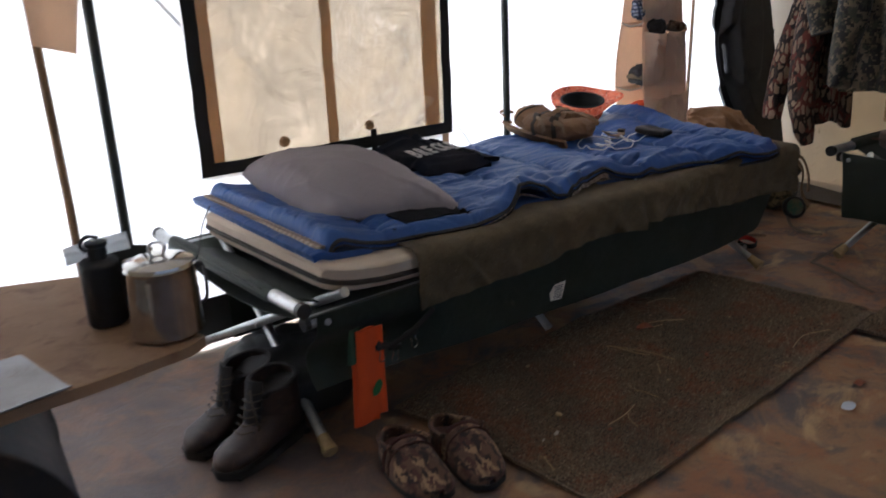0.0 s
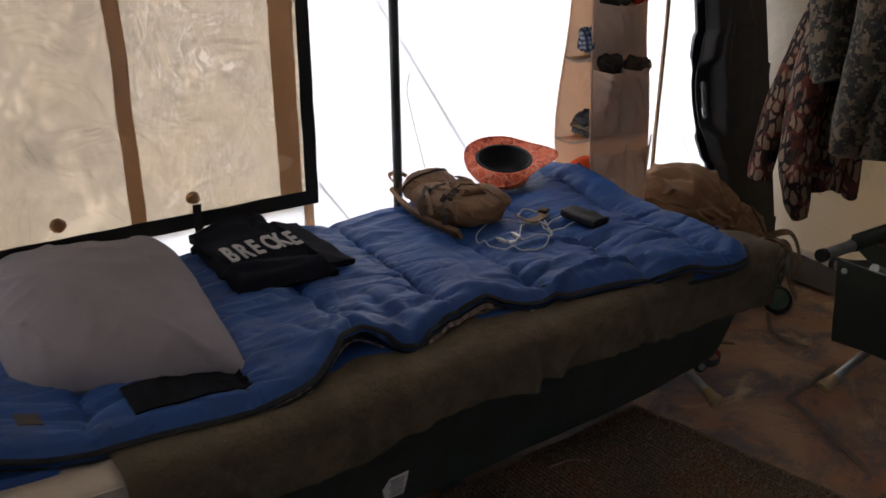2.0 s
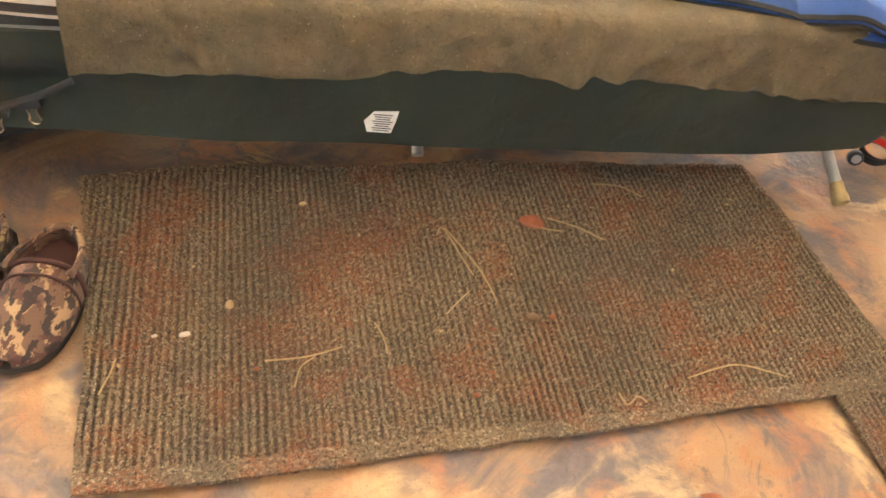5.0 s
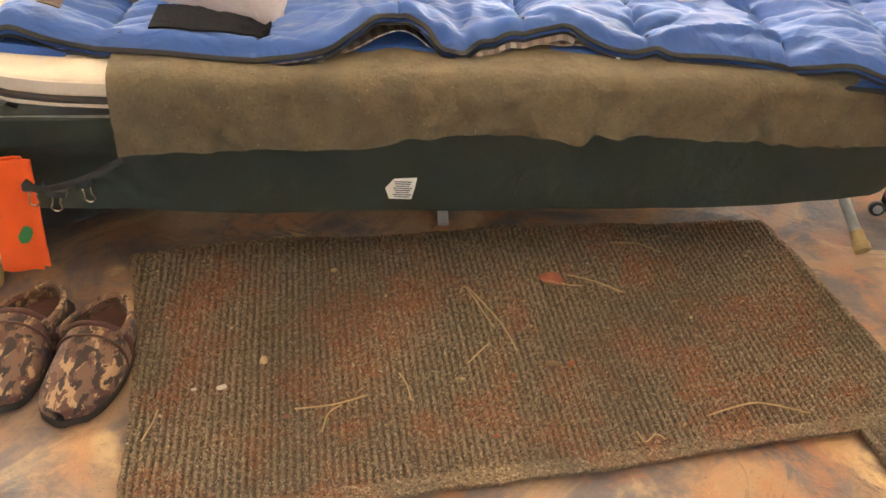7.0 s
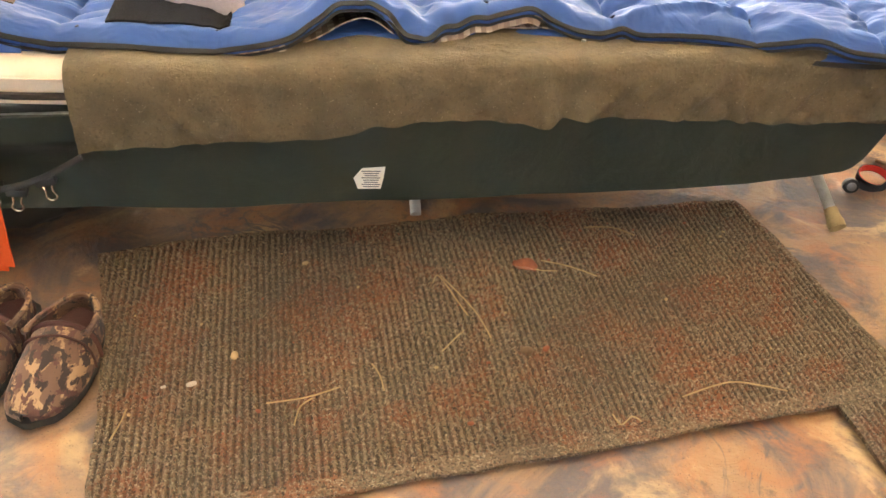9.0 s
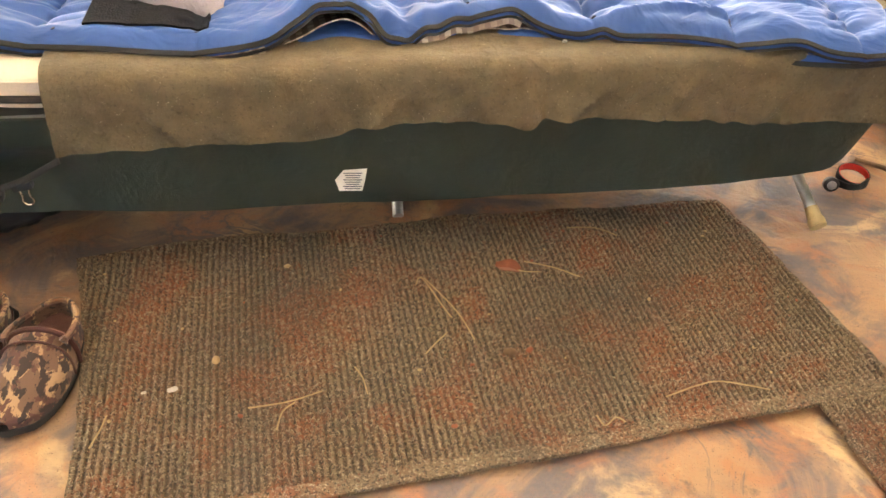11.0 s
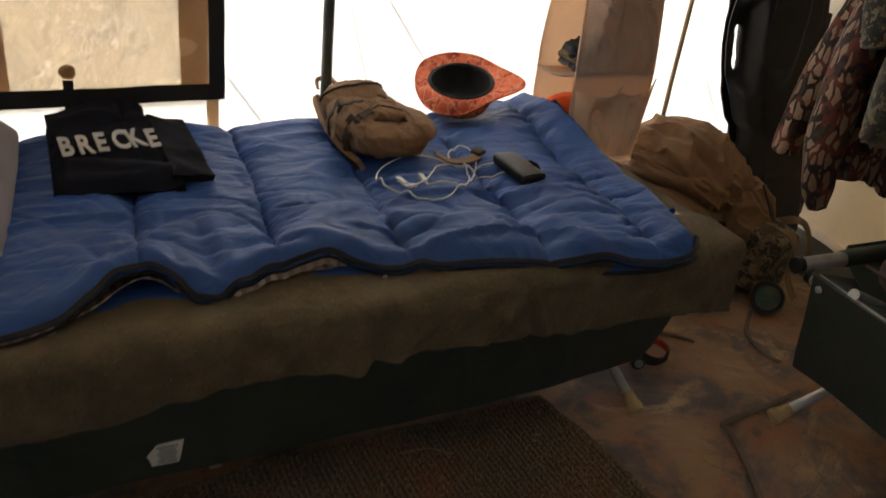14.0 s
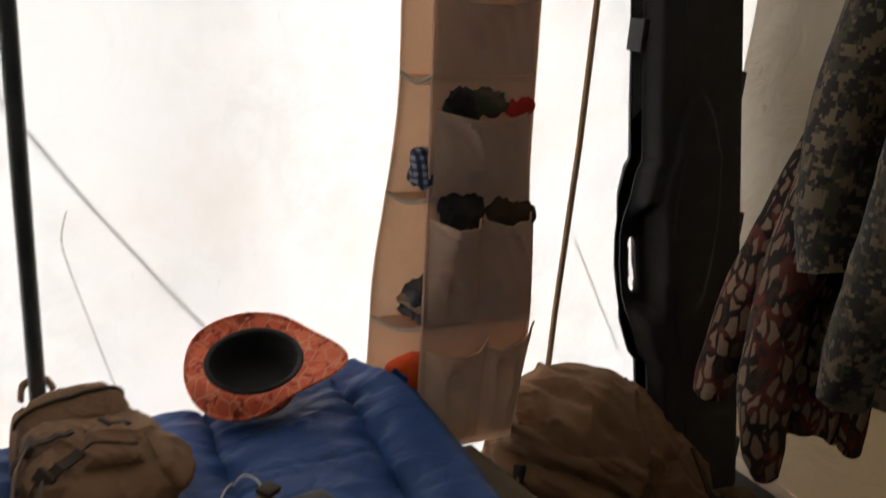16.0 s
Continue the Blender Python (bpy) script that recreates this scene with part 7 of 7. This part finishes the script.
def build_pots():
    k = thing("percolator", "dented stainless camp coffee pot with a wire bail", "coffee pot", Matrix.Translation((-1.487, -0.105, TZ + 0.004)) @ pose(0, 0, 0, 0, 0, -20) @ Matrix.Diagonal((0.7, 0.7, 0.68, 1)))
    part("body", lathe([(0, 0), (0.08, 0), (0.0845, 0.004), (0.084, 0.02), (0.081, 0.15), (0.0815, 0.165), (0.0835, 0.17), (0.0815, 0.174), (0.079, 0.172), (0.078, 0.15), (0, 0.15)], 48), "steel", k)
    lid = part("lid", lathe([(0.0815, 0.174), (0.08, 0.18), (0.06, 0.188), (0.03, 0.192), (0, 0.193)], 40), "steel", k, "domed steel lid")
    part("knob", lathe([(0, 0.192), (0.016, 0.192), (0.017, 0.2), (0.022, 0.206), (0.022, 0.216), (0.016, 0.224), (0, 0.226)], 24), "vinyl", lid, "clear lid knob")
    part("spout", tube([(-0.055, 0.055, 0.11), (-0.075, 0.072, 0.135), (-0.088, 0.084, 0.162)], [0.026, 0.02, 0.013], 12), "steel", k)
    part("handle", tube(curve([(0.07, 0.04, 0.14), (0.088, 0.052, 0.145), (0.094, 0.056, 0.12), (0.094, 0.056, 0.07), (0.088, 0.052, 0.05), (0.072, 0.042, 0.045)], 6), 0.0075, 10, flat=0.6), "black", k, "black handle")
    part("bail", tube(curve([(0.081, 0.0, 0.165), (0.09, 0.04, 0.185), (0.1, 0.09, 0.23), (0.12, 0.12, 0.27)], 6), 0.0016, 6), "iron", k, "thin wire bail")
    t = thing("thermos", "dark blue-black steel flask with a screw cap", "flask", Matrix.Translation((-1.563, 0.0, TZ + 0.003)) @ Matrix.Diagonal((0.62, 0.62, 0.68, 1)))
    part("body", lathe([(0, 0), (0.05, 0), (0.0525, 0.004), (0.0525, 0.15), (0.05, 0.162), (0.04, 0.17), (0, 0.17)], 36), "case", t)
    part("cap", lathe([(0.026, 0.168), (0.026, 0.2), (0.03, 0.202), (0.03, 0.212), (0.02, 0.216), (0, 0.216)], 24), "black", t, "black screw cap with a loop")
    part("loop", tube(curve([(-0.028, 0, 0.19), (-0.04, 0, 0.21), (-0.02, 0, 0.228), (0.01, 0, 0.22)], 6), 0.005, 8), "black", t)
    pt = thing("mug", "dark enamel mug behind the coffee pot", "mug", Matrix.Translation((-1.505, 0.02, TZ + 0.003)) @ Matrix.Diagonal((0.7, 0.7, 0.7, 1)))
    part("body", lathe([(0, 0), (0.045, 0), (0.048, 0.005), (0.05, 0.15), (0.052, 0.155), (0.05, 0.158), (0.046, 0.15), (0.044, 0.012), (0, 0.012)], 30), "case", pt)
    pa = part("paper_slip", sheet(lambda s, q: (-0.05 + 0.1 * s, 0.03 * q, 0.0 + 0.04 * s + 0.008 * math.sin(4 * s) + 0.006 * shift(s, q, 0, 3)), 14, 8, 0.0006), "canvas", None, "creased white paper slip stuck in the mug")
    pa.matrix_basis = Matrix.Translation((-1.56, 0.03, 0.655)) @ pose(0, 0, 0, 62, 0, 6)
    tagged(pa, category="paper")
    bg = part("paper_bag", sheet(lambda s, q: (-1.495 + 0.16 * s * (1 - 0.35 * q), 1.01 + 0.006 * shift(s, q, 0, 4), 0.95 + 0.3 * (1 - q) - 0.03 * s), 14, 18, 0.004), "khaki", None, "tan paper bag pinned to the wooden pole")
    tagged(bg, category="bag")


build_head_clutter()
build_board()
build_pots()


# ---- floor clutter ----
def build_floor_bits():
    h = thing("headlamp", "headlamp with a black lamp and red-lined elastic strap on the floor", "headlamp", Matrix.Translation((0.85, 0.67, 0.003)) @ pose(0, 0, 0, 0, 0, 10) @ Matrix.Diagonal((0.64, 0.64, 0.6, 1)))
    lamp = part("lamp", lathe([(0, 0), (0.026, 0), (0.029, 0.006), (0.029, 0.024), (0.022, 0.03), (0, 0.03)], 26, Matrix.Translation((-0.075, -0.02, 0.028)) @ pose(0, 0, 0, 78, 0, -20)), "black", h, "black round lamp")
    part("lens", lathe([(0, 0.03), (0.018, 0.03), (0.015, 0.033), (0, 0.034)], 20, Matrix.Translation((-0.075, -0.02, 0.028)) @ pose(0, 0, 0, 78, 0, -20)), "zinc", lamp)
    ring = [(0.045 + 0.062 * math.cos(a), 0.01 + 0.052 * math.sin(a), 0.026 + 0.014 * math.sin(a)) for a in (2 * math.pi * i / 30 for i in range(31))]
    part("strap", band(ring, 0.004, 0.03, (0, 0, 1)), "webbing", h, "black elastic strap")
    part("strap_lining", band([(0.045 + (x - 0.045) * 0.94, 0.01 + (y - 0.01) * 0.94, z + 0.002) for x, y, z in ring], 0.003, 0.026, (0, 0, 1)), "red", h, "red strap lining")
    part("band", band(curve([(-0.05, -0.02, 0.03), (-0.02, -0.05, 0.025), (0.03, -0.052, 0.02), (0.08, -0.03, 0.03)], 5), 0.004, 0.028, (0, 0, 1)), "webbing", h)
    s = part("loose_strap", band(curve([(1.17, 0.468, 0.008), (1.08, 0.445, 0.006), (1.0, 0.426, 0.008), (0.91, 0.408, 0.006), (0.888, 0.39, 0.01), (0.893, 0.354, 0.006), (0.863, 0.256, 0.006), (0.827, 0.157, 0.007), (0.805, 0.093, 0.008)], 8), 0.013, 0.0025), "strap_grey", None, "grey webbing strap lying on the groundsheet")
    tagged(s, category="strap")
    s = part("loose_strap", band(curve([(1.262, 0.8, 0.02), (1.2, 0.726, 0.006), (1.183, 0.641, 0.006), (1.2, 0.585, 0.008)], 8), 0.012, 0.003), "strap_grey", None, "grey webbing strap trailing from the pouch")
    tagged(s, category="strap")
    tw = part("twig", tube([(0.93, 0.78, 0.008), (0.985, 0.74, 0.009), (1.02, 0.71, 0.008)], [0.005, 0.006, 0.004], 7), "bark", None, "short brown twig on the groundsheet")
    tagged(tw, category="twig")

    def lie(u, v):
        p = BED @ Vector((u, v, 0))
        return p.x, p.y, 0.0185

    leaf = sheet(lambda s, t: (0.032 * (s - 0.5) * 2 * math.sin(math.pi * (0.1 + 0.85 * t)) ** 0.8 * 0.6, 0.05 * (t - 0.5), 0.008 * abs(2 * s - 1) + 0.004 * math.sin(5 * t)), 10, 12, 0.001)
    lf = part("dead_leaf", leaf, "leaf", None, "curled dead orange leaf on the carpet")
    lf.matrix_basis = Matrix.Translation(lie(1.036, -0.031)) @ pose(0, 0, 0, 6, 0, 70)
    tagged(lf, category="leaf")
    stem = part("straw", tube(curve([lie(1.05, -0.035), lie(1.07, -0.045), lie(1.1, -0.05)], 5), 0.0012, 5), "straw", None, "dry straw on the carpet")
    tagged(stem, category="straw", group="straws on the carpet")
    lines = (
        ((0.844, -0.059), (0.859, -0.042), (0.885, -0.129), (0.894, -0.163)), ((0.864, -0.039), (0.908, -0.148), (0.925, -0.227)),
        ((1.076, -0.013), (1.127, -0.04), (1.176, -0.075)), ((0.519, -0.336), (0.584, -0.333), (0.641, -0.315)), ((0.563, -0.389), (0.574, -0.353), (0.595, -0.334)),
        ((1.223, -0.41), (1.287, -0.394), (1.331, -0.388), (1.375, -0.405), (1.414, -0.42)), ((1.089, -0.433), (1.095, -0.458), (1.12, -0.442), (1.131, -0.455)),
        ((0.277, -0.385), (0.29, -0.351), (0.296, -0.321)), ((0.702, -0.266), (0.712, -0.295), (0.716, -0.332)), ((1.2, 0.09), (1.26, 0.08), (1.3, 0.05)), ((0.83, -0.25), (0.86, -0.22), (0.88, -0.2)),
    )
    for line in lines:
        pts = curve([Vector(lie(*p)) + Vector((0, 0, 0.002 * (i % 2))) for i, p in enumerate(line)], 5)
        tagged(part("straw", tube(pts, 0.0015, 5), "straw", None, "dry straw on the carpet"), category="straw", group="straws on the carpet")
    rng = random.Random(4)
    spots = [(0.982, -0.266, 0.013), (1.019, -0.265, 0.008), (0.466, -0.217, 0.01), (1.016, 0.115, 0.007), (0.848, -0.422, 0.006), (1.291, -0.159, 0.005), (1.274, -0.312, 0.005), (0.506, -0.351, 0.005), (0.6, 0.03, 0.007)]
    spots += [(rng.uniform(0.24, 1.6), rng.uniform(-0.43, 0.14), rng.uniform(0.002, 0.0045)) for _ in range(70)]
    for i, (u, v, r) in enumerate(spots):
        c = part("crumb", lump(r, r * 0.7, r * 0.4, 0.8, None, None, 0.004, 90, i, 10, 6), ("bark", "leaf", "straw")[i % 3], None, "crumb of bark or dry leaf on the carpet")
        c.matrix_basis = Matrix.Translation(lie(u, v)) @ pose(0, 0, 0, 0, 0, 47 * i)
        tagged(c, category="debris", group="crumbs on the carpet")
    for u, v, r in ((0.396, -0.277, 0.009), (0.35, -0.278, 0.005)):
        c = part("pale_chip", lump(r, r * 0.45, r * 0.4, 0.7, None, None, 0.002, 90, 3, 12, 8), "cream", None, "pale wood chip on the carpet")
        c.matrix_basis = Matrix.Translation(lie(u, v)) @ pose(0, 0, 0, 0, 0, 25)
        tagged(c, category="debris")
    tagged(part("dead_leaf", sheet(lambda s, t: (0.2 + 0.034 * s, -0.275 + 0.022 * t, 0.004 + 0.006 * math.sin(3 * s)), 8, 8, 0.001), "leaf", None, "dead leaf on the groundsheet"), category="leaf")


    # two bright spots of light on the floor, imitated by thin pale discs
    for x, y, r in ((0.083, -0.323, 0.026), (0.076, -0.462, 0.018)):
        fl = part("light_fleck", lump(r, r * 0.6, 0.002, 0.8, None, None, 0.002, 60, r, 18, 8), "fleck", None, "blue-white fleck of light on the groundsheet, added as a pale disc")
        fl.matrix_basis = Matrix.Translation((x, y, 0.006)) @ pose(0, 0, 0, 0, 0, 20)
        tagged(fl, category="scrap")


M["fleck"] = surface("pale_blue_glint", (0.8, 0.86, 0.95), (0.76, 0.82, 0.92), 40, rough=0.25)
M["strap_grey"] = cloth("grey_tan_webbing", (0.16, 0.12, 0.085), (0.12, 0.09, 0.065), 700)
build_floor_bits()
